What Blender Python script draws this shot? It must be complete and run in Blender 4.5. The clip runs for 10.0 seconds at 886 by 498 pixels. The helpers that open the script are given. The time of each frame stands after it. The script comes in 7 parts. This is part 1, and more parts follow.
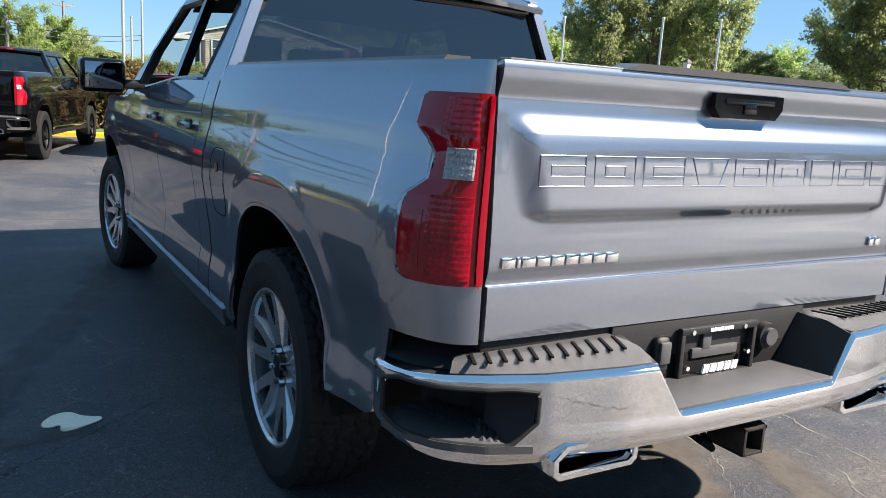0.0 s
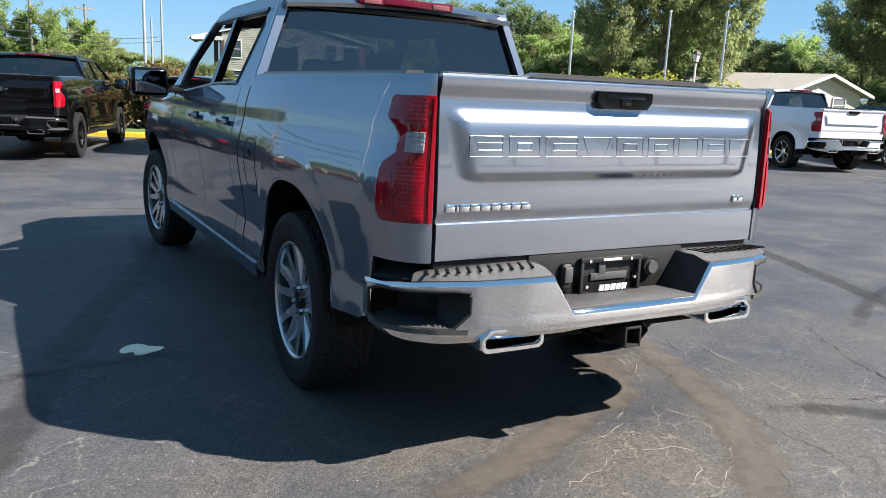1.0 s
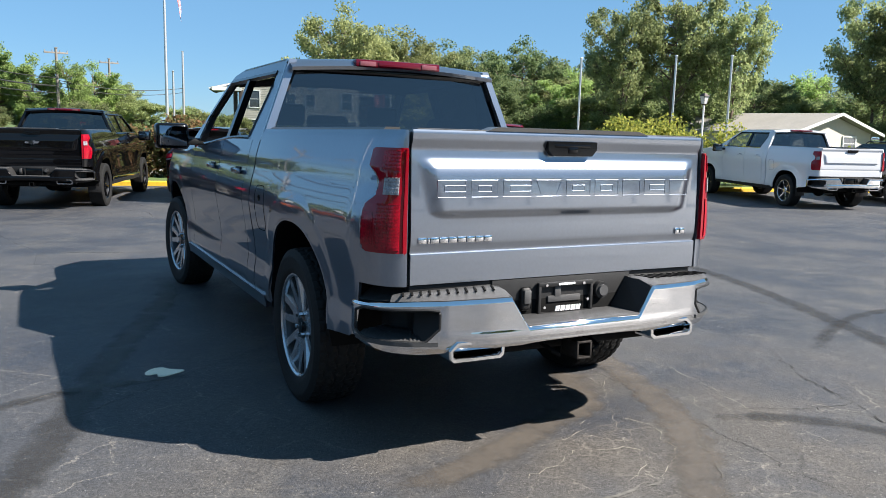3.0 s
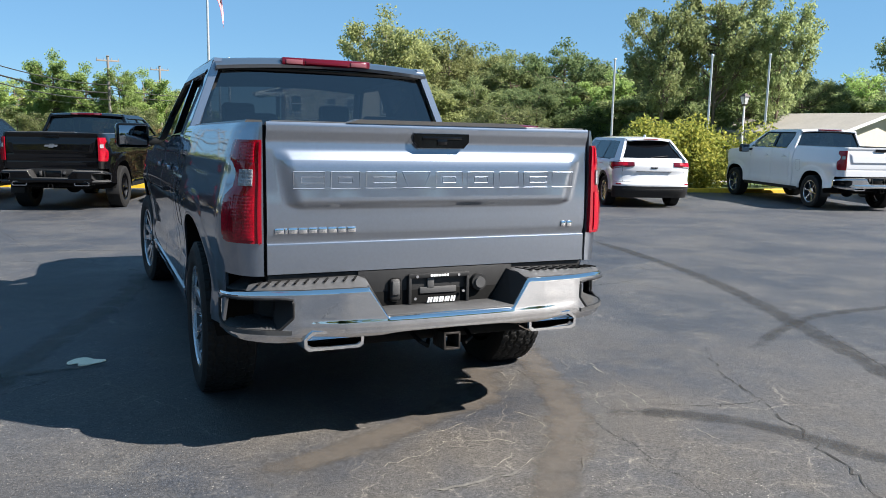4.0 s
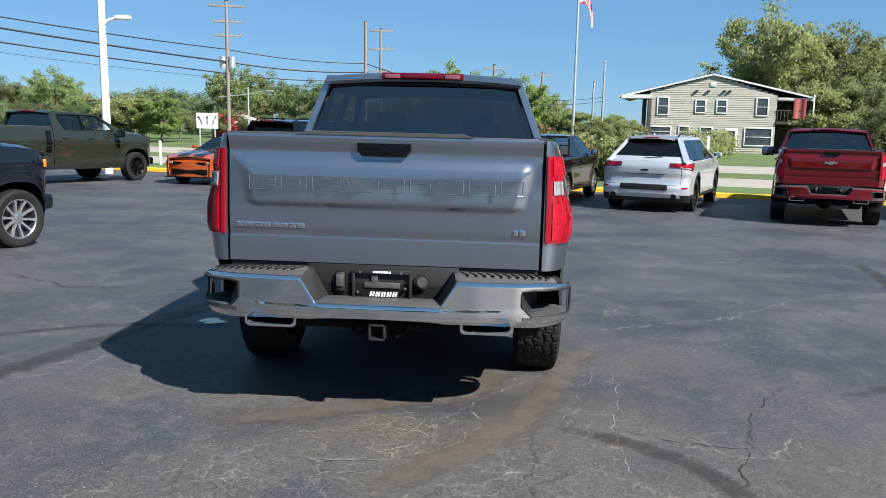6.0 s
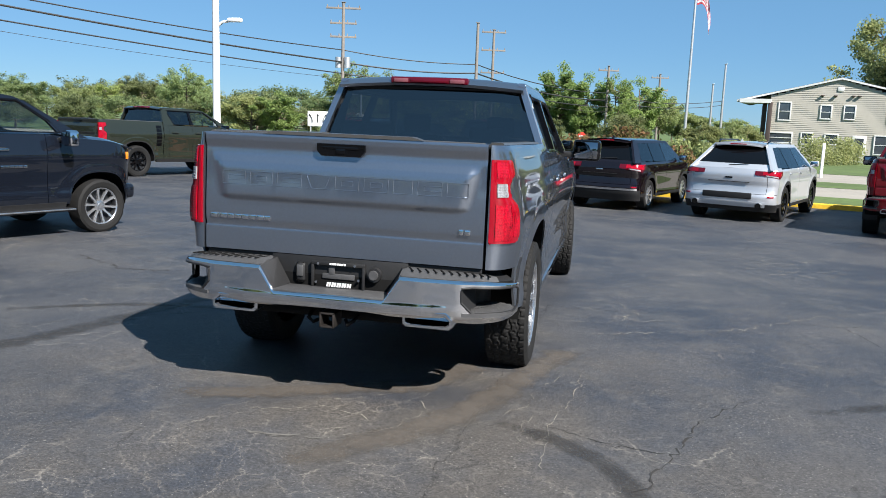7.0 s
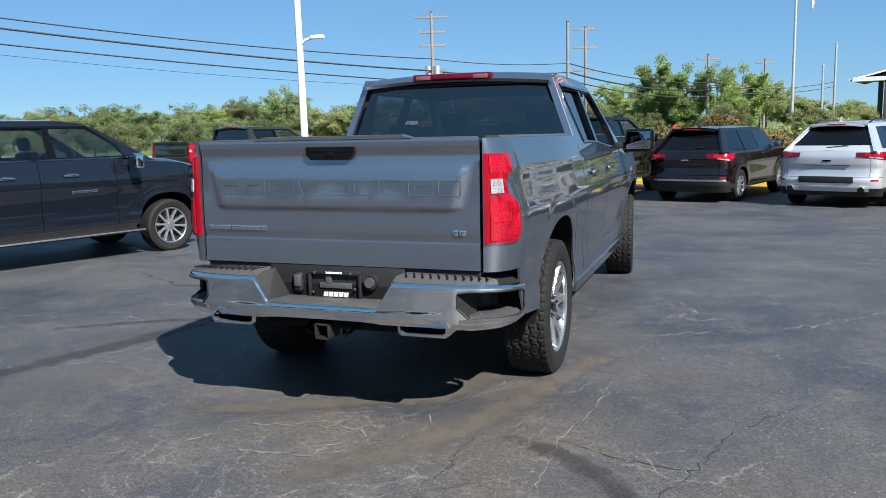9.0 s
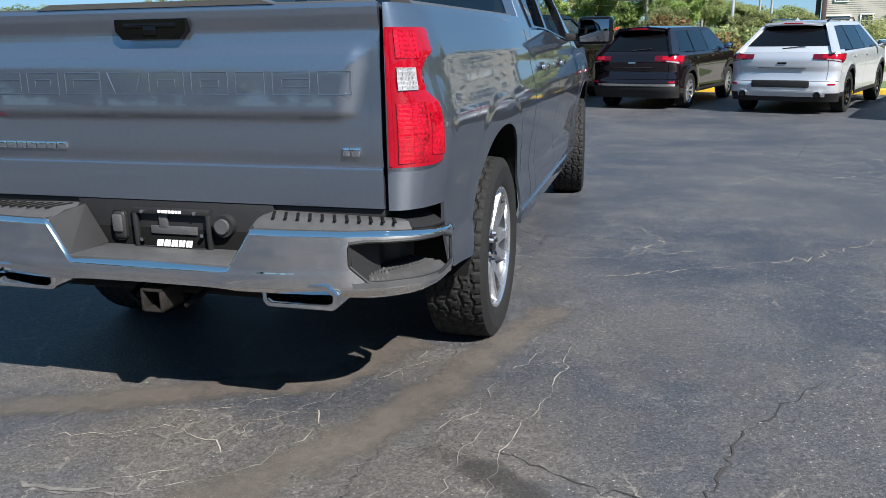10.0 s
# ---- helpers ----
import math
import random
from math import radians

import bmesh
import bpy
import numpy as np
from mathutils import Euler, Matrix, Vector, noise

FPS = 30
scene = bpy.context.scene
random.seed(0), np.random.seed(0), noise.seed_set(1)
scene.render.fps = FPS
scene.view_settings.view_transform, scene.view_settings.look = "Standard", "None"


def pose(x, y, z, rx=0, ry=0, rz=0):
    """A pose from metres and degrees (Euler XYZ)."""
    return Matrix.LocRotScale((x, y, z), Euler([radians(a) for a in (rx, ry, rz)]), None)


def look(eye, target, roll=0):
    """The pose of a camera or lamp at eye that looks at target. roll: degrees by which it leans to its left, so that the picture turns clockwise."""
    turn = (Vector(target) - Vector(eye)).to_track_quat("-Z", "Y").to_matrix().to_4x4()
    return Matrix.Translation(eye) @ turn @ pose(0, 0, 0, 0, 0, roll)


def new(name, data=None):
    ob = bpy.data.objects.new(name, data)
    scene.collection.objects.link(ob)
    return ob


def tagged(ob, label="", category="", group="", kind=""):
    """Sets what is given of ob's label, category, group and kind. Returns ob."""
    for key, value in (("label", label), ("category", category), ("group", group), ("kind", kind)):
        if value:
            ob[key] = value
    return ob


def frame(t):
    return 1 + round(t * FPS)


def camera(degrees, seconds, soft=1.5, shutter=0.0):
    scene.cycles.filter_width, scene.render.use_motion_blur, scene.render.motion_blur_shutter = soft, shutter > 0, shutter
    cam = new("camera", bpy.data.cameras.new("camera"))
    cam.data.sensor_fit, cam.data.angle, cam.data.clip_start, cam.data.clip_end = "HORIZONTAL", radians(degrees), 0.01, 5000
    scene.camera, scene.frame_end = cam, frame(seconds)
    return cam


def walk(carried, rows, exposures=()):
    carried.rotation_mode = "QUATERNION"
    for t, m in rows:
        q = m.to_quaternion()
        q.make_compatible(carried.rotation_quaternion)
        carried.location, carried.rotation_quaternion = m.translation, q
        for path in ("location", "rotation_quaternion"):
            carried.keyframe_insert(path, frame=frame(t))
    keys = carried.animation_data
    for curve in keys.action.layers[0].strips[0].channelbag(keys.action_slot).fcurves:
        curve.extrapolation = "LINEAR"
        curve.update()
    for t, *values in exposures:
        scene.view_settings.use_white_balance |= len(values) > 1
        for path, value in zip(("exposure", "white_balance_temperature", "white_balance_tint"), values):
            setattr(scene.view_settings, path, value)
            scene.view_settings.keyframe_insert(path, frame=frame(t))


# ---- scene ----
cam = camera(58.7, 10.0, soft=0.75)
METRES, EYE, TURN = 7.94, 1.4135, -29.9
ROWS = [
    (0.0, 0.0, 0.0, 0.0, 0.71, -11.62, -3.43),
    (0.5, 0.0148, -0.0615, 0.0029, 1.25, -12.88, -2.59),
    (1.0, 0.0258, -0.1194, 0.0053, 1.89, -12.03, -2.45),
    (1.5, 0.0237, -0.1683, 0.01, 2.09, -9.79, -1.61),
    (2.0, 0.0269, -0.1889, 0.0132, 2.44, -9.42, -1.42),
    (3.5, 0.0913, -0.1843, 0.0087, 3.77, -8.64, -1.5),
    (4.0, 0.1577, -0.1843, 0.0069, 6.64, -8.71, -1.09),
    (4.5, 0.2334, -0.1749, 0.0093, 14.84, -8.47, -0.05),
    (5.0, 0.301, -0.1635, 0.0144, 22.72, -8.4, 0.47),
    (6.5, 0.4773, -0.0962, 0.0188, 38.67, -9.42, -2.02),
    (7.0, 0.5259, -0.0733, 0.0223, 42.89, -9.27, -2.04),
    (7.5, 0.5626, -0.0502, 0.0259, 47.99, -9.01, -0.45),
    (8.0, 0.5836, -0.033, 0.0272, 49.89, -8.81, 0.17),
    (8.5, 0.5835, -0.0281, 0.0255, 50.3, -8.73, 1.29),
    (9.0, 0.5519, 0.002, 0.0153, 50.05, -8.9, 1.72),
    (9.5, 0.4999, 0.0579, 0.0083, 48.71, -12.96, 1.64),
    (10.0, 0.4404, 0.1235, -0.0038, 45.49, -15.58, 1.48),
]
walk(cam, [(t, pose(-1.808, -1.512, EYE, 0, 0, TURN) @ pose(METRES * x, METRES * y, METRES * z, 90 + pitch, roll, yaw)) for t, x, y, z, yaw, pitch, roll in ROWS], [(0.0, 1.88, 6950, 15), (0.5, 1.86, 6850, 14), (1.0, 1.77, 6790, 13), (2.2, 1.62, 6680, 12), (3.5, 1.64, 6620, 11), (4.3, 1.58, 6590, 11), (5.0, 1.41, 6450, 11), (8.0, 1.38, 6400, 11), (10.0, 1.45, 6340, 11)])

# ---------------------------------------------------------------- light
SUN_AZ, SUN_EL = 128.5, 42.3          # degrees clockwise from +y, and above the horizon
world = bpy.data.worlds.new("sky")
scene.world = world
world.use_nodes = True
wn = world.node_tree.nodes
sky = wn.new("ShaderNodeTexSky")
sky.sky_type, sky.sun_disc = "NISHITA", False
sky.sun_elevation, sky.sun_rotation = radians(SUN_EL), radians(SUN_AZ)
sky.altitude = 300
sky.air_density, sky.dust_density, sky.ozone_density = 0.8, 0.0, 3.0
wn["Background"].inputs["Strength"].default_value = 0.047
tint = wn.new("ShaderNodeMix")
tint.data_type, tint.blend_type = "RGBA", "MULTIPLY"
tint.inputs["Factor"].default_value = 1.0
tint.inputs[7].default_value = (0.70, 0.88, 1.06, 1)
world.node_tree.links.new(sky.outputs[0], tint.inputs[6])
even = wn.new("ShaderNodeMix")                 # clear, evenly blue September air
even.data_type = "RGBA"
even.inputs["Factor"].default_value = 0.62
even.inputs[7].default_value = (1.45, 3.40, 5.40, 1)
world.node_tree.links.new(tint.outputs[2], even.inputs[6])
world.node_tree.links.new(even.outputs[2], wn["Background"].inputs["Color"])
sun_data = bpy.data.lights.new("sun", "SUN")
sun_data.energy, sun_data.angle, sun_data.color = 5.0, radians(0.55), (1.0, 0.96, 0.90)
sun_ob = new("sun", sun_data)
sun_ob.matrix_world = look((40 * math.sin(radians(SUN_AZ)), 40 * math.cos(radians(SUN_AZ)), 40 * math.tan(radians(SUN_EL))), (0, 0, 0))

# ---------------------------------------------------------------- materials
def material(name, color, rough=0.5, metal=0.0, coat=0.0, grain=0.0, grain_size=40.0, bump=0.0, spec=0.5, coat_rough=0.03, coat_ior=1.5, random_tint=0.0, space="Object"):
    """Principled surface with grain at two scales, optional bump and per-object variation."""
    m = bpy.data.materials.new(name)
    m.use_nodes = True
    nt = m.node_tree
    n, l = nt.nodes, nt.links
    b = n["Principled BSDF"]
    b.inputs["Roughness"].default_value = rough
    b.inputs["Metallic"].default_value = metal
    b.inputs["Coat Weight"].default_value = coat
    b.inputs["Coat Roughness"].default_value = coat_rough
    b.inputs["Coat IOR"].default_value = coat_ior
    b.inputs["Specular IOR Level"].default_value = spec
    b.inputs["Base Color"].default_value = (*color, 1)
    if grain or bump or random_tint:
        tc = n.new("ShaderNodeTexCoord")
        fine = n.new("ShaderNodeTexNoise")
        fine.inputs["Scale"].default_value, fine.inputs["Detail"].default_value = grain_size, 4
        l.new(tc.outputs[space], fine.inputs["Vector"])
        big = n.new("ShaderNodeTexNoise")
        big.inputs["Scale"].default_value, big.inputs["Detail"].default_value = grain_size / 14, 3
        l.new(tc.outputs[space], big.inputs["Vector"])
        add = n.new("ShaderNodeMath")
        add.operation = "ADD"
        l.new(fine.outputs["Fac"], add.inputs[0])
        l.new(big.outputs["Fac"], add.inputs[1])
        rng = n.new("ShaderNodeMapRange")
        rng.inputs["From Min"].default_value, rng.inputs["From Max"].default_value = 0.6, 1.4
        rng.inputs["To Min"].default_value, rng.inputs["To Max"].default_value = 1 - grain, 1 + grain
        l.new(add.outputs[0], rng.inputs["Value"])
        last = rng.outputs[0]
        if random_tint:
            oi = n.new("ShaderNodeObjectInfo")
            r2 = n.new("ShaderNodeMapRange")
            r2.inputs["To Min"].default_value, r2.inputs["To Max"].default_value = 1 - random_tint, 1 + random_tint
            l.new(oi.outputs["Random"], r2.inputs["Value"])
            mul = n.new("ShaderNodeMath")
            mul.operation = "MULTIPLY"
            l.new(last, mul.inputs[0])
            l.new(r2.outputs[0], mul.inputs[1])
            last = mul.outputs[0]
        vm = n.new("ShaderNodeVectorMath")
        vm.operation = "SCALE"
        vm.inputs[0].default_value = color
        l.new(last, vm.inputs["Scale"])
        l.new(vm.outputs[0], b.inputs["Base Color"])
        if bump:
            bp = n.new("ShaderNodeBump")
            bp.inputs["Strength"].default_value, bp.inputs["Distance"].default_value = bump, 0.01
            l.new(fine.outputs["Fac"], bp.inputs["Height"])
            l.new(bp.outputs[0], b.inputs["Normal"])
    return m


def glass_material(name, tint, gleam=0.085):
    """Thin tinted glass: see-through, with a face that gleams at grazing angles."""
    m = bpy.data.materials.new(name)
    m.use_nodes = True
    n, l = m.node_tree.nodes, m.node_tree.links
    n.remove(n["Principled BSDF"])
    t, g, f, mix = n.new("ShaderNodeBsdfTransparent"), n.new("ShaderNodeBsdfGlossy"), n.new("ShaderNodeLayerWeight"), n.new("ShaderNodeMixShader")
    pw, rg = n.new("ShaderNodeMath"), n.new("ShaderNodeMapRange")
    pw.operation = "POWER"
    pw.inputs[1].default_value = 4.5
    f.inputs["Blend"].default_value = 0.5
    rg.inputs["To Min"].default_value, rg.inputs["To Max"].default_value = gleam, 0.9
    t.inputs[0].default_value = (*tint, 1)
    g.inputs["Roughness"].default_value = 0.02
    l.new(f.outputs["Facing"], pw.inputs[0])
    l.new(pw.outputs[0], rg.inputs["Value"])
    l.new(rg.outputs[0], mix.inputs[0])
    l.new(t.outputs[0], mix.inputs[1])
    l.new(g.outputs[0], mix.inputs[2])
    l.new(mix.outputs[0], n["Material Output"].inputs[0])
    return m


def paint(name, color, metal=0.6, rough=0.32, coat=1.0, ior=1.6):
    return material(name, color, rough, metal, coat=coat, coat_ior=ior, grain=0.05, grain_size=900, spec=0.5 if metal > 0.25 else 0.0)


PAINT_GREY = paint("satin_grey_metallic", (0.200, 0.228, 0.275), 0.90, 0.30, 1.0, 2.0)
PAINT_GREY.node_tree.nodes["Principled BSDF"].inputs["Specular Tint"].default_value = (0.22, 0.23, 0.26, 1)   # dark at grazing angles, as flake paint is
PAINT_BLACK = paint("black_paint", (0.0025, 0.0025, 0.003), 0.0, 0.3, 1.0, 1.45)
PAINT_RED = paint("red_metallic", (0.10, 0.002, 0.005), 0.2, 0.3)
PAINT_WHITE = paint("white_paint", (0.56, 0.57, 0.59), 0.0, 0.35)
PAINT_SILVER = paint("silver_metallic", (0.47, 0.49, 0.52), 0.5, 0.36)
PAINT_PLUM = paint("dark_plum_metallic", (0.0050, 0.0028, 0.0040), 0.0, 0.3)
PAINT_NAVY = paint("dark_blue_grey_metallic", (0.0050, 0.0065, 0.0105), 0.0, 0.3)
PAINT_OLIVE = paint("olive_green_metallic", (0.017, 0.0205, 0.0150), 0.15, 0.34, 1.0)
PAINT_ORANGE = paint("orange_metallic", (0.42, 0.075, 0.012), 0.35, 0.3)
CHROME = material("chrome", (0.69, 0.69, 0.70), 0.03, 1.0, grain=0.04, grain_size=12)
ALLOY = material("machined_alloy", (0.50, 0.51, 0.53), 0.24, 0.9, grain=0.08, grain_size=120)
ALLOY_DARK = material("dark_alloy_paint", (0.03, 0.032, 0.036), 0.35, 0.5, grain=0.1, grain_size=60)
SATIN_PLASTIC = material("satin_black_plastic", (0.045, 0.043, 0.041), 0.33, grain=0.15, grain_size=300, bump=0.05)
ALLOY_BRIGHT = material("bright_alloy", (0.55, 0.56, 0.58), 0.22, 0.85, grain=0.08, grain_size=120)
BLACK_PLASTIC = material("black_plastic", (0.012, 0.012, 0.0125), 0.55, grain=0.2, grain_size=300, bump=0.15, spec=0.3)
GREY_PLASTIC = material("grey_step_plastic", (0.042, 0.042, 0.043), 0.6, grain=0.25, grain_size=300, bump=0.2)
GLOSS_BLACK = material("gloss_black", (0.0025, 0.0025, 0.003), 0.08, grain=0.1, grain_size=50, spec=0.28)
DARK = material("underbody_black", (0.006, 0.006, 0.006), 0.8, grain=0.3, grain_size=30, spec=0.08)
RUBBER = material("tyre_rubber", (0.009, 0.0088, 0.0086), 0.75, grain=0.3, grain_size=60, bump=0.2, spec=0.25)
RED_LENS = material("red_lamp_lens", (0.26, 0.0013, 0.010), 0.10, grain=0.75, grain_size=110)
RED_DEEP = material("deep_red_lens", (0.21, 0.001, 0.008), 0.05, grain=0.15, grain_size=90)
RED_DARK = material("dark_maroon_lens", (0.075, 0.002, 0.008), 0.08, grain=0.15, grain_size=90)
PINK_LENS = material("pale_maroon_lens", (0.15, 0.05, 0.06), 0.12, grain=0.2, grain_size=150)
CLEAR_LENS = material("clear_lamp_lens", (0.24, 0.24, 0.25), 0.15, coat=1.0, grain=0.6, grain_size=160, bump=0.3)
AMBER = material("amber_lens", (0.6, 0.16, 0.01), 0.15, coat=1.0, grain=0.2, grain_size=160)
SEAT = material("dark_seat_cloth", (0.016, 0.016, 0.017), 0.85, grain=0.3, grain_size=80, spec=0.15)
GLASS_TINT = glass_material("privacy_glass", (0.075, 0.085, 0.092), 0.13)
MIRROR = material("mirror_glass", (0.30, 0.31, 0.33), 0.03, 1.0)
GLASS_CLEAR = glass_material("window_glass", (0.70, 0.74, 0.74))
WHITE_PRINT = material("white_print", (0.75, 0.75, 0.74), 0.5, grain=0.05, grain_size=90)
RUST_STEEL = material("worn_steel", (0.035, 0.030, 0.027), 0.6, 0.6, grain=0.5, grain_size=40, bump=0.3)

# ---------------------------------------------------------------- mesh helpers
def part(name, bm, mat, parent=None, label="", smooth=35.0):
    """Links a bmesh as one mesh object under a thing or a part."""
    me = bpy.data.meshes.new(name)
    bm.to_mesh(me)
    bm.free()
    me.materials.append(mat)
    if smooth:
        me.polygons.foreach_set("use_smooth", [True] * len(me.polygons))
        me.set_sharp_from_angle(angle=radians(smooth))
    ob = new(name, me)
    ob.parent = parent
    return tagged(ob, label)


def share(name, mesh, parent, m=None):
    ob = new(name, mesh)
    ob.parent = parent
    if m is not None:
        ob.matrix_basis = m
    return ob


def thing(name, m, label, category, group=""):
    ob = new(name)
    ob.empty_display_size = 0.2
    ob.matrix_basis = m
    return tagged(ob, label, category, group)


def mirrored(bm):
    for v in bm.verts:
        v.co.x = -v.co.x
    bmesh.ops.reverse_faces(bm, faces=bm.faces)
    return bm


def both(name, make, mat, parent, label="", smooth=35.0):
    """The right-hand piece and its mirror image."""
    return part(name, make(), mat, parent, label, smooth), part(name, mirrored(make()), mat, parent, label, smooth)


def add_box(bm, c, s, bevel=0.0, rot=(0, 0, 0), seg=2):
    r = bmesh.ops.create_cube(bm, size=1.0, matrix=pose(*c, *rot) @ Matrix.Diagonal((*s, 1)))
    if bevel:
        es = {e for v in r["verts"] for e in v.link_edges}
        bmesh.ops.bevel(bm, geom=list(es), offset=bevel, segments=seg, affect="EDGES", profile=0.5)
    return bm


def box(c, s, bevel=0.0, rot=(0, 0, 0), seg=2):
    return add_box(bmesh.new(), c, s, bevel, rot, seg)


def add_prism(bm, a, b):
    """A solid between two outlines of equally many 3D points."""
    va, vb = [bm.verts.new(p) for p in a], [bm.verts.new(p) for p in b]
    bm.faces.new(va)
    bm.faces.new(vb[::-1])
    k = len(a)
    for i in range(k):
        bm.faces.new((va[i], vb[i], vb[(i + 1) % k], va[(i + 1) % k]))
    bmesh.ops.recalc_face_normals(bm, faces=bm.faces)
    return bm


def add_grid(bm, fn, us, vs, keep=None):
    rows = [[bm.verts.new(fn(u, v)) for v in vs] for u in us]
    for i in range(len(us) - 1):
        for j in range(len(vs) - 1):
            if keep is None or keep((us[i] + us[i + 1]) / 2, (vs[j] + vs[j + 1]) / 2):
                try:
                    bm.faces.new((rows[i][j], rows[i + 1][j], rows[i + 1][j + 1], rows[i][j + 1]))
                except ValueError:
                    pass
    return bm


def thicken(bm, thick):
    """Gives an open sheet a back at a depth behind its normals, and closes the rim."""
    bm.normal_update()
    faces, verts = list(bm.faces), list(bm.verts)
    back = {v: bm.verts.new(v.co - v.normal * thick) for v in verts}
    rim = [(l.vert, l.link_loop_next.vert) for f in faces for l in f.loops if len(l.edge.link_faces) == 1]
    for f in faces:
        bm.faces.new([back[v] for v in reversed(f.verts)])
    for a, c in rim:
        bm.faces.new((c, a, back[a], back[c]))


def grid(fn, us, vs, keep=None, thick=0.0):
    bm = add_grid(bmesh.new(), fn, us, vs, keep)
    bmesh.ops.delete(bm, geom=[v for v in bm.verts if not v.link_faces], context="VERTS")
    if thick:
        thicken(bm, thick)
    return bm


def add_rev(bm, profile, n=48, arc=2 * math.pi, start=0.0):
    """Turns a profile of (radius, x) round the x axis."""
    closed = arc > 6.28
    rings = []
    for i in range(n if closed else n + 1):
        a = start + arc * i / n
        rings.append([bm.verts.new((x, r * math.cos(a), r * math.sin(a))) for r, x in profile])
    for i in range(n):
        p, q = rings[i], rings[(i + 1) % len(rings)]
        for j in range(len(profile) - 1):
            bm.faces.new((p[j], p[j + 1], q[j + 1], q[j]))
    return bm


def add_tube(bm, pts, r0, r1=None, n=8, caps=True):
    """A round tube along points, tapering from r0 to r1."""
    r1 = r0 if r1 is None else r1
    pts = [Vector(p) for p in pts]
    rings = []
    for i, p in enumerate(pts):
        d = (pts[min(i + 1, len(pts) - 1)] - pts[max(i - 1, 0)]).normalized()
        s = d.cross(Vector((0, 0, 1)) if abs(d.z) < 0.9 else Vector((1, 0, 0))).normalized()
        t = d.cross(s)
        r = r0 + (r1 - r0) * i / max(1, len(pts) - 1)
        rings.append([bm.verts.new(p + r * (math.cos(2 * math.pi * k / n) * s + math.sin(2 * math.pi * k / n) * t)) for k in range(n)])
    for a, b in zip(rings, rings[1:]):
        for k in range(n):
            bm.faces.new((a[k], a[(k + 1) % n], b[(k + 1) % n], b[k]))
    if caps:
        bm.faces.new(rings[0][::-1])
        bm.faces.new(rings[-1])
    return bm


def spaced(a, b, n):
    return [a + (b - a) * i / (n - 1) for i in range(n)]


def smoothstep(a, b, v):
    t = min(1.0, max(0.0, (v - a) / (b - a)))
    return t * t * (3 - 2 * t)


def ground_z(x, y):
    """The lot falls away gently to the far side."""
    v = 0.309 * x + 0.951 * y
    return -0.0200 * min(max(0.0, v - 1.0), 4.0) - 0.02334 * min(max(0.0, v - 5.0), 9.8) - 0.0008 * min(max(0.0, v - 14.8), 60.0)


# ---------------------------------------------------------------- wheels
WHEELS = {}


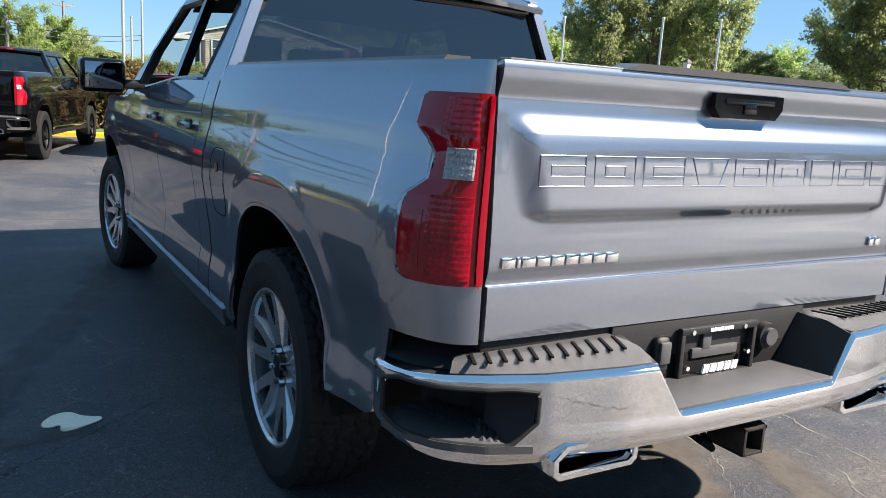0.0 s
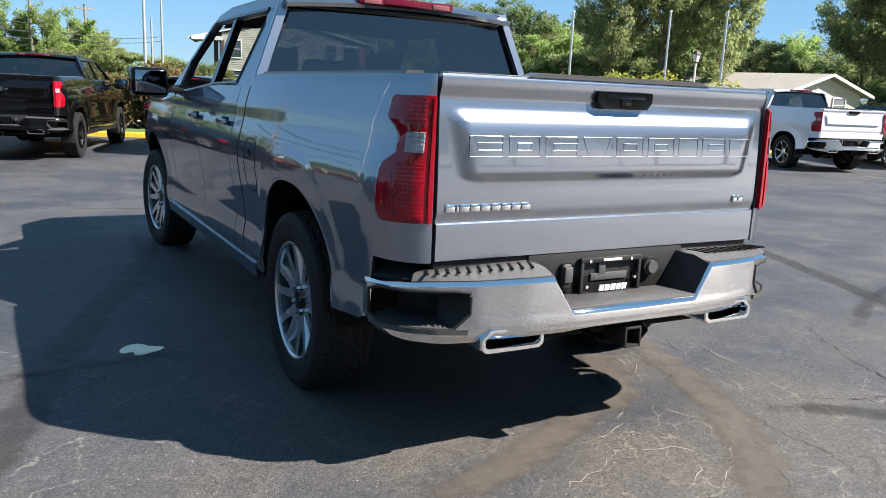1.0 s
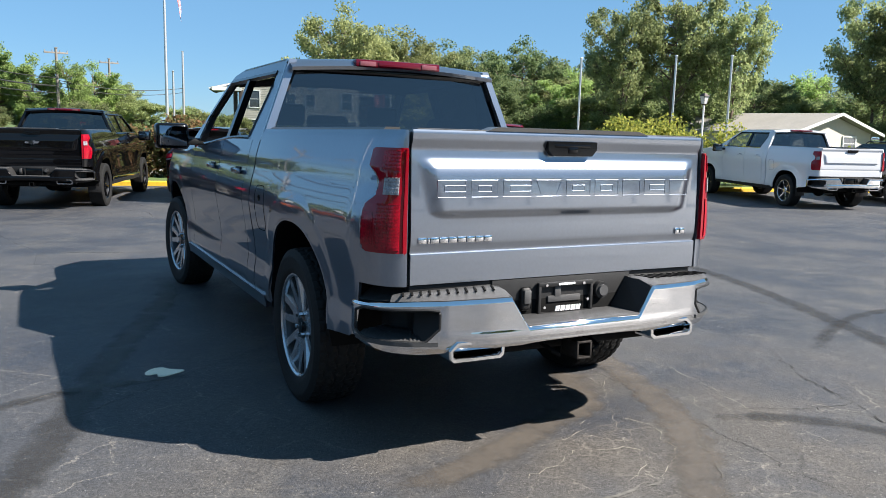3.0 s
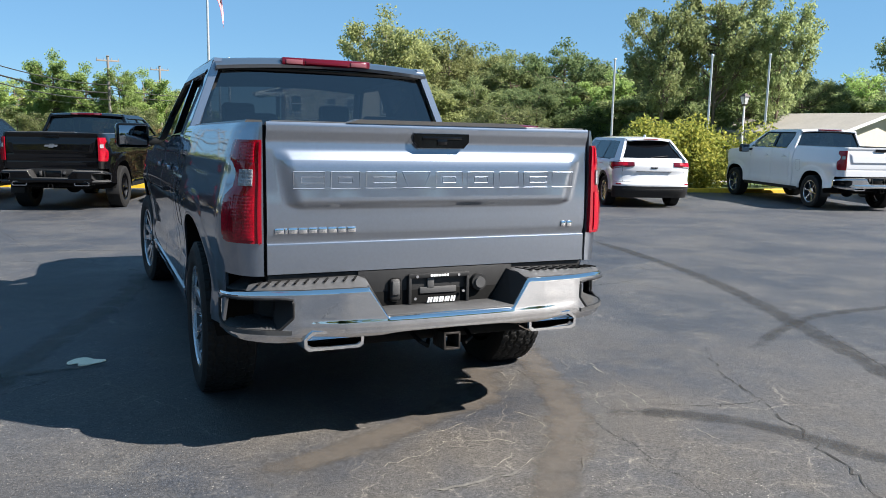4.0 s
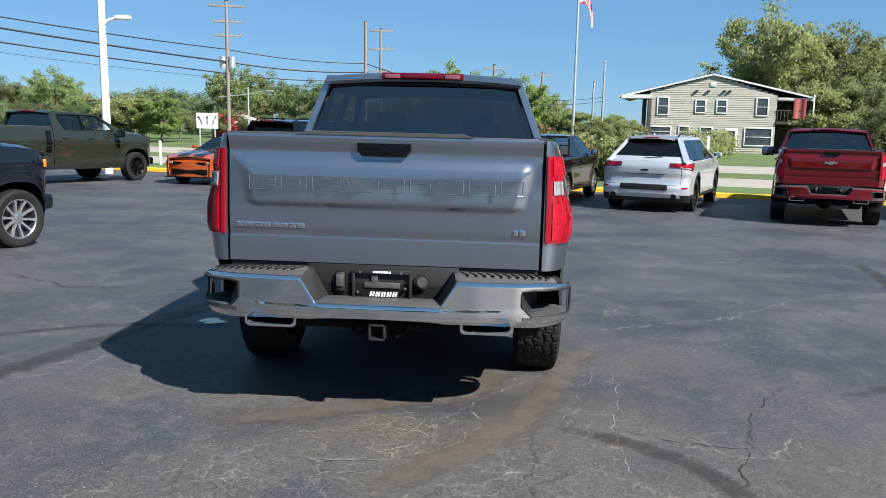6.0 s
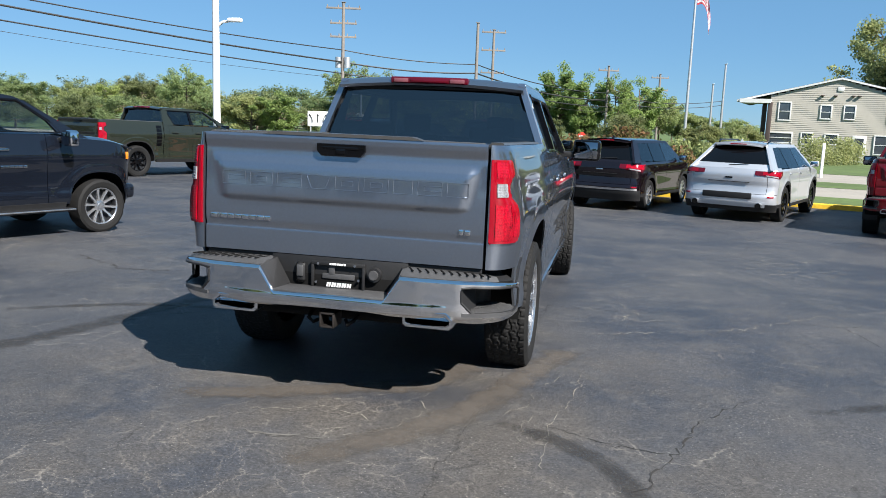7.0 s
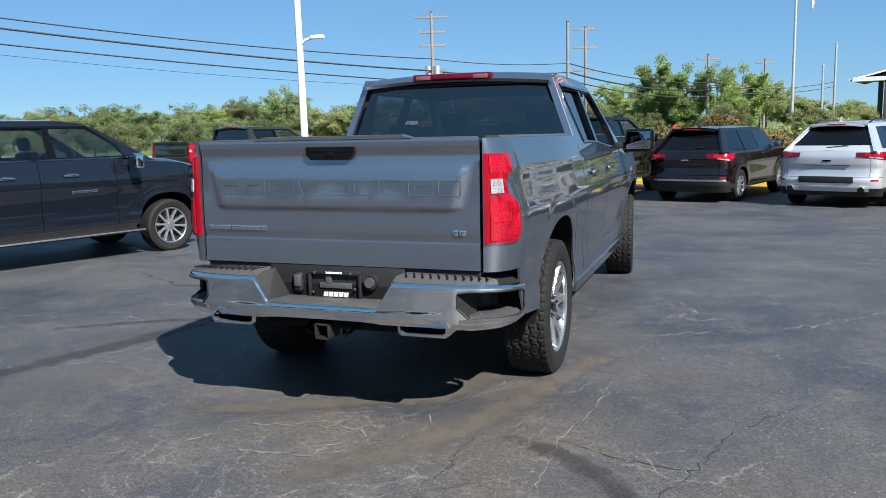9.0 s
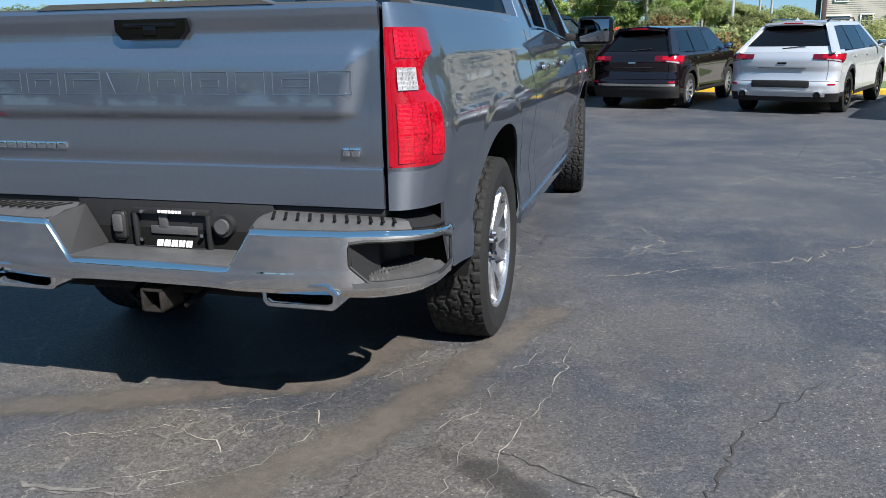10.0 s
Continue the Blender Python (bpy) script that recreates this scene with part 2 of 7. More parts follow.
def wheel_meshes(style, R, rim, width):
    """Meshes of one wheel, its axle along x and its face at +x: barrel, tyre, spoke, cap."""
    key = (style, R, rim, width)
    if key in WHEELS:
        return WHEELS[key]
    out = {}
    h = width / 2

    def keep_mesh(name, bm, mat, smooth=35.0):
        ob = part(name, bm, mat, None, "", smooth)
        out[name] = ob.data
        bpy.data.objects.remove(ob)

    bm = bmesh.new()
    sw = R - rim
    near = style == "twin" and R == 0.425          # the truck that is passed closely
    nseg, cols = (240, spaced(-0.88, 0.88, 34)) if near else (72, spaced(-0.88, 0.88, 11))

    def tread(i, k):
        """Depth of the tread at segment i and column k: shoulder lugs, two wavy grooves, zigzag centre blocks."""
        x = cols[k]
        a = abs(x)
        shift = int(6 * a + (2 if x > 0 else 0))
        wave = 0.05 * math.sin(2 * math.pi * i / 8)
        groove = abs(a - 0.22 - wave) < 0.04 or abs(a - 0.60 - wave) < 0.045
        cut = (i + int(3 * a)) % 5 == 0 if a > 0.62 else (i + 2 * shift) % 5 == 0
        return 0.007 if groove else (0.006 if cut else 0.0)
    side_in = [(rim, -h * 0.85), (rim + sw * 0.3, -h), (R - sw * 0.30, -h * 1.0), (R - 0.024, -h * 0.93)]
    side_out = [(R - 0.024, h * 0.93), (R - sw * 0.30, h * 1.0), (R - sw * 0.36, h * 1.012), (R - sw * 0.40, h * 1.0), (rim + sw * 0.3, h * 1.0), (rim + 0.012, h * 0.93), (rim, h * 0.85)]
    rings = []
    for i in range(nseg):
        a = 2 * math.pi * i / nseg
        pr = side_in + [(R - 0.012 * abs(cols[k]) ** 3 - tread(i, k), cols[k] * h) for k in range(len(cols))] + side_out
        rings.append([bm.verts.new((x, r * math.cos(a), r * math.sin(a))) for r, x in pr])
    for i in range(nseg):
        p, q = rings[i], rings[(i + 1) % nseg]
        for k in range(len(p) - 1):
            bm.faces.new((p[k], p[k + 1], q[k + 1], q[k]))
    keep_mesh("tyre", bm, RUBBER, 30.0)
    bm = bmesh.new()
    add_rev(bm, [(rim * 0.93, -h * 0.8), (rim * 0.90, h * 0.55), (rim * 0.94, h * 0.72)], 60)
    add_rev(bm, [(0.0, h * 0.12), (rim * 0.6, h * 0.1), (rim * 0.9, h * 0.2)], 60)
    keep_mesh("wheel", bm, ALLOY_DARK)
    bm = bmesh.new()
    add_rev(bm, [(rim * 0.945, h * 0.68), (rim * 0.95, h * 0.84), (rim * 0.985, h * 0.90), (rim * 1.012, h * 0.90), (rim * 1.02, h * 0.82)], 72)
    keep_mesh("rim_lip", bm, ALLOY if style != "black" else GLOSS_BLACK)
    bm = bmesh.new()
    if style == "twin":
        outs = [(0.060, -0.036), (rim * 0.36, -0.040), (rim * 0.70, -rim * 0.235), (rim * 0.96, -rim * 0.275), (rim * 0.985, -rim * 0.135), (rim * 0.74, -rim * 0.095), (rim * 0.52, -0.006), (rim * 0.52, 0.006), (rim * 0.74, rim * 0.095), (rim * 0.985, rim * 0.135), (rim * 0.96, rim * 0.275), (rim * 0.70, rim * 0.235), (rim * 0.36, 0.040), (0.060, 0.036)]
    else:
        outs = [(0.05, -0.020), (rim * 0.55, -0.011), (rim * 0.97, -0.019), (rim * 0.97, 0.019), (rim * 0.55, 0.011), (0.05, 0.020)]

    def face_x(r):
        return h * (0.60 + 0.22 * (r / rim) ** 2)
    add_prism(bm, [(face_x(math.hypot(u, v)), v, u) for u, v in outs], [(face_x(math.hypot(u, v)) - 0.035, v * 1.25, u) for u, v in outs])
    keep_mesh("spoke", bm, {"black": GLOSS_BLACK, "bright": ALLOY_BRIGHT}.get(style, ALLOY), 25.0)
    bm = bmesh.new()
    add_rev(bm, [(0.0, h * 0.72), (0.040, h * 0.71), (0.046, h * 0.66), (0.078, h * 0.62), (0.085, h * 0.45)], 36)
    nut = bmesh.new()
    bmesh.ops.create_cone(nut, cap_ends=True, segments=6, radius1=0.012, radius2=0.010, depth=0.03, matrix=pose(h * 0.66, 0, 0.062, 0, 90, 0))
    keep_mesh("lug_nut", nut, CHROME)
    keep_mesh("hub_cap", bm, ALLOY if style == "bright" else GLOSS_BLACK)
    WHEELS[key] = out
    return out


def add_wheels(root, hubs, half_track, hz, R, rim, width, style, spokes, steer=0.0, front_out=0.0):
    ms = wheel_meshes(style, R, rim, width)
    for y in hubs:
        ahead = y > hubs[0]
        for sx in (1, -1):
            turn = (0 if sx > 0 else 180) - (steer if ahead else 0)
            w = share("wheel", ms["wheel"], root, pose(sx * (half_track + (front_out if ahead else 0)), y, hz, 0, 0, turn) @ pose(0, 0, 0, 17 * y, 0, 0))
            share("tyre", ms["tyre"], w)
            share("rim_lip", ms["rim_lip"], w)
            for i in range(spokes):
                share("spoke", ms["spoke"], w, pose(0, 0, 0, 360 * i / spokes, 0, 0))
            share("hub_cap", ms["hub_cap"], w)
            for i in range(6 if style == "twin" else 0):
                share("lug_nut", ms["lug_nut"], w, pose(0, 0, 0, 60 * i + 30, 0, 0))


# ---------------------------------------------------------------- vehicle shells
def table(v, xs, ys):
    return float(np.interp(v, xs, ys))


class Shell:
    """The side of a car: half-width over length and height, with wheel openings."""

    def __init__(self, hubs, hz, arch, zs, ws, y_front, corner=0.17, corner_len=0.30, nose=0.25, nose_len=0.5, low=0.44, low_rear=0.5, flare=0.020, square=2.5, tall=1.0, full=0.0):
        self.hubs, self.hz, self.arch, self.zs, self.ws, self.y_front = hubs, hz, arch, zs, ws, y_front
        self.corner, self.corner_len, self.nose, self.nose_len, self.low, self.low_rear, self.flare, self.square = corner, corner_len, nose, nose_len, low, low_rear, flare, square
        self.band, self.step, self.tall, self.full = 0.085, 0.07, tall, full

    def ring(self, y, z):
        """Superelliptic distance from the nearest hub."""
        return min(((abs(y - h) ** self.square + (abs(z - self.hz) / self.tall) ** self.square) ** (1 / self.square)) for h in self.hubs)

    def x(self, y, z):
        w = table(z, self.zs, self.ws) + self.full * smoothstep(0.35, 1.6, y)
        if y < self.corner_len:
            inner = max(self.ws) - self.corner
            w = inner + (w - inner) * math.sqrt(max(0.0, 1 - (1 - max(0.0, y) / self.corner_len) ** 2))
        d = y - (self.y_front - self.nose_len)
        if d > 0:
            w -= self.nose * (d / self.nose_len) ** 2.2
        if z > self.hz - 0.1:
            r = self.ring(y, z)
            w += self.flare * (1 - smoothstep(self.band, self.band + 0.05, r - self.arch)) * (1 - 0.25 * smoothstep(0, self.band, r - self.arch))
        return w

    def rear_edge(self, y):
        return self.low_rear(y) if callable(self.low_rear) else self.low_rear

    def lip(self, h, width=0.03, out=0.003):
        """The raised lip round a wheel opening."""
        def fn(a, t):
            c, s = math.cos(a), math.sin(a)
            k = (self.arch - 0.004 + width * t) / (abs(c) ** self.square + abs(s) ** self.square) ** (1 / self.square)
            y, z = h + k * c, max(self.hz + k * s * self.tall, 0.3)
            return (self.x(y, z) + out * (1 - t ** 3), y, z)
        return grid(fn, spaced(0.12, math.pi - 0.20, 40), spaced(1, 0, 6), None, 0.012)

    def z_low(self, y):
        low = self.rear_edge(y) if y < self.hubs[0] else self.low
        for h in self.hubs:
            d = abs(y - h)
            if d < self.arch:
                low = max(low, self.hz + self.tall * (self.arch ** self.square - d ** self.square) ** (1 / self.square))
        return low

    def stations(self, y0, y1, step=0.07):
        ys = set(spaced(y0, y1, max(2, int((y1 - y0) / step) + 1)))
        for h in self.hubs:
            for i in range(25):
                y = h - self.arch * math.cos(math.pi * i / 24)
                if y0 < y < y1:
                    ys.add(y)
        if y0 < self.corner_len:
            for i in range(1, 10):
                y = y0 + (self.corner_len - y0) * (i / 10) ** 2
                ys.add(y)
        out = []
        for y in sorted(ys):
            if not out or y - out[-1] > 0.002:
                out.append(y)
        return out

    def panel(self, y0, y1, z_top, n=22, z_low=None, thick=0.014, out=0.0):
        """A body panel between two cuts, from its lower edge to z_top(y)."""
        ys = self.stations(y0, y1, self.step)

        def fn(y, t):
            lo = (z_low or self.z_low)(y)
            z = lo + (z_top(y) - lo) * t
            return (self.x(y, z) + out, y, z)
        return grid(fn, ys, spaced(0, 1, n), None, thick)

    def liner(self, h, inner):
        """The dark inside of a wheel opening."""
        bm = bmesh.new()
        n = 16
        ring = []
        for i in range(n + 1):
            a = math.pi * i / n
            c, s = math.cos(a), math.sin(a)
            k = self.arch / (abs(c) ** self.square + abs(s) ** self.square) ** (1 / self.square)
            y, z = h + k * c, self.hz + k * s * self.tall
            ring.append((y, max(z, self.hz)))
        a = [bm.verts.new((self.x(y, z) - 0.004, y, z)) for y, z in ring]
        b = [bm.verts.new((inner, y, z)) for y, z in ring]
        for i in range(n):
            bm.faces.new((a[i], a[i + 1], b[i + 1], b[i]))
        bm.faces.new(b)
        return bm


def slab(poly, xs, thick):
    """A piece of a leaning side wall: outline in (y, z), outside at xs(z)."""
    return add_prism(bmesh.new(), [(xs(z, y), y, z) for y, z in poly], [(xs(z, y) - thick, y, z) for y, z in poly])


def pane(poly, xs):
    """A window pane in a leaning side wall."""
    bm = bmesh.new()
    bm.faces.new([bm.verts.new((xs(z, y), y, z)) for y, z in poly])
    return bm


# ---------------------------------------------------------------- pickup truck
def pickup(root, coat, full=True, wheel="twin", bumper=CHROME, spokes=6, gate_marks=True, R=0.40, rim=0.262, mirror=GLOSS_BLACK, trim=None, side_glass=None, L=5.66, steer=0.0):
    """Crew-cab pickup. Local frame: tailgate face at y=0, nose to +y, ground at z=0."""
    hubs, hz = (1.08, 4.83), R - (0.014 if full else 0.012)
    side_glass = side_glass or GLASS_TINT
    opening = dict(arch=R + 0.068, square=2.25, tall=1.17, full=0.030, flare=0.007) if full else dict(arch=R + 0.105)
    side_w = [0.945, 0.970, 0.968, 0.955, 0.965, 0.984, 0.998, 0.996, 0.992, 0.978, 0.958, 0.951, 0.947, 0.922, 0.905, 0.885] if full else [0.945, 0.970, 0.968, 0.955, 0.957, 0.966, 0.980, 0.991, 0.990, 0.982, 0.968, 0.957, 0.953, 0.931, 0.912, 0.885]
    sh = Shell(hubs, hz, opening.pop("arch"), [0.40, 0.50, 0.58, 0.66, 0.78, 0.90, 1.00, 1.07, 1.10, 1.16, 1.24, 1.295, 1.315, 1.40, 1.45, 1.475], side_w, L, **opening)
    fine = 2 if full else 1
    sh.step = 0.07 / fine
    sh.low_rear = lambda y: table(y, [0.0, 0.215, 0.245, 0.285, 0.62], [0.805, 0.80, 0.68, 0.535, 0.50])
    bed_top = lambda y: 1.472
    sill = lambda y: 1.405 - (0.085 * smoothstep(2.6, 4.15, y) if full else 0.0)
    belt = lambda y: table(y, [1.9, 4.0, 4.4, L - 0.46, L], [1.405, 1.405, 1.36, 1.31, 1.20]) - (0.085 * smoothstep(2.6, 4.15, y) * (1 - 0.5 * smoothstep(4.3, 5.2, y)) if full else 0.0)
    # side panels
    both("bed_side", lambda: sh.panel(0.0, 1.935, bed_top, 26 * fine), coat, root)
    both("cab_corner", lambda: sh.panel(1.955, 2.135, belt, 16 * fine), coat, root)
    both("rear_door", lambda: sh.panel(2.143, 2.965, belt, 22 * fine), coat, root)
    both("front_door", lambda: sh.panel(2.973, 4.02, belt, 22 * fine), coat, root)
    both("front_fender", lambda: sh.panel(4.028, L, belt, 18 * fine), coat, root)
    both("rocker_trim", lambda: sh.panel(1.70, 4.28, lambda y: 0.462, 4, lambda y: 0.385, 0.05, 0.012), (coat if full else BLACK_PLASTIC) if trim is None else trim, root)
    for h in hubs:
        both("wheel_liner", lambda: sh.liner(h, 0.58), DARK, root)
        both("arch_lip", lambda: sh.lip(h, 0.012 if full else 0.03, 0.002), coat if trim is None else trim, root)
    # bed: inner walls, floor, rails
    both("bed_inner_wall", lambda: box((0.80, 0.98, 1.20), (0.03, 1.86, 0.52), 0.005), BLACK_PLASTIC, root)
    both("bed_rail_cap", lambda: add_prism(bmesh.new(), [(0.875, 0.16, 1.473), (0.865, 0.16, 1.484), (0.80, 0.16, 1.484), (0.785, 0.16, 1.44)], [(0.89, 1.93, 1.473), (0.875, 1.93, 1.486), (0.80, 1.93, 1.486), (0.785, 1.93, 1.44)]), SATIN_PLASTIC, root)
    part("bed_floor", box((0, 0.98, 0.93), (1.62, 1.9, 0.03)), BLACK_PLASTIC, root)
    part("bed_front_wall", box((0, 1.915, 1.19), (1.66, 0.03, 0.53)), coat, root)
    part("underbody", box((0, 2.7, 0.62), (1.16, 5.4, 0.20), 0.02), DARK, root)
    both("frame_rail", lambda: box((0.45, 2.75, 0.47), (0.09, 5.0, 0.14), 0.01), DARK, root)
    both("floor_side", lambda: box((0.76, 2.95, 0.52), (0.36, 2.45, 0.16), 0.02), DARK, root)
    bm = bmesh.new()
    add_tube(bm, [(-0.75, hubs[0], hz), (0.75, hubs[0], hz)], 0.055, n=12)
    bmesh.ops.create_uvsphere(bm, u_segments=16, v_segments=10, radius=0.15, matrix=pose(0, hubs[0], hz) @ Matrix.Diagonal((1, 0.9, 0.9, 1)))
    part("rear_axle", bm, DARK, root)
    part("front_axle", add_tube(bmesh.new(), [(-0.72, hubs[1], hz), (0.72, hubs[1], hz)], 0.06, n=10), DARK, root)
    bm = bmesh.new()
    add_rev(bm, [(0.2, -0.1), (0.36, -0.11), (0.38, 0.0), (0.36, 0.11), (0.2, 0.1)], 32)
    bmesh.ops.transform(bm, matrix=pose(0, 0.52, 0.60, 0, 90, 0), verts=bm.verts)
    part("spare_tyre", bm, RUBBER, root)
    both("mud_flap", lambda: box((0.885, 0.585, 0.42), (0.25, 0.012, 0.24), 0.004), BLACK_PLASTIC, root) if not full else None
    # tailgate with its pressed panel
    def gate_depth(x, z):
        d = table(z, [0.81, 0.82, 0.930, 0.942, 0.9455, 0.9475, 0.952, 0.985, 1.02, 1.06, 1.115, 1.36, 1.395, 1.435, 1.462, 1.475], [0.001, 0.002, 0.003, 0.0025, 0.001, -0.008, -0.008, 0.001, 0.003, 0.003, 0.002, -0.006, -0.008, 0.007, 0.0095, 0.0065])
        edge = table(z, [1.10, 1.12, 1.32, 1.36], [0.70, 0.735, 0.785, 0.795])
        side = 1 - smoothstep(edge - 0.075, edge, abs(x))
        up = smoothstep(1.090, 1.135, z) * (1 - smoothstep(1.295, 1.365, z))
        return d + 0.023 * side * up
    xs = sorted({round(s * v, 4) for s in (1, -1) for v in spaced(0, 0.64, 9) + spaced(0.65, 0.80, 16) + [0.813]})
    zs = spaced(0.81, 0.935, 4) + [0.940, 0.9425, 0.9455, 0.9475, 0.9495, 0.952, 0.958, 0.965, 0.972, 0.979, 0.985] + spaced(1.0, 1.09, 4) + spaced(1.095, 1.135, 9) + spaced(1.15, 1.31, 6) + spaced(1.315, 1.475, 26)
    gate = part("tailgate", grid(lambda x, z: (x, -gate_depth(x, z), z), xs, zs, None, 0.05), coat, root)
    part("gate_gap", box((0, 0.045, 1.13), (1.66, 0.03, 0.66)), DARK, root)
    part("gate_cap", box((0, 0.030, 1.476), (1.58, 0.055, 0.010), 0.004), SATIN_PLASTIC, root)
    part("gate_spoiler", add_prism(bmesh.new(), [(-0.46, -0.012, 1.476), (0.46, -0.012, 1.476), (0.40, -0.012, 1.494), (-0.40, -0.012, 1.494)], [(-0.46, 0.07, 1.476), (0.46, 0.07, 1.476), (0.40, 0.07, 1.496), (-0.40, 0.07, 1.496)]), SATIN_PLASTIC, root)
    handle = part("tailgate_handle", add_prism(bmesh.new(), [(-0.138, -0.022, 1.438), (0.138, -0.022, 1.438), (0.138, -0.022, 1.400), (0.112, -0.022, 1.372), (-0.112, -0.022, 1.372), (-0.138, -0.022, 1.400)],
                  [(-0.138, 0.02, 1.438), (0.138, 0.02, 1.438), (0.138, 0.02, 1.400), (0.112, 0.02, 1.372), (-0.112, 0.02, 1.372), (-0.138, 0.02, 1.400)]), GLOSS_BLACK, gate, "gloss black tailgate handle")
    part("handle_grip", box((0, -0.0225, 1.418), (0.20, 0.006, 0.016), 0.003), GLOSS_BLACK, gate)
    part("keyhole", box((0.0, -0.0235, 1.400), (0.05, 0.006, 0.030), 0.002), GLOSS_BLACK, gate)
    if full:
        gate_marks_detail(gate, gate_depth, coat)
    elif gate_marks:
        bm = bmesh.new()
        poly = [(-0.11, 1.25), (-0.035, 1.25), (-0.035, 1.268), (0.05, 1.268), (0.05, 1.25), (0.12, 1.25), (0.10, 1.215), (0.035, 1.215), (0.035, 1.197), (-0.05, 1.197), (-0.05, 1.215), (-0.13, 1.215)]
        add_prism(bm, [(x, -0.032, z) for x, z in poly], [(x, -0.01, z) for x, z in poly])
        part("badge", bm, CHROME, gate, "small plain metallic badge shape")
    # tail lamps wrapped round the corners
    def on_corner(s, z, out=0.0):
        """A place on the rear corner: s metres from the gate's edge along the skin."""
        best, run, last = 0.0, 0.0, None
        for i in range(61):
            y = 0.32 * (i / 60) ** 2
            p = (sh.x(y, 1.15), y)
            if last:
                run += math.hypot(p[0] - last[0], p[1] - last[1])
            last = p
            if run >= s:
                break
        y = last[1]
        e = 0.004
        dx, dy = sh.x(y + e, 1.15) - sh.x(max(0, y - e), 1.15), e + min(y, e)
        k = math.hypot(dx, dy)
        lean = sh.x(y, z) - sh.x(y, 1.15)
        return (sh.x(y, 1.15) + lean + out * dy / k, y - out * dx / k, z)

    def edge_s(z):
        return table(z, [0.951, 0.960, 0.980, 1.125, 1.155, 1.195, 1.262, 1.290, 1.320, 1.380, 1.390, 1.396], [0.180, 0.198, 0.206, 0.210, 0.200, 0.145, 0.140, 0.165, 0.214, 0.218, 0.212, 0.198])

    lamp_z = spaced(0.951, 1.396, 90 if full else 30)
    lamps = both("tail_lamp", lambda: grid(lambda t, z: on_corner(0.004 + (edge_s(z) - 0.004) * t, z, 0.012 + 0.006 * math.sin(math.pi * t)), spaced(0, 1, 15), lamp_z, None, 0.02), RED_DEEP, root, "red wrap-around tail lamp with clear centre")
    for ob, flip in zip(lamps, (False, True)):
        def bit(name, z0, z1, s0, s1, mat, out, lab="", nz=10, grooves=0.0, thick=0.012, margin=0.012):
            bm = grid(lambda t, z: on_corner(s0 + (min(s1, edge_s(z) - margin) - s0) * t, z, out + grooves * (int(t * 24) % 2) + grooves * (int((z - z0) * 130) % 2)), spaced(0, 1, 25 if grooves else 9), spaced(z0, z1, nz), None, thick)
            part(name, mirrored(bm) if flip else bm, mat, ob, lab)
        bit("stop_lamp", 1.300, 1.385, 0.040, 0.130, RED_LENS, 0.0195, "bright red faceted stop lamp", 24, 0.0007)
        bit("turn_lamp", 0.965, 1.160, 0.034, 0.128, RED_LENS, 0.0195, "bright red faceted turn lamp", 40, 0.0007)
        bit("side_reflector", 0.985, 1.125, 0.140, 0.196, RED_LENS, 0.0185, "", 12)
        bit("reversing_lamp", 1.200, 1.270, 0.040, 0.106, CLEAR_LENS, 0.0225, "clear reversing lamp", 16, 0.0012)
        bit("edge_bar", 0.956, 1.391, 0.006, 0.022, RED_DEEP, 0.0200, "", 20, thick=0.016)
    # creased cove beside the lamp
    both("lamp_surround", lambda: grid(lambda t, z: on_corner(edge_s(z) + 0.002 + 0.020 * t, z, 0.010 - 0.012 * t * t), spaced(0, 1, 5), lamp_z, None, 0.012), coat, root)
    # rear bumper
    def plan(s):
        return (table(s, [0, 0.30, 0.50, 0.72, 0.86, 0.94, 0.99, 1.06, 1.14, 1.22], [0, 0.30, 0.50, 0.715, 0.840, 0.905, 0.940, 0.974, 0.993, 0.998]),
                table(s, [0, 0.30, 0.50, 0.72, 0.86, 0.94, 0.99, 1.06, 1.14, 1.22], [-0.195, -0.19, -0.172, -0.132, -0.082, -0.035, 0.0, 0.06, 0.14, 0.225]))

    def b_top(s):
        return table(s, [0, 0.315, 0.40, 0.86, 0.99, 1.10, 1.22], [0.632, 0.632, 0.762, 0.752, 0.742, 0.730, 0.722])

    def b_low(s):
        return table(s, [0, 0.28, 0.34, 0.55, 0.80, 0.95, 1.10, 1.22], [0.560, 0.556, 0.545, 0.540, 0.520, 0.528, 0.548, 0.585])

    def pocket_z(s):
        """Lower and upper edge of the corner step's opening."""
        k = smoothstep(0.50, 0.735, s)
        lo = table(s, [0.735, 0.80, 1.10, 1.165], [0.640, 0.580, 0.580, 0.600])
        hi = table(s, [0.735, 0.80, 1.10, 1.165], [0.716, 0.722, 0.712, 0.690])
        a, c = b_low(s) + 0.3 * (b_top(s) - b_low(s)), b_low(s) + 0.75 * (b_top(s) - b_low(s))
        return a + (lo - a) * k, c + (hi - c) * k
    sv = sorted({round(v, 4) for v in spaced(0, 0.30, 5) + spaced(0.31, 0.42, 12) + spaced(0.44, 0.72, 9) + spaced(0.735, 1.165, 27) + [1.175, 1.19, 1.205, 1.22]})
    tv = spaced(0, 0.3, 14) + spaced(0.3, 0.75, 30)[1:] + spaced(0.75, 1, 16)[1:]

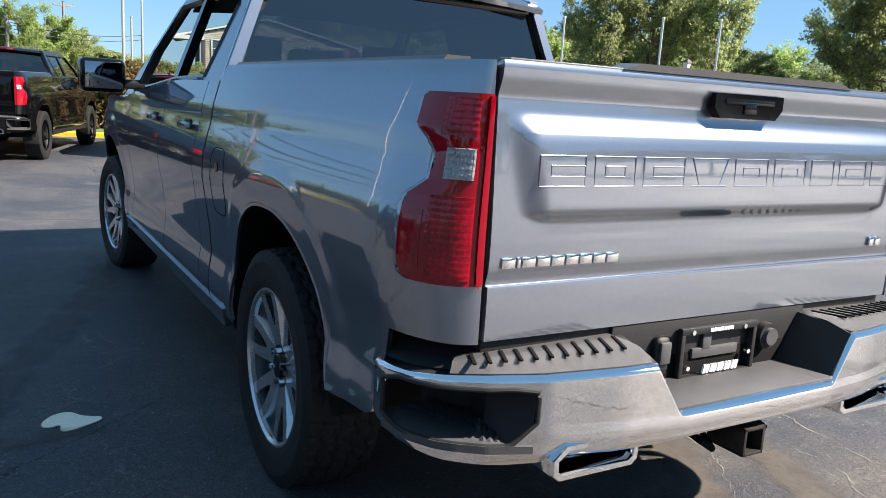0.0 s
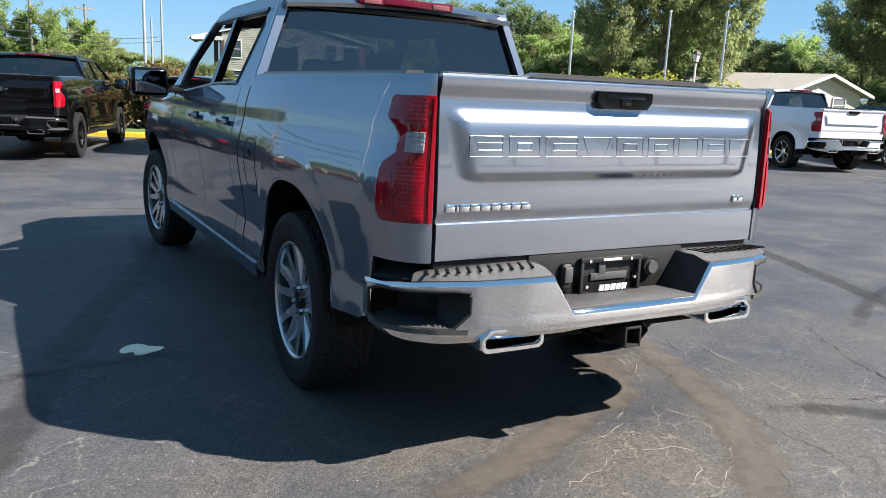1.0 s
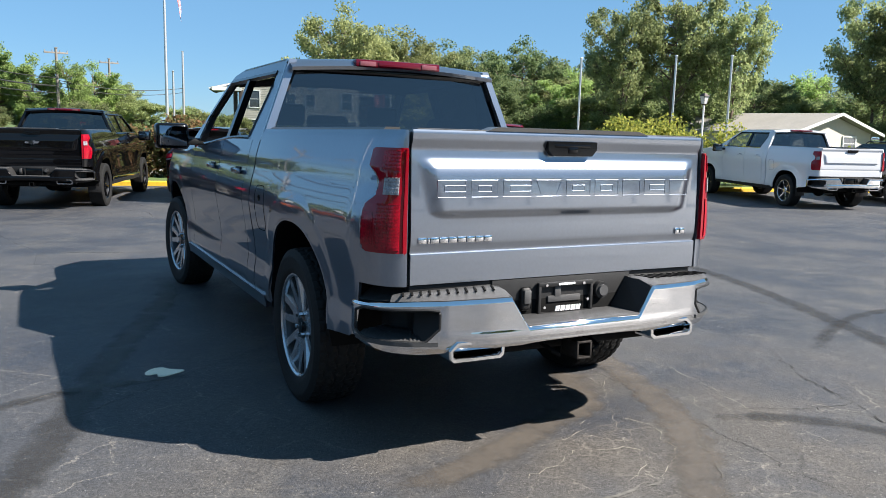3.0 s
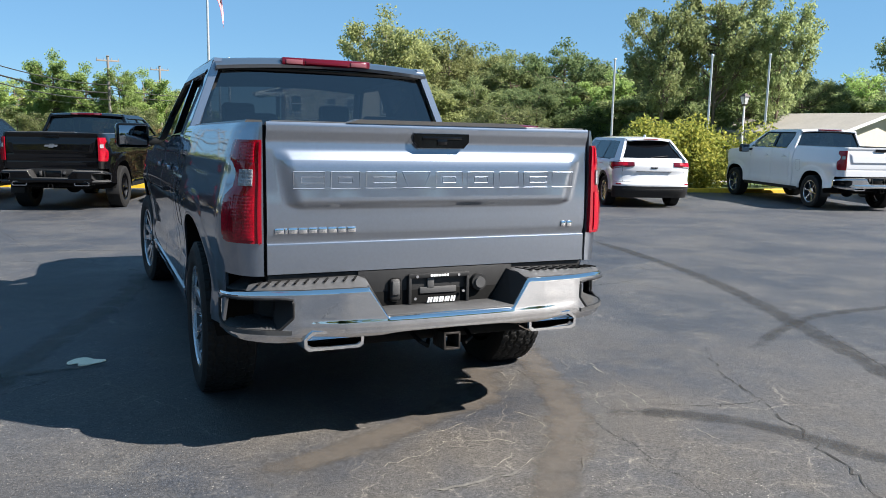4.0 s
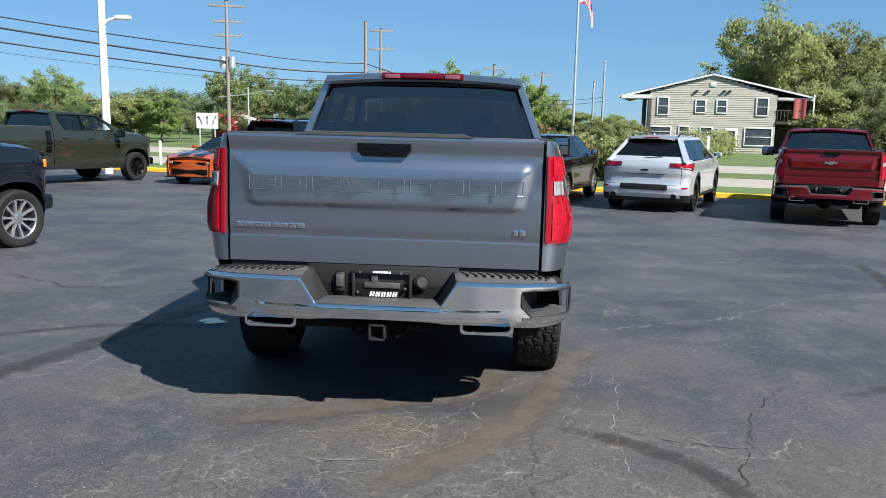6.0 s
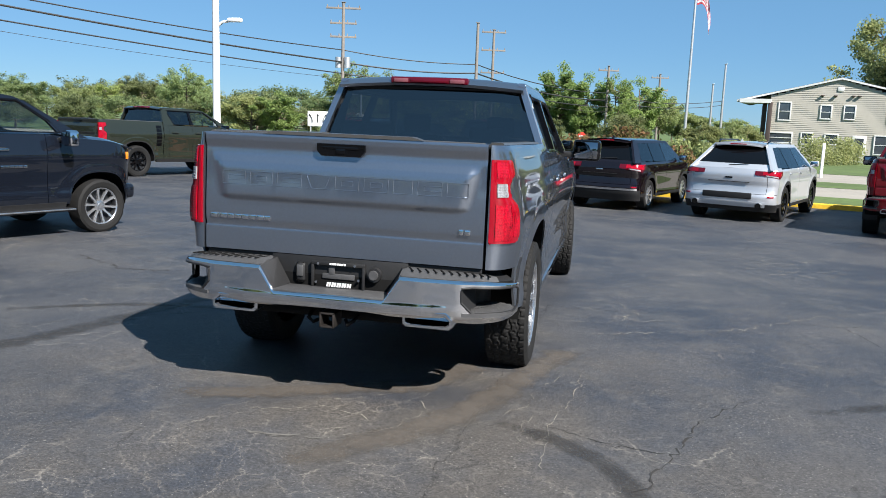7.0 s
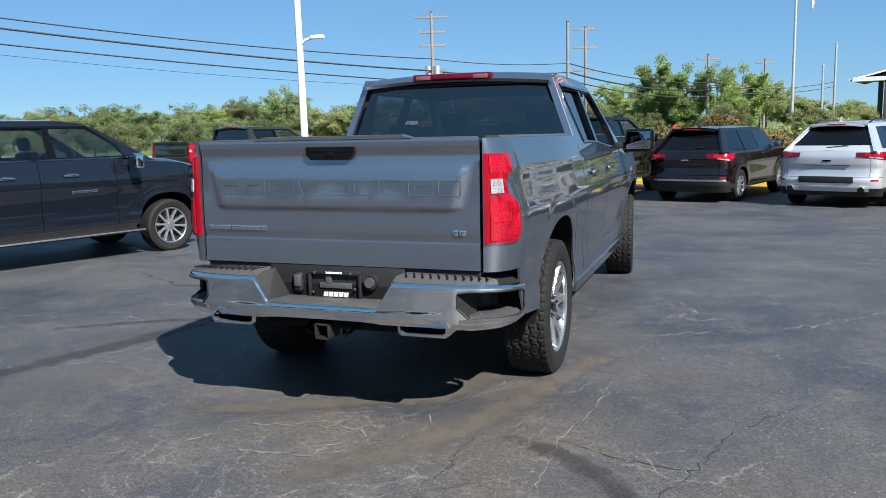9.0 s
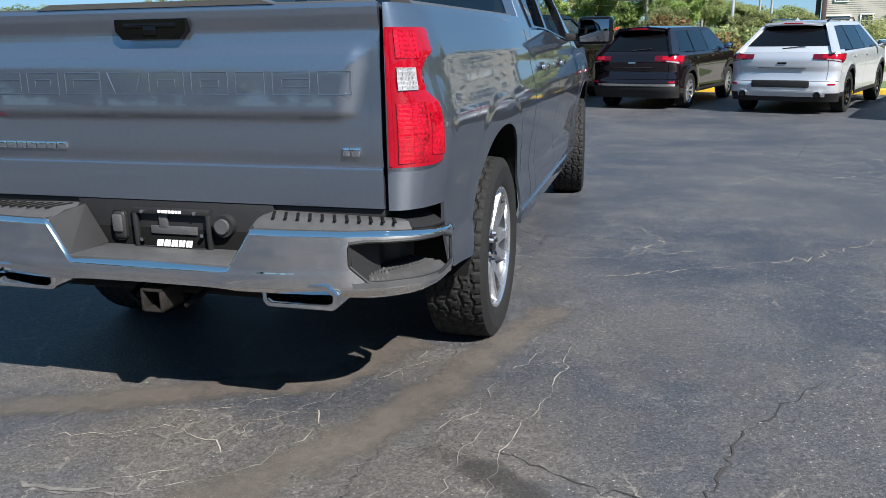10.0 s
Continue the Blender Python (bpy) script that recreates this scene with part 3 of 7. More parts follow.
    def skin(s, t):
        lo, hi = pocket_z(s)
        z = table(t, [0, 0.3, 0.75, 1], [b_low(s), lo, hi, b_top(s)])
        x, y = plan(s)
        wing = 1 - smoothstep(0.66, 0.74, s)
        d = wing * (-0.003 * smoothstep(0.630, 0.600, z) * smoothstep(0.565, 0.590, z)) + 0.008 * smoothstep(b_top(s) - 0.022, b_top(s), z) ** 2 + 0.030 * smoothstep(0.565, 0.515, z) + 0.006 * smoothstep(b_top(s) - 0.009, b_top(s), z) + 0.012 * smoothstep(1.19, 1.22, s)
        nx, ny = (0, 1) if s < 0.8 else (-smoothstep(0.8, 1.2, s), 1 - smoothstep(0.8, 1.2, s))
        return (x + d * nx * 0.6, y + d * ny, z)
    half = lambda: grid(skin, sv, tv, lambda s, t: not (0.735 < s < 1.165 and 0.3 < t < 0.75), 0.008)
    bump = both("rear_bumper", half, bumper, root, "chromed step bumper with corner steps" if bumper is CHROME else "")

    def bezel():
        loop = [skin(s, 0.3) for s in spaced(0.735, 1.165, 22)] + [skin(1.165, t) for t in spaced(0.3, 0.75, 8)[1:]] + [skin(s, 0.75) for s in spaced(1.165, 0.735, 22)[1:]] + [skin(0.735, t) for t in spaced(0.75, 0.3, 8)[1:]]
        return add_tube(bmesh.new(), loop, 0.0065, n=8)
    both("pocket_bezel", bezel, BLACK_PLASTIC, root)
    both("corner_step", lambda: grid(lambda s, u: (plan(s)[0] * (1 - 0.19 * u * smoothstep(0.72, 1.0, s)), plan(s)[1] + (0.15 - 0.10 * smoothstep(0.95, 1.2, s)) * u - 0.004, 0.583 + 0.008 * u + (0.010 if (int(s * 90) + int(u * 9)) % 2 and 0.15 < u < 0.9 else 0)), spaced(0.745, 1.165, 42), spaced(-0.02, 1, 14), None, 0.02), GREY_PLASTIC, root, "studded grey plastic corner step")
    both("step_pocket", lambda: grid(lambda s, t: (plan(s)[0] * (1 - 0.17 * smoothstep(0.72, 1.0, s)), plan(s)[1] + 0.13 - 0.09 * smoothstep(0.95, 1.2, s), 0.57 + 0.175 * t), spaced(0.725, 1.22, 16), spaced(0, 1, 4), None, 0.01), BLACK_PLASTIC, root)
    both("pocket_side", lambda: add_prism(bmesh.new(), [(0.728, -0.122, 0.735), (0.770, 0.015, 0.735), (0.790, 0.015, 0.57), (0.795, -0.10, 0.57), (0.735, -0.120, 0.635)], [(0.712, -0.118, 0.735), (0.720, 0.02, 0.735), (0.720, 0.02, 0.57), (0.735, -0.10, 0.57), (0.712, -0.118, 0.63)]), BLACK_PLASTIC, root)
    both("pocket_roof", lambda: grid(lambda s, u: (plan(s)[0] * (1 - 0.15 * u), plan(s)[1] + 0.012 + 0.14 * u, 0.735 - 0.03 * smoothstep(1.0, 1.2, s)), spaced(0.72, 1.2, 14), (0, 1), None, 0.008), BLACK_PLASTIC, root)
    both("corner_filler", lambda: grid(lambda s, u: (plan(s)[0] * (1 - 0.04 - 0.10 * u), plan(s)[1] + 0.03 + 0.05 * u, b_top(s) + 0.002 + 0.045 * u), spaced(0.95, 1.20, 10), spaced(0, 1, 3), None, 0.01), BLACK_PLASTIC, root)

    def pad():
        bm = grid(lambda s, u: (plan(s)[0] * (1 - 0.05 * u), (plan(s)[1] + 0.012) * (1 - u) + 0.035 * u , b_top(s) + 0.004 + 0.022 * min(1, u * 2.5)), spaced(0.395, 0.95, 20), spaced(0, 1, 6), None, 0.02)
        return bm
    pads = both("step_pad", pad, GREY_PLASTIC, root, "grey plastic step pad with slots")
    for ob, sx in zip(pads, (1, -1)):
        for i in range(11):
            s = 0.435 + 0.044 * i
            x, y = plan(s)
            part("pad_slot", box((sx * x, y * 0.42 + 0.012, b_top(s) + 0.027), (0.010, 0.105 - 0.003 * i, 0.006), 0.002, (0, 0, 24 * sx)), DARK, ob)
    both("notch_cheek", lambda: add_prism(bmesh.new(), [(0.318, -0.178, 0.634), (0.400, -0.165, 0.764), (0.370, 0.0, 0.785), (0.288, 0.0, 0.64)], [(0.345, -0.178, 0.634), (0.425, -0.165, 0.764), (0.395, 0.0, 0.785), (0.315, 0.0, 0.634)]), BLACK_PLASTIC, root)
    part("notch_floor", box((0, -0.088, 0.630), (0.68, 0.185, 0.014), 0.003), GREY_PLASTIC, root)
    part("plate_panel", box((0, 0.012, 0.715), (0.80, 0.02, 0.185), 0.004), BLACK_PLASTIC, root)
    part("bumper_beam", box((0, 0.06, 0.66), (1.5, 0.08, 0.14), 0.01), DARK, root)
    part("valance", box((0, 0.045, 0.790), (1.62, 0.06, 0.03), 0.004), BLACK_PLASTIC, root)
    pf = part("plate_frame", plate_frame_mesh(), BLACK_PLASTIC, root, "black dealer plate frame, no plate fitted")
    if full:
        part("plate_bracket", box((0, -0.002, 0.70), (0.19, 0.012, 0.03), 0.003), GREY_PLASTIC, pf)
        part("bracket_post", box((-0.04, -0.004, 0.735), (0.035, 0.012, 0.05), 0.003), GREY_PLASTIC, pf)
        for x, z in ((-0.115, 0.770), (0.10, 0.770), (-0.125, 0.665), (0.125, 0.690)):
            bm = bmesh.new()
            bmesh.ops.create_cone(bm, cap_ends=True, segments=12, radius1=0.008, radius2=0.007, depth=0.012, matrix=pose(x, -0.020, z, 90, 0, 0))
            part("screw", bm, CHROME, pf)
        for i in range(7):
            part("print_bar", box((-0.042 + 0.014 * i, -0.0235, 0.772), (0.011, 0.003, 0.011), 0.001), WHITE_PRINT, pf)
        for i in range(5):
            x = -0.064 + 0.030 * i
            for x0, w in ((x, 0.009), (x + 0.014, 0.008)):
                slant = [(x0, 0.644), (x0 + w, 0.644), (x0 + w + 0.006, 0.668), (x0 + 0.006, 0.668)]
                part("print_bar", add_prism(bmesh.new(), [(u, -0.026, z) for u, z in slant], [(u, -0.02, z) for u, z in slant]), WHITE_PRINT, pf)
        for i in range(9):
            part("print_bar", box((-0.056 + 0.014 * i, -0.0245, 0.633), (0.011, 0.003, 0.008), 0.001), WHITE_PRINT, pf)
    else:
        part("plate_insert", box((0, -0.004, 0.71), (0.27, 0.01, 0.12), 0.003), GLOSS_BLACK, pf)
    sk = part("trailer_socket", box((-0.222, -0.008, 0.712), (0.058, 0.025, 0.112), 0.018, seg=3), BLACK_PLASTIC, root, "black trailer wiring socket cover")
    part("socket_lid", box((-0.222, -0.024, 0.722), (0.040, 0.012, 0.065), 0.006), GREY_PLASTIC, sk)
    bm = bmesh.new()
    bmesh.ops.create_cone(bm, cap_ends=True, segments=28, radius1=0.042, radius2=0.040, depth=0.034, matrix=pose(0.212, -0.008, 0.728, 90, 0, 0))
    kb = part("round_plug", bm, BLACK_PLASTIC, root)
    bm = bmesh.new()
    bmesh.ops.create_cone(bm, cap_ends=True, segments=28, radius1=0.028, radius2=0.026, depth=0.022, matrix=pose(0.212, -0.026, 0.728, 90, 0, 0))
    part("plug_cap", bm, GREY_PLASTIC, kb)
    # exhaust tips and hitch
    tip_out = [(0.436, 0.490), (0.674, 0.490), (0.692, 0.506), (0.694, 0.545), (0.657, 0.580), (0.453, 0.580), (0.416, 0.545), (0.418, 0.506)]
    ring_at = lambda kx, kz: [(0.555 + (x - 0.555) * kx, 0.538 + (z - 0.538) * kz) for x, z in tip_out]

    def tip():
        bm = bmesh.new()
        loops = [[bm.verts.new((x, y, z)) for x, z in ol] for ol, y in ((tip_out, 0.18), (tip_out, -0.145), (ring_at(0.97, 0.95), -0.156), (ring_at(0.875, 0.68), -0.156), (ring_at(0.84, 0.56), -0.146), (ring_at(0.84, 0.56), -0.10))]
        for a, c in zip(loops, loops[1:]):
            for i in range(8):
                bm.faces.new((a[i], a[(i + 1) % 8], c[(i + 1) % 8], c[i]))
        return bm

    def bore():
        bm = bmesh.new()
        a = [bm.verts.new((x, -0.105, z)) for x, z in ring_at(0.845, 0.57)]
        c = [bm.verts.new((x, 0.15, z)) for x, z in ring_at(0.80, 0.54)]
        for i in range(8):
            bm.faces.new((a[i], a[(i + 1) % 8], c[(i + 1) % 8], c[i]))
        bm.faces.new(c)
        return bm
    tips = both("exhaust_tip", tip, CHROME, root, "polished trapezoid exhaust tip")
    part("bore", bore(), DARK, tips[0])
    part("bore", mirrored(bore()), DARK, tips[1])
    both("exhaust_pipe", lambda: add_tube(bmesh.new(), [(0.555, 0.15, 0.52), (0.52, 0.6, 0.50), (0.50, 1.5, 0.62)], 0.04, n=10), DARK, root)
    bm = bmesh.new()
    for c, s in (((0.037, -0.115, 0.488), (0.010, 0.13, 0.084)), ((-0.037, -0.115, 0.488), (0.010, 0.13, 0.084)), ((0, -0.115, 0.525), (0.084, 0.13, 0.010)), ((0, -0.115, 0.451), (0.084, 0.13, 0.010))):
        add_box(bm, c, s, 0.002)
    part("hitch_receiver", bm, RUST_STEEL if full else DARK, root, "black square trailer hitch receiver")
    part("hitch_tube", add_tube(bmesh.new(), [(-0.5, 0.02, 0.50), (0.5, 0.02, 0.50)], 0.042, n=12), DARK, root)
    both("chain_loop", lambda: add_tube(bmesh.new(), [(0.07, -0.06, 0.47), (0.10, -0.12, 0.46), (0.13, -0.11, 0.48), (0.14, -0.03, 0.50)], 0.011, n=8), DARK, root)
    # greenhouse
    xs2 = lambda z, y=3.0: 0.935 - (z - 1.40) * 0.42
    roof_z = lambda x, y: 1.868 + 0.034 * (1 - (x / 0.76) ** 2) - 0.05 * max(0, (y - 3.1) / 0.4) ** 2
    roof = part("roof", grid(lambda x, y: (x, y, roof_z(x, y)), spaced(-0.74, 0.74, 17), spaced(2.12, 3.52, 16), None, 0.03), coat, root)
    both("cant_rail", lambda: slab([(2.06, 1.795), (3.46, 1.795), (3.62, 1.79), (3.48, 1.845), (3.20, 1.876), (2.10, 1.876), (2.03, 1.86)], xs2, 0.05), coat, root)
    both("rear_pillar", lambda: slab([(1.962, 1.395), (2.36, 1.395), (2.32, 1.43), (2.20, 1.72), (2.21, 1.80), (2.04, 1.80), (2.03, 1.87), (2.02, 1.80)], xs2, 0.05), coat, root)
    both("door_pillar", lambda: slab([(2.92, sill(2.92) - 0.01), (3.02, sill(3.02) - 0.01), (3.00, 1.80), (2.93, 1.80)], lambda z, y: xs2(z, y) + 0.001, 0.05), GLOSS_BLACK, root)
    both("front_pillar", lambda: slab([(4.02, sill(4.05) - 0.01), (4.44, 1.345 - (0.075 if full else 0.0)), (3.62, 1.80), (3.50, 1.80), (3.88, 1.56)], xs2, 0.05), coat, root)
    both("belt_moulding", lambda: grid(lambda y, t: (xs2(sill(y)) + 0.006, y, sill(y) - 0.005 + 0.018 * t), spaced(2.30, 4.08, 16), (0, 1), None, 0.02), CHROME, root)
    if not full:
        both("rear_side_window", lambda: pane([(2.34, 1.41), (2.93, 1.41), (2.94, 1.80), (2.21, 1.80), (2.20, 1.72)], lambda z, y: xs2(z, y) - 0.016), side_glass, root)
        both("front_side_window", lambda: pane([(3.01, 1.41), (4.04, 1.41), (3.90, 1.56), (3.52, 1.80), (3.00, 1.80)], lambda z, y: xs2(z, y) - 0.016), GLASS_CLEAR, root)
    if full:
        # Right-hand tinted pane, added to darken the view through the open windows.
        part("rear_side_window", pane([(2.34, 1.41), (2.93, 1.41), (2.94, 1.80), (2.21, 1.80), (2.20, 1.72)], lambda z, y: xs2(z, y) - 0.03), GLASS_TINT, root, "tinted pane added in the right rear door")
    rear_y = lambda z: 1.985 + (z - 1.42) * (0.13 if full else 0.19)
    part("rear_window", grid(lambda u, z: (u * (0.878 - (z - 1.425) * 0.31), rear_y(z) + 0.004 + 0.02 * u * u, z), spaced(-1, 1, 9), spaced(1.42, 1.82, 5)), GLASS_TINT, root, "dark tinted rear window")
    both("window_post", lambda: add_prism(bmesh.new(), [(0.868, rear_y(1.40) - 0.006, 1.40), (0.938, rear_y(1.40) + 0.01, 1.40), (0.745, rear_y(1.86) + 0.01, 1.86), (0.715, rear_y(1.86) - 0.006, 1.86)],
         [(0.868, rear_y(1.40) + 0.06, 1.40), (0.930, rear_y(1.40) + 0.06, 1.40), (0.740, rear_y(1.86) + 0.06, 1.86), (0.715, rear_y(1.86) + 0.06, 1.86)]), coat, root)
    part("window_header", box((0, rear_y(1.83) + 0.012, 1.828), (1.50, 0.03, 0.055), 0.005), GLOSS_BLACK, root)
    part("roof_lip", grid(lambda x, u: (x, 1.968 + 0.152 * u, roof_z(x, 2.1) - 0.050 * (1 - u) ** 1.6 + 0.0015), spaced(-0.738, 0.738, 15), spaced(0, 1, 8), None, 0.022), coat, root)
    part("cab_back_panel", box((0, 2.0, 1.30), (1.80, 0.03, 0.22)), coat, root)
    bl = part("high_brake_lamp", box((0, 2.0, 1.868), (0.62, 0.075, 0.046), 0.010), RED_DARK, root, "red high-level brake lamp strip")
    part("lamp_centre", box((0, 1.962, 1.866), (0.30, 0.01, 0.024), 0.004), RED_DARK, bl)
    for x in (-0.225, 0.225):
        part("cargo_lamp", box((x, 1.962, 1.866), (0.115, 0.012, 0.028), 0.004), PINK_LENS, bl)
    bm = grid(lambda x, u: (x * (0.735 + 0.17 * u), 3.52 + 0.93 * u - 0.05 * x * x, 1.845 - 0.50 * u + 0.018 * math.sin(math.pi * u)), spaced(-1, 1, 9), spaced(0, 1, 7))
    part("windshield", bm, GLASS_CLEAR, root)
    part("hood", grid(lambda x, y: (x * (0.93 if y < L - 0.36 else 0.93 - 0.6 * (y - L + 0.36) ** 2), y, belt(y) + 0.05 * (1 - x ** 4) - 0.005 + 0.015 * smoothstep(0.45, 0.6, abs(x)) * (abs(x) < 0.85)), spaced(-1, 1, 21), spaced(4.36, L - 0.02, 14), None, 0.02), coat, root)
    part("cowl", box((0, 4.38, 1.30), (1.66, 0.22, 0.1), 0.01), BLACK_PLASTIC, root)
    nose = part("nose_panel", box((0, L - 0.06, 0.98), (1.50, 0.10, 0.56), 0.04), BLACK_PLASTIC, root)
    for i in range(4):
        part("grille_bar", box((0, L - 0.005, 0.90 + 0.09 * i), (1.20, 0.03, 0.03), 0.008), CHROME if bumper is CHROME else GLOSS_BLACK, nose)
    both("headlamp", lambda: box((0.60, L - 0.075, 1.12), (0.24, 0.13, 0.12), 0.03), CLEAR_LENS, root)
    part("front_bumper", box((0, L - 0.05, 0.56), (1.66, 0.18, 0.22), 0.06, seg=3), bumper, root)
    # mirrors, handles, fuel door
    up = 0.055 if full else 0.0
    mirrors = both("door_mirror", lambda: box((1.175, 4.02, 1.355 + up), (0.27, 0.13, 0.21), 0.035, (0, 0, -8), 3), mirror, root)
    for ob, sx in zip(mirrors, (1, -1)):
        part("mirror_glass", box((sx * 1.168, 3.948, 1.355 + up), (0.225, 0.008, 0.165), 0.003, (0, 0, -8 * sx)), MIRROR, ob)
        part("mirror_arm", box((sx * 0.99, 4.03, 1.33 + up * 0.6), (0.18, 0.08, 0.06), 0.015), BLACK_PLASTIC, ob)
    for y, nm in ((2.33, "rear_handle"), (3.16, "front_handle")):
        hd = both(nm, lambda: box((sh.x(y, 1.19) + 0.022, y, 1.195), (0.022, 0.21, 0.032), 0.010, seg=3), CHROME if mirror is CHROME else coat, root)
        both("handle_cup", lambda: box((sh.x(y, 1.19) - 0.004, y + 0.02, 1.19), (0.012, 0.13, 0.065), 0.005), BLACK_PLASTIC, root)
    def fuel_line():
        pts = []
        for i in range(49):
            a = 2 * math.pi * i / 48
            c, k = math.cos(a), math.sin(a)
            y, z = 1.70 + 0.105 * math.copysign(abs(c) ** 0.45, c), 1.00 + 0.135 * math.copysign(abs(k) ** 0.45, k)
            pts.append((-sh.x(y, z) + 0.001, y, z))
        return add_tube(bmesh.new(), pts, 0.0028, n=6)
    fd = part("fuel_door", fuel_line(), DARK, root, "seam of the fuel filler door")
    if full:
        bm = bmesh.new()
        bmesh.ops.create_cone(bm, cap_ends=True, segments=16, radius1=0.020, radius2=0.018, depth=0.008, matrix=pose(-sh.x(1.70, 1.06), 1.70, 1.06, 0, 90, 0))
        part("fuel_lock", bm, GLOSS_BLACK, fd)
    # cabin
    for x in (-0.40, 0.40):
        st = part("front_seat", box((x, 3.28, 1.22), (0.50, 0.16, 0.56), 0.05, (12, 0, 0), 3), SEAT, root)
        part("headrest", box((x, 3.20, 1.60), (0.26, 0.09, 0.17), 0.035, (8, 0, 0), 3), SEAT, st)
    rs = part("rear_seat", box((0, 2.20, 1.18), (1.40, 0.16, 0.50), 0.05, (12, 0, 0), 3), SEAT, root)
    for x in (-0.45, 0.45):
        part("headrest", box((x, 2.13, 1.50), (0.28, 0.09, 0.15), 0.035, (8, 0, 0), 3), SEAT, rs)
    part("headliner", grid(lambda x, y: (x, y, roof_z(x, y) - 0.045), spaced(-0.72, 0.72, 9), spaced(2.10, 3.50, 8), None, 0.01), SEAT, root)
    both("pillar_trim", lambda: slab([(2.02, 1.40), (2.33, 1.40), (2.19, 1.72), (2.20, 1.80), (2.05, 1.80)], lambda z, y: xs2(z) - 0.055, 0.02), SEAT, root)
    both("door_trim", lambda: slab([(2.2, 1.0), (4.0, 1.0), (4.0, sill(4.0)), (3.3, sill(3.3)), (2.2, 1.405)], lambda z, y: 0.86, 0.03), SEAT, root)
    both("window_frame", lambda: add_tube(bmesh.new(), [(xs2(z) - 0.012, y, z) for y, z in ((2.33, 1.415), (2.20, 1.71), (2.21, 1.795), (2.97, 1.797), (3.52, 1.797), (3.90, 1.565), (4.04, sill(4.04) + 0.01), (3.5, sill(3.5) + 0.008), (2.97, sill(2.97) + 0.008), (2.33, 1.415))], 0.020, n=6), GLOSS_BLACK, root)
    part("dashboard", box((0, 4.15, 1.20), (1.55, 0.40, 0.24), 0.06, seg=3), SEAT, root)
    part("cabin_floor", box((0, 3.1, 0.80), (1.75, 2.3, 0.2)), SEAT, root)
    st = bmesh.new()
    add_rev(st, [(0.175, -0.012), (0.19, 0.0), (0.175, 0.012), (0.162, 0.0), (0.175, -0.012)], 28)
    bmesh.ops.transform(st, matrix=pose(-0.40, 3.82, 1.34, 0, 0, 90) @ pose(0, 0, 0, 0, 25, 0), verts=st.verts)
    part("steering_wheel", st, SEAT, root)
    if full:
        upper = {"rear_side_window", "roof", "cant_rail", "rear_pillar", "door_pillar", "front_pillar", "rear_window", "window_post", "window_header", "roof_lip", "high_brake_lamp", "lamp_centre", "cargo_lamp", "windshield", "headliner", "pillar_trim", "window_frame"}
        for ob in root.children_recursive:
            if ob.name.split(".")[0] in upper:
                for v in ob.data.vertices:
                    v.co.z += 0.115 * max(0.0, v.co.z - 1.41)
    add_wheels(root, hubs, 0.868, hz, R, rim, 0.275, wheel, spokes, steer, 0.03 if full else 0.0)
    return sh


def plate_frame_mesh():
    bm = bmesh.new()
    for c, s in (((0, -0.012, 0.772), (0.316, 0.02, 0.022)), ((0, -0.012, 0.628), (0.316, 0.02, 0.020)), ((-0.150, -0.012, 0.70), (0.016, 0.02, 0.13)), ((0.150, -0.012, 0.70), (0.016, 0.02, 0.13))):
        add_box(bm, c, s, 0.004)
    return bm


def gate_marks_detail(gate, depth, coat):
    """Pressed outlines where the gate's wide wordmark stands, and small bright badges."""
    x0, x1, z0, z1 = -0.700, 0.722, 1.188, 1.262
    widths = [1.12, 1.08, 1.18, 1.12, 1.10, 1.12, 0.86, 1.08, 0.95]
    gap = 0.030
    unit = (x1 - x0 - gap * 8) / sum(widths)
    x = x0
    for i, w in enumerate(widths):
        a, b = x, x + w * unit
        bm = bmesh.new()
        t = 0.0018
        lean = -0.0 if i != 3 else 0.03
        for (ax, az), (bx, bz) in (((a, z0), (b, z0)), ((a, z1), (b, z1)), ((a + lean, z0), (a, z1)), ((b - lean, z0), (b, z1))):
            y = -depth(0, (az + bz) / 2) + 0.0002
            add_tube(bm, [(ax, y, az), (bx, y, bz)], t, n=8)
        part("wordmark_outline", bm, coat, gate)
        if i not in (3, 6, 8):
            bm = bmesh.new()
            y = -depth(0, 1.225) + 0.0002
            loop = [(a + 0.034, z0 + 0.024), (b - (0.0 if i in (0, 2, 7) else 0.034), z0 + 0.024), (b - (0.0 if i in (0, 2, 7) else 0.034), z1 - 0.024), (a + 0.034, z1 - 0.024)]
            for (ax, az), (bx, bz) in zip(loop, loop[1:] + loop[:1]):
                add_tube(bm, [(ax, y, az), (bx, y, bz)], 0.0017, n=8)
            part("wordmark_inset", bm, coat, gate)
        x = b + gap
    x = -0.780
    for i in range(9):
        w = 0.039 if i != 1 else 0.010
        part("badge_bar", box((x + w / 2, -0.004, 1.002), (w, 0.008, 0.026), 0.0015), CHROME, gate, "small chrome badge mark")
        x += w + 0.0055
    for xx, w in ((0.688, 0.026), (0.722, 0.030)):
        part("badge_bar", box((xx, -0.006, 1.000), (w, 0.010, 0.030), 0.003), CHROME, gate, "small chrome badge mark")


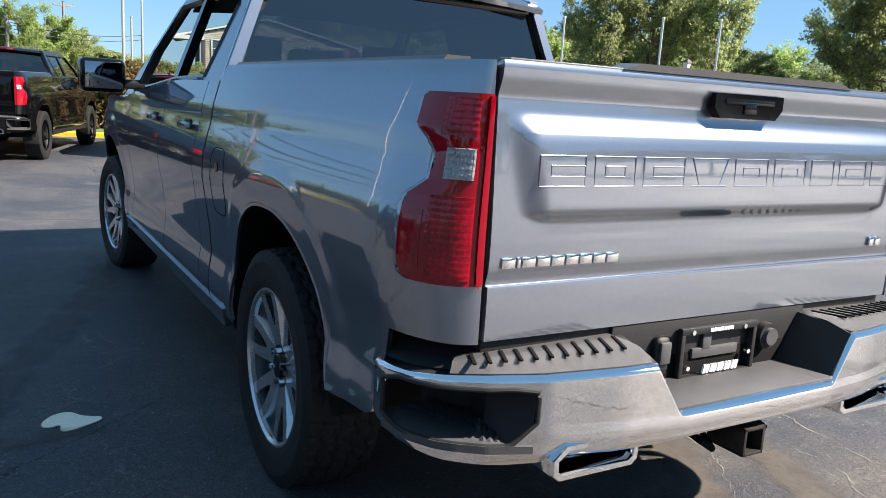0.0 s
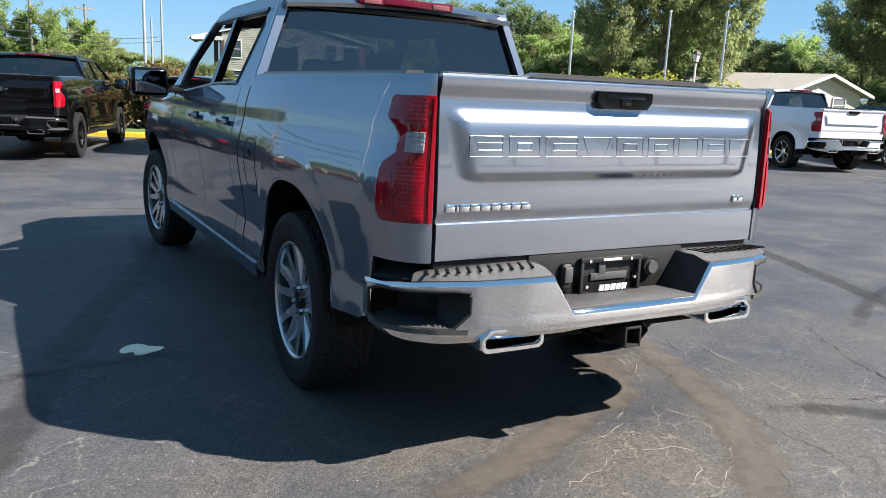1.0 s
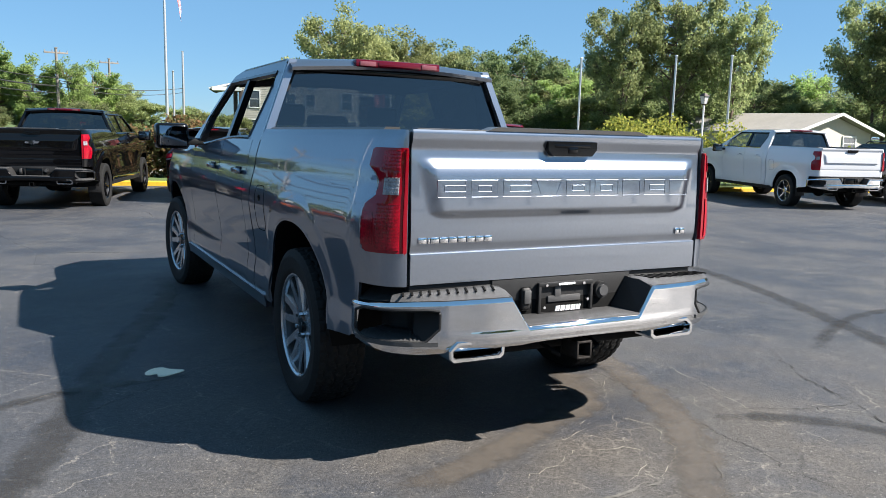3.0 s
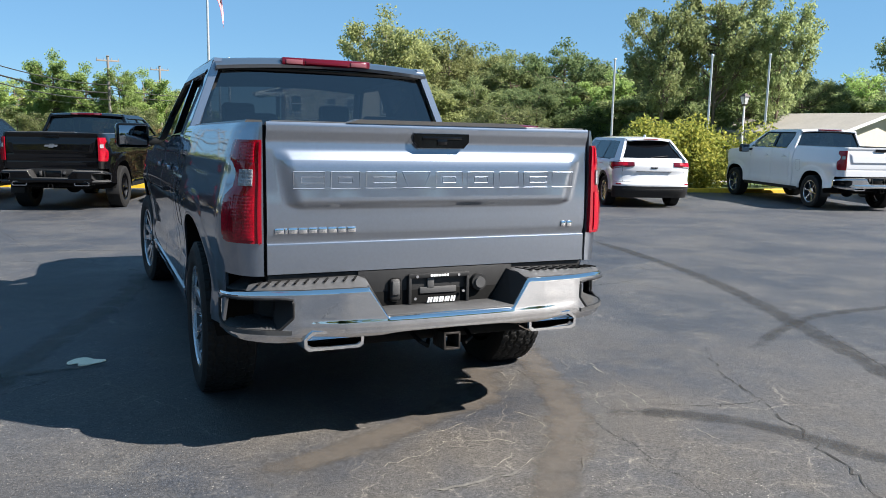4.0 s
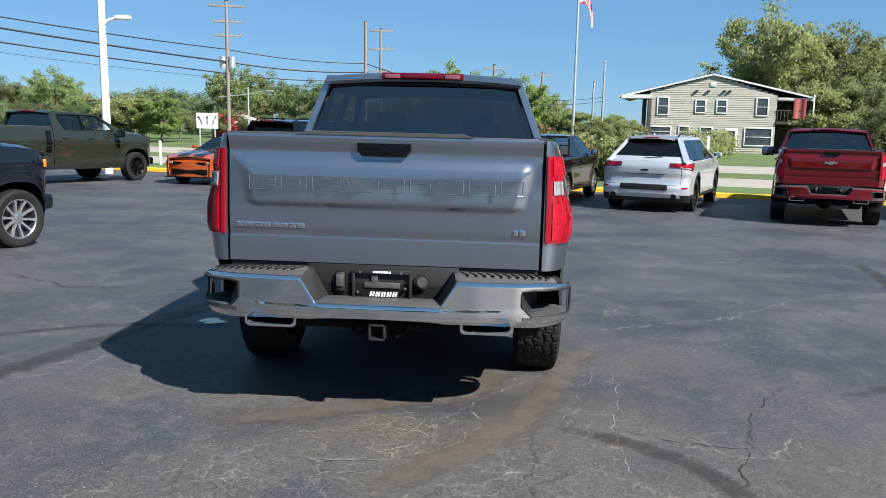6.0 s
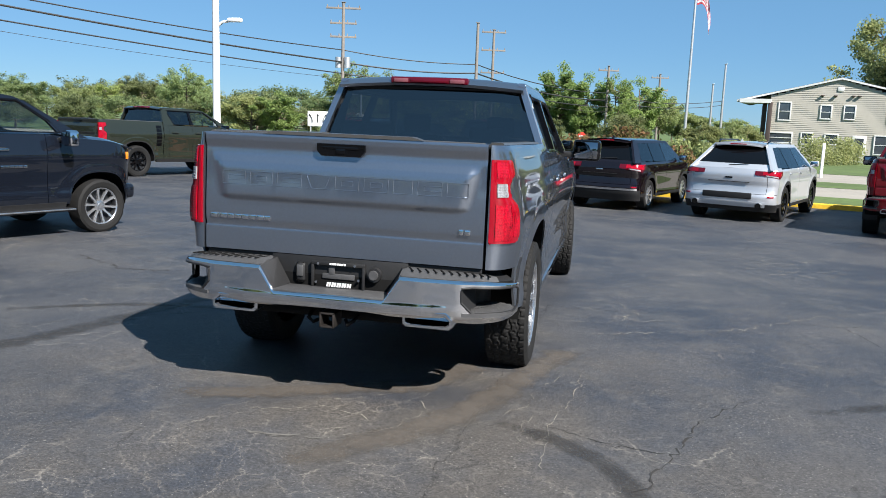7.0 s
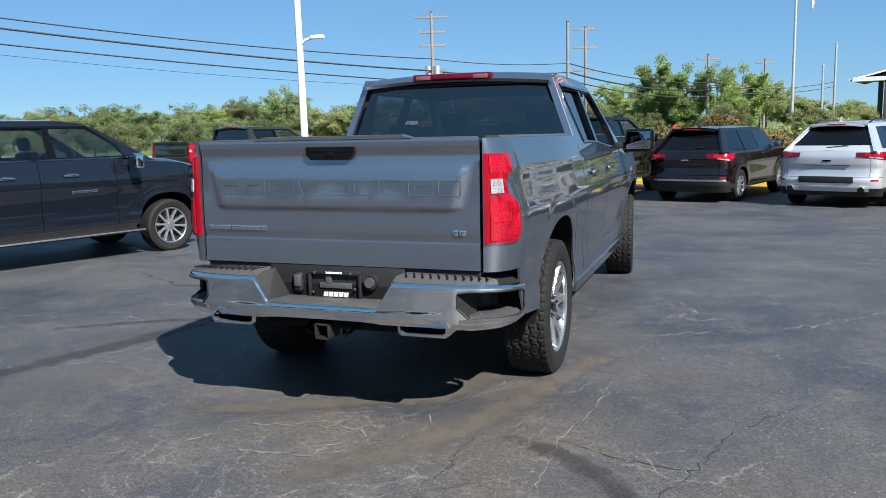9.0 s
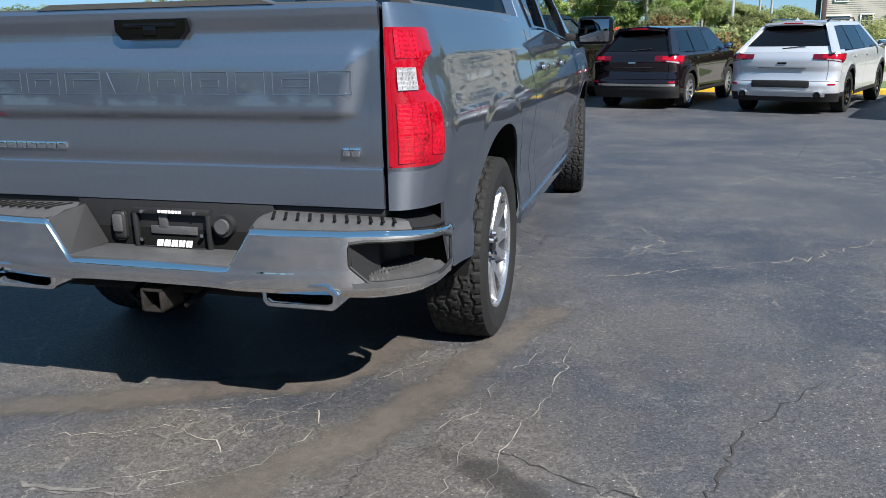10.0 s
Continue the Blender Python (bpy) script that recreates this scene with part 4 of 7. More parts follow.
# ---------------------------------------------------------------- sport utility vehicles
def suv(root, coat, L, W, H, wb, ro, R=0.36, rim=0.235, belt=1.08, lower=BLACK_PLASTIC, wheel="bright", spokes=10, glass_from=0.30, roof_from=0.55, cladding=0.10, tall_lamp=False, exhaust=False, rails=None, low_bumper=None, lean=0.50, lamp_in=None, lamp_z=None, centre_panel=False, glass_up=0.05, dark_to=0.46, glass_in=0.075, bright_lamp=False):
    """Five-door wagon. Local frame: rear end at y=0, nose to +y, ground at z=0."""
    hubs, hz, hw = (ro, ro + wb), R - 0.01, W / 2
    low_strip = 0.49 if low_bumper is None and not tall_lamp else 0.385
    sh = Shell(hubs, hz, R + 0.055, [0.28, 0.40, 0.60, 0.85, belt - 0.05, belt], [hw - 0.03, hw - 0.012, hw - 0.018, hw, hw - 0.02, hw - 0.05], L, corner=0.0, corner_len=0.001, nose=0.35, nose_len=0.7, low=0.30, low_rear=0.34, flare=0.018, square=2.1)
    D, P = 0.30, 3.0                         # depth and squareness of the rounded rear corners
    top = lambda y: table(y, [0, L * 0.70, L * 0.78, L - 0.1, L], [belt, belt, belt - 0.03, belt - 0.20, belt - 0.32])
    y_doors = (ro + 0.18, ro + 0.18 + (wb - 0.75) / 2, ro + wb - 0.48)
    for nm, a, b in (("rear_quarter", D, y_doors[0]), ("rear_door", y_doors[0] + 0.007, y_doors[1]), ("front_door", y_doors[1] + 0.007, y_doors[2]), ("front_fender", y_doors[2] + 0.007, L)):
        both(nm, lambda: sh.panel(a, b, top, 16), coat, root)
    both("sill_cladding", lambda: sh.panel(D + 0.05, L - 0.25, lambda y: sh.z_low(y) + cladding * 0.75, 4, None, 0.02, 0.006), lower, root)
    for h in hubs:
        both("wheel_liner", lambda: sh.liner(h, hw - 0.34), DARK, root)
    part("underbody", box((0, L / 2, 0.36), (W * 0.70, L * 0.9, 0.22), 0.03), DARK, root)
    # rear face
    wr = lambda z: sh.x(D, z) - 0.003
    yr = lambda z: table(z, [0.25, 0.42, 0.56, 0.62, 0.66, 0.72, 0.80, 0.85, belt - 0.12, belt], [0.10, 0.02, 0.0, 0.03, 0.052, 0.058, 0.075, 0.050, 0.042, 0.10])

    def rear(f, z, out=0.0):
        """A place on the rounded rear, f from -1 to 1 over the half-width."""
        a = math.asin(min(1.0, abs(f)) ** (P / 2))
        x, y = abs(f) * wr(z), D * (1 - math.cos(a) ** (2 / P))
        return (math.copysign(x + out * abs(f) ** 6, f), yr(z) + y - out * (1 - abs(f) ** 8), z)

    def across(a, b, n):
        """Fractions of the width, closer together in the corners."""
        return [math.copysign(abs(math.sin(t)) ** (2 / P), t) for t in spaced(math.asin(abs(a) ** (P / 2)) * (1 if a >= 0 else -1), math.asin(abs(b) ** (P / 2)) * (1 if b >= 0 else -1), n)]
    skin = lambda a, b, z0, z1, out, nz=8, n=27, thick=0.02: grid(lambda f, z: rear(f, z, out), across(a, b, n), spaced(z0, z1, nz), None, thick)
    hatch = part("tailgate", skin(-0.80, 0.80, 0.625, belt, 0.0, 12, 25), coat, root)
    both("rear_corner", lambda: skin(0.808, 1.0, 0.625, belt, 0.0, 12, 15), coat, root)
    part("rear_bumper", skin(-1, 1, dark_to - 0.02, 0.617, 0.003, 8, 41), coat, root)
    part("bumper_valance", skin(-1, 1, 0.25, dark_to, 0.006, 8, 41), lower, root)
    edge = lambda y: wr(belt) * ((1 - (1 - min(1.0, max(0.0, y - 0.10) / D)) ** P) ** (1 / P)) - 0.004
    part("shoulder", grid(lambda u, y: (u * edge(y), y, belt - 0.006 + 0.012 * (1 - u * u)), spaced(-1, 1, 13), [0.101, 0.105, 0.115, 0.13, 0.16, 0.20, 0.26, 0.33, 0.42] + spaced(0.6, L * 0.70, 8), None, 0.01), coat, root)
    part("bumper_strip", skin(-0.96, 0.96, low_strip, low_strip + 0.045, 0.014, 4, 31) if low_bumper is None else skin(-0.80, 0.80, 0.345, 0.455, 0.030, 6, 25), CHROME if low_bumper is None else low_bumper, root)
    if tall_lamp:
        part("plate_recess", box((0, 0.045, 0.80), (0.42, 0.03, 0.15), 0.006), GLOSS_BLACK, hatch)
    part("badge", box((0, yr(0.93) - 0.005, 0.945), (0.16, 0.012, 0.032), 0.006), CHROME if low_bumper is None else GLOSS_BLACK, hatch, "small plain metallic badge shape")
    if not tall_lamp:
        part("pull_crease", box((0, yr(0.855) - 0.002, 0.858), (0.86, 0.014, 0.012), 0.004), BLACK_PLASTIC, hatch)
    if exhaust:
        for sx in (-1, 1):
            bm = add_tube(bmesh.new(), [(sx * 0.66, -0.035, 0.385), (sx * 0.66, 0.3, 0.385)], 0.062, n=24, caps=False)
            tip = part("exhaust_tip", bm, CHROME, root, "round bright exhaust tip")
            part("bore", add_tube(bmesh.new(), [(sx * 0.66, -0.030, 0.385), (sx * 0.66, 0.28, 0.385)], 0.054, n=24), DARK, tip)
    # lamps
    zl = lamp_z or ((0.86, belt + 0.01) if tall_lamp else (belt - 0.215, belt - 0.035))
    inner = lamp_in or (0.91 if tall_lamp else 0.52)

    hl = zl[1] - zl[0]

    def lamp_mesh(z0=0.0, z1=1.0, q0=0.0, q1=1.0, out=0.010):
        """Wraps the corner: q from the inner end to the tip along the side."""
        def at(q, t):
            taper = 0.0 if tall_lamp else 0.45 * (1 - min(1, q / 0.75)) + 0.45 * max(0.0, q - 0.75) / 0.25
            z = zl[0] + hl * (taper + (1 - taper) * t)
            if q < 0.75:
                a0, a1 = math.asin(inner ** (P / 2)), math.pi / 2
                return rear(math.sin(a0 + (a1 - a0) * q / 0.75) ** (2 / P), z, out)
            y = yr(z) + D + (0.04 if tall_lamp else 0.20) * (q - 0.75) / 0.25
            return (sh.x(y, z) + out, y, z)
        return grid(at, spaced(q0, q1, 19), spaced(z0, z1, 7), None, 0.012)
    both("tail_lamp", lamp_mesh, RED_DARK, root, "dark red tail lamp")
    both("lamp_stripe", lambda: lamp_mesh(0.30, 0.92, 0.14, 0.86, 0.014), RED_LENS if bright_lamp else RED_DEEP, root)
    if not tall_lamp:
        both("lamp_glint", lambda: lamp_mesh(0.08, 0.26, 0.22, 0.62, 0.014), CLEAR_LENS, root)
        both("rear_reflector", lambda: skin(0.84, 0.955, 0.555, 0.585, 0.012, 3, 9, 0.01), RED_DEEP, root)
    if centre_panel:
        part("centre_panel", box((0, 0.0, 0.575), (1.02, 0.03, 0.13), 0.02, seg=3), BLACK_PLASTIC, root, "black plate panel in the rear bumper")
    # greenhouse
    draw_in = lambda y: 0.13 * max(0.0, 1 - max(y, 0.1) / (L * 0.42)) ** 1.3
    xs2 = lambda z, y=2.4: hw - 0.045 - draw_in(y) * (0.55 + 0.45 * min(1.0, max(0.0, (z - belt) / 0.3))) - (z - belt) * lean
    zt = H - 0.045
    y_roof0, y_roof1 = roof_from, L * 0.60
    y_ws = L * 0.76
    crown = lambda u, y: H - 0.045 * u * u - 0.05 * max(0, (y - L * 0.5) / (L * 0.12)) ** 2 - 0.04 * max(0, (1.2 - y)) ** 2
    part("roof", grid(lambda u, y: (u * (xs2(zt, y) - 0.005), y, crown(u, y)), spaced(-1, 1, 15), spaced(y_roof0 - 0.14, y_roof1, 14), None, 0.04), coat, root)
    both("cant_rail", lambda: slab([(y_roof0 - 0.02, zt - 0.06), (y_roof0 + 0.5, zt - 0.065), (y_roof0 + 1.1, zt - 0.07), (y_roof1 + 0.10, zt - 0.075), (y_roof1 - 0.05, zt - 0.01), (y_roof0 + 1.1, zt), (y_roof0 + 0.5, zt), (y_roof0 - 0.05, zt)], lambda z, y: xs2(z, y) + 0.002, 0.05), coat, root)
    both("rear_pillar", lambda: slab([(0.10, belt - 0.01), (glass_from + 0.45, belt - 0.01), (roof_from + 0.40, zt - 0.05), (y_roof0 - 0.08, zt - 0.02)], xs2, 0.05), coat, root)
    both("front_pillar", lambda: slab([(y_ws - 0.25, belt - 0.02), (y_ws + 0.05, belt - 0.03), (y_roof1 + 0.06, zt - 0.05), (y_roof1 - 0.08, zt - 0.05)], xs2, 0.05), coat, root)
    yb = y_doors[1]
    wins = [("quarter_window", [(glass_from + 0.22, belt + 0.03), (y_doors[0] + 0.10, belt + 0.01), (y_doors[0] + 0.16, zt - 0.07), (roof_from + 0.12, zt - 0.07)]),
            ("rear_side_window", [(y_doors[0] + 0.15, belt + 0.01), (yb - 0.03, belt + 0.01), (yb - 0.02, zt - 0.07), (y_doors[0] + 0.20, zt - 0.07)]),
            ("front_side_window", [(yb + 0.04, belt + 0.01), (y_ws - 0.22, belt + 0.01), (y_roof1 - 0.06, zt - 0.07), (yb + 0.04, zt - 0.07)])]
    for nm, poly in wins:
        both(nm, lambda: pane(poly, lambda z, y: xs2(z, y) + 0.006), GLASS_TINT if nm != "front_side_window" else GLASS_CLEAR, root)
    both("side_inner", lambda: slab([(0.35, belt - 0.05), (y_ws - 0.2, belt - 0.05), (y_roof1 - 0.05, zt - 0.06), (roof_from + 0.1, zt - 0.06)], lambda z, y: xs2(z, y) - 0.01, 0.012), GLOSS_BLACK, root)
    rg = lambda z: 0.115 + (z - belt) * (roof_from - 0.16) / (zt - belt)
    half_w = lambda z: xs2(z, rg(z)) - 0.050
    slope = lambda f, z0, z1, out, inset: grid(lambda u, z: (u * (half_w(z) - inset), rg(z) + 0.075 * abs(u * (1 - inset / 0.7)) ** 2.5 - out, z), spaced(-f, f, 17), spaced(z0, z1, 8), None, 0.012)
    part("hatch_upper", slope(1.06, belt - 0.015, zt - 0.015, 0.0, 0.0), coat, root)
    part("rear_window", slope(1.0, belt + glass_up, zt - 0.055, 0.006, glass_in), GLOSS_BLACK, root, "dark tinted rear window")
    part("wiper", add_tube(bmesh.new(), [(-0.05, rg(belt + 0.06) - 0.012, belt + 0.06), (0.35, rg(belt + 0.09) - 0.012, belt + 0.10)], 0.009, n=6), BLACK_PLASTIC, root)
    part("roof_spoiler", grid(lambda u, t: (u * (xs2(zt, 0.4) - 0.04), roof_from - 0.25 + 0.20 * t + 0.08 * abs(u) ** 3, H - 0.060 + 0.02 * t - 0.035 * u * u), spaced(-1, 1, 13), spaced(0, 1, 4), None, 0.022), coat, root)
    part("high_brake_lamp", box((0, roof_from - 0.265, H - 0.058), (0.34, 0.012, 0.02), 0.003), RED_LENS, root)
    if rails is not None:
        both("roof_rail", lambda: add_tube(bmesh.new(), [(xs2(zt, roof_from + 0.1) - 0.06, roof_from + 0.1, H - 0.03), (xs2(zt, roof_from + 0.25) - 0.05, roof_from + 0.25, H + 0.02), (xs2(zt) - 0.05, L * 0.55, H + 0.015), (xs2(zt) - 0.06, L * 0.58, H - 0.04)], 0.017, n=8), rails, root)
    part("antenna_fin", add_prism(bmesh.new(), [(-0.02, 0.75, H - 0.03), (-0.02, 0.98, H - 0.03), (-0.005, 0.80, H + 0.05)], [(0.02, 0.75, H - 0.03), (0.02, 0.98, H - 0.03), (0.005, 0.80, H + 0.05)]), coat, root)
    part("windshield", grid(lambda u, t: (u * (xs2(zt) + (xs2(belt) - xs2(zt)) * t - 0.03), y_roof1 + (y_ws - y_roof1) * t - 0.04 * u * u, crown(u, y_roof1) - 0.01 + (belt - 0.03 - crown(u, y_roof1)) * t), spaced(-1, 1, 9), spaced(0, 1, 7), None, 0.006), GLASS_TINT, root)
    part("hood", grid(lambda u, y: (u * (sh.x(y, belt - 0.2) - 0.02), y, top(y) + 0.05 * (1 - u * u)), spaced(-1, 1, 13), spaced(y_ws - 0.05, L - 0.02, 10), None, 0.02), coat, root)
    nose = part("nose_panel", box((0, L - 0.10, 0.52), (W - 0.72, 0.16, 0.44), 0.06, seg=3), lower, root)
    both("headlamp", lambda: box((hw - 0.34, L - 0.20, 0.68), (0.26, 0.16, 0.09), 0.03), CLEAR_LENS, root)
    for ob, sx in zip(both("door_mirror", lambda: box((hw + 0.075, y_ws - 0.32, belt + 0.07), (0.19, 0.10, 0.13), 0.03, seg=3), coat, root), (1, -1)):
        part("mirror_glass", box((sx * (hw + 0.07), y_ws - 0.374, belt + 0.07), (0.16, 0.006, 0.10), 0.002), CHROME, ob)
    for y in (y_doors[0] + 0.14, yb + 0.14):
        both("door_handle", lambda: box((sh.x(y, belt - 0.1) + 0.016, y, belt - 0.11), (0.022, 0.19, 0.028), 0.008), coat, root)
    part("cabin", box((0, L * 0.42, belt - 0.15), (W - 0.3, L * 0.5, 0.5), 0.05), SEAT, root)
    add_wheels(root, hubs, hw - 0.125, hz, R, rim, 0.23, wheel, spokes)


def coupe(root, coat):
    """Low two-door coupe. Local frame: rear end at y=0, nose to +y."""
    L, W, H = 4.78, 1.90, 1.34
    hubs, hz, R = (0.98, 3.79), 0.35, 0.36
    sh = Shell(hubs, hz, 0.40, [0.22, 0.40, 0.62, 0.80, 0.92], [0.90, 0.93, 0.935, 0.95, 0.89], L, corner=0.2, corner_len=0.35, nose=0.28, nose_len=0.6, low=0.22, low_rear=0.25, flare=0.02, square=2.1)
    top = lambda y: table(y, [0, 1.2, 3.0, 4.5, L], [0.98, 0.93, 0.92, 0.80, 0.72])
    for nm, a, b in (("rear_quarter", 0.02, 1.5), ("door", 1.507, 2.95), ("front_fender", 2.957, L)):
        both(nm, lambda: sh.panel(a, b, top, 14), coat, root)
    for h in hubs:
        both("wheel_liner", lambda: sh.liner(h, 0.6), DARK, root)
    part("underbody", box((0, L / 2, 0.30), (1.3, L * 0.9, 0.2), 0.03), DARK, root)
    part("hood", grid(lambda u, y: (u * (sh.x(y, 0.7) - 0.03), y, top(y) + 0.06 * (1 - u * u)), spaced(-1, 1, 15), spaced(2.95, L - 0.03, 12), None, 0.02), coat, root)
    for x in (-0.24, 0.24):
        part("hood_stripe", grid(lambda u, y: (x + 0.17 * u, y, top(y) + 0.065 * (1 - (x / 0.9) ** 2)), spaced(-1, 1, 5), spaced(3.0, L - 0.06, 10), None, 0.003), GLOSS_BLACK, root, "black hood stripe")
    part("deck", grid(lambda u, y: (u * 0.84, y, top(y) + 0.03), spaced(-1, 1, 7), spaced(0.03, 1.0, 5), None, 0.02), coat, root)
    part("roof", grid(lambda u, t: (u * 0.56, 1.55 + 0.9 * t, H - 0.04 * u * u - 0.05 * (2 * t - 1) ** 2), spaced(-1, 1, 9), spaced(0, 1, 8), None, 0.03), coat, root)
    part("windshield", grid(lambda u, t: (u * (0.56 + 0.24 * t), 2.45 + 0.75 * t, H - 0.05 - 0.37 * t), spaced(-1, 1, 9), spaced(0, 1, 6), None, 0.006), GLASS_TINT, root)
    part("rear_window", grid(lambda u, t: (u * (0.56 + 0.2 * t), 1.55 - 0.75 * t, H - 0.05 - 0.34 * t), spaced(-1, 1, 9), spaced(0, 1, 6), None, 0.006), GLASS_TINT, root)
    both("side_window", lambda: slab([(1.1, 0.95), (3.0, 0.93), (2.45, H - 0.06), (1.6, H - 0.06)], lambda z, y: 0.86 - (z - 0.93) * 0.75, 0.01), GLOSS_BLACK, root)
    f = part("nose_panel", grid(lambda u, z: (u * 0.80, L - 0.01 - 0.16 * abs(u) ** 2.5 - 0.12 * (z > 0.68), z), spaced(-1, 1, 17), spaced(0.22, 0.74, 10), None, 0.03), coat, root)
    part("upper_grille", box((0, L - 0.015, 0.60), (1.02, 0.05, 0.075), 0.015), GLOSS_BLACK, f)
    part("lower_grille", box((0, L - 0.005, 0.36), (1.12, 0.05, 0.16), 0.03), GLOSS_BLACK, f)
    part("splitter", box((0, L - 0.02, 0.215), (1.55, 0.14, 0.03), 0.01), GLOSS_BLACK, root)
    both("headlamp", lambda: box((0.66, L - 0.13, 0.615), (0.30, 0.14, 0.07), 0.02, (0, 0, -22)), CLEAR_LENS, root)
    both("door_mirror", lambda: box((0.99, 2.85, 1.0), (0.18, 0.10, 0.11), 0.03), coat, root)
    part("cabin", box((0, 2.0, 0.85), (1.4, 1.6, 0.3), 0.05), SEAT, root)
    add_wheels(root, hubs, 0.82, hz, R, 0.255, 0.24, "black", 10)


# ---------------------------------------------------------------- ground
ROW = 18.0                                   # heading of the parked row, degrees clockwise from +y
EF = Vector((math.sin(radians(ROW)), math.cos(radians(ROW)), 0))
ER = Vector((math.cos(radians(ROW)), -math.sin(radians(ROW)), 0))
KERB_V = 18.95                               # the kerb's near face along EF


def row(u, v, lift=0.0):
    p = ER * u + EF * (v + 0.05 * u)
    return (p.x, p.y, ground_z(p.x, p.y) + lift)


def asphalt_material():
    m = bpy.data.materials.new("worn_asphalt")
    m.use_nodes = True
    n, l = m.node_tree.nodes, m.node_tree.links
    b = n["Principled BSDF"]
    b.inputs["Specular IOR Level"].default_value = 0.38
    tc = n.new("ShaderNodeTexCoord")

    def noise_tex(scale, detail=4.0, rough=0.55, w=None):
        t = n.new("ShaderNodeTexNoise")
        t.inputs["Scale"].default_value, t.inputs["Detail"].default_value, t.inputs["Roughness"].default_value = scale, detail, rough
        l.new(w if w is not None else tc.outputs["Object"], t.inputs["Vector"])
        return t.outputs["Fac"]

    def ramp(src, a, b_, lo=0.0, hi=1.0):
        r = n.new("ShaderNodeMapRange")
        r.inputs["From Min"].default_value, r.inputs["From Max"].default_value = a, b_
        r.inputs["To Min"].default_value, r.inputs["To Max"].default_value = lo, hi
        l.new(src, r.inputs["Value"])
        return r.outputs[0]

    def math_node(op, a, b_):
        t = n.new("ShaderNodeMath")
        t.operation = op
        for i, v in enumerate((a, b_)):
            if isinstance(v, (int, float)):
                t.inputs[i].default_value = v
            else:
                l.new(v, t.inputs[i])
        return t.outputs[0]

    def mix(fac, a, b_):
        t = n.new("ShaderNodeMix")
        t.data_type = "RGBA"
        l.new(fac, t.inputs["Factor"])
        for sock, v in ((t.inputs[6], a), (t.inputs[7], b_)):
            if isinstance(v, tuple):
                sock.default_value = (*v, 1)
            else:
                l.new(v, sock)
        return t.outputs[2]

    warp = n.new("ShaderNodeTexNoise")
    warp.inputs["Scale"].default_value, warp.inputs["Detail"].default_value = 1.7, 5
    l.new(tc.outputs["Object"], warp.inputs["Vector"])
    off = n.new("ShaderNodeVectorMath")
    off.operation = "MULTIPLY_ADD"
    l.new(warp.outputs["Color"], off.inputs[0])
    off.inputs[1].default_value = (0.55, 0.55, 0.0)
    l.new(tc.outputs["Object"], off.inputs[2])

    off2 = n.new("ShaderNodeVectorMath")
    off2.operation = "MULTIPLY_ADD"
    jag = n.new("ShaderNodeTexNoise")
    jag.inputs["Scale"].default_value, jag.inputs["Detail"].default_value, jag.inputs["Roughness"].default_value = 5.0, 6, 0.75
    l.new(tc.outputs["Object"], jag.inputs["Vector"])
    l.new(jag.outputs["Color"], off2.inputs[0])
    off2.inputs[1].default_value = (0.22, 0.22, 0.0)
    l.new(tc.outputs["Object"], off2.inputs[2])

    def cracks(scale, width):
        v = n.new("ShaderNodeTexVoronoi")
        v.feature = "DISTANCE_TO_EDGE"
        v.inputs["Scale"].default_value = scale
        l.new(off2.outputs[0], v.inputs["Vector"])
        return ramp(v.outputs["Distance"], 0.0, width, 1.0, 0.0)

    grain = noise_tex(260, 2, 0.6)
    grit = noise_tex(70, 3, 0.7)
    patch = ramp(noise_tex(0.55, 5, 0.6), 0.38, 0.64)
    stain = ramp(noise_tex(1.6, 6, 0.65), 0.50, 0.68)
    col = mix(patch, (0.026, 0.0295, 0.0375), (0.049, 0.050, 0.054))
    col = mix(stain, col, (0.057, 0.056, 0.056))
    geo = n.new("ShaderNodeVectorMath")
    geo.operation = "DISTANCE"
    geo.inputs[1].default_value = (0.6, -0.5, 0)
    l.new(off.outputs[0], geo.inputs[0])
    worn = math_node("MULTIPLY", ramp(geo.outputs["Value"], 1.2, 3.4, 1.0, 0.0), ramp(noise_tex(1.3, 5, 0.6), 0.36, 0.60))
    col = mix(math_node("MULTIPLY", worn, 0.8), col, (0.068, 0.060, 0.051))
    shade = ramp(math_node("ADD", grain, grit), 0.6, 1.4, 0.68, 1.36)
    vm = n.new("ShaderNodeVectorMath")
    vm.operation = "SCALE"
    l.new(col, vm.inputs[0])
    l.new(shade, vm.inputs["Scale"])
    stones = n.new("ShaderNodeTexVoronoi")
    stones.inputs["Scale"].default_value = 120
    l.new(tc.outputs["Object"], stones.inputs["Vector"])
    sep = n.new("ShaderNodeSeparateColor")
    l.new(stones.outputs["Color"], sep.inputs[0])
    vs = n.new("ShaderNodeVectorMath")
    vs.operation = "SCALE"
    l.new(vm.outputs[0], vs.inputs[0])
    l.new(ramp(sep.outputs[0], 0.0, 1.0, 0.66, 1.36), vs.inputs["Scale"])
    vm = vs
    chips = ramp(noise_tex(120, 1, 0.4), 0.70, 0.77)
    col = mix(math_node("MULTIPLY", chips, 0.75), vm.outputs[0], (0.32, 0.30, 0.27))
    specks = ramp(math_node("ADD", noise_tex(62, 2, 0.6), math_node("MULTIPLY", noise_tex(2.3, 3, 0.6), 0.22)), 0.80, 0.85)
    col = mix(math_node("MULTIPLY", specks, 0.75), col, (0.34, 0.32, 0.29))
    area = ramp(noise_tex(0.42, 3, 0.5), 0.47, 0.58)
    broken = ramp(noise_tex(5.0, 4, 0.6), 0.44, 0.54)
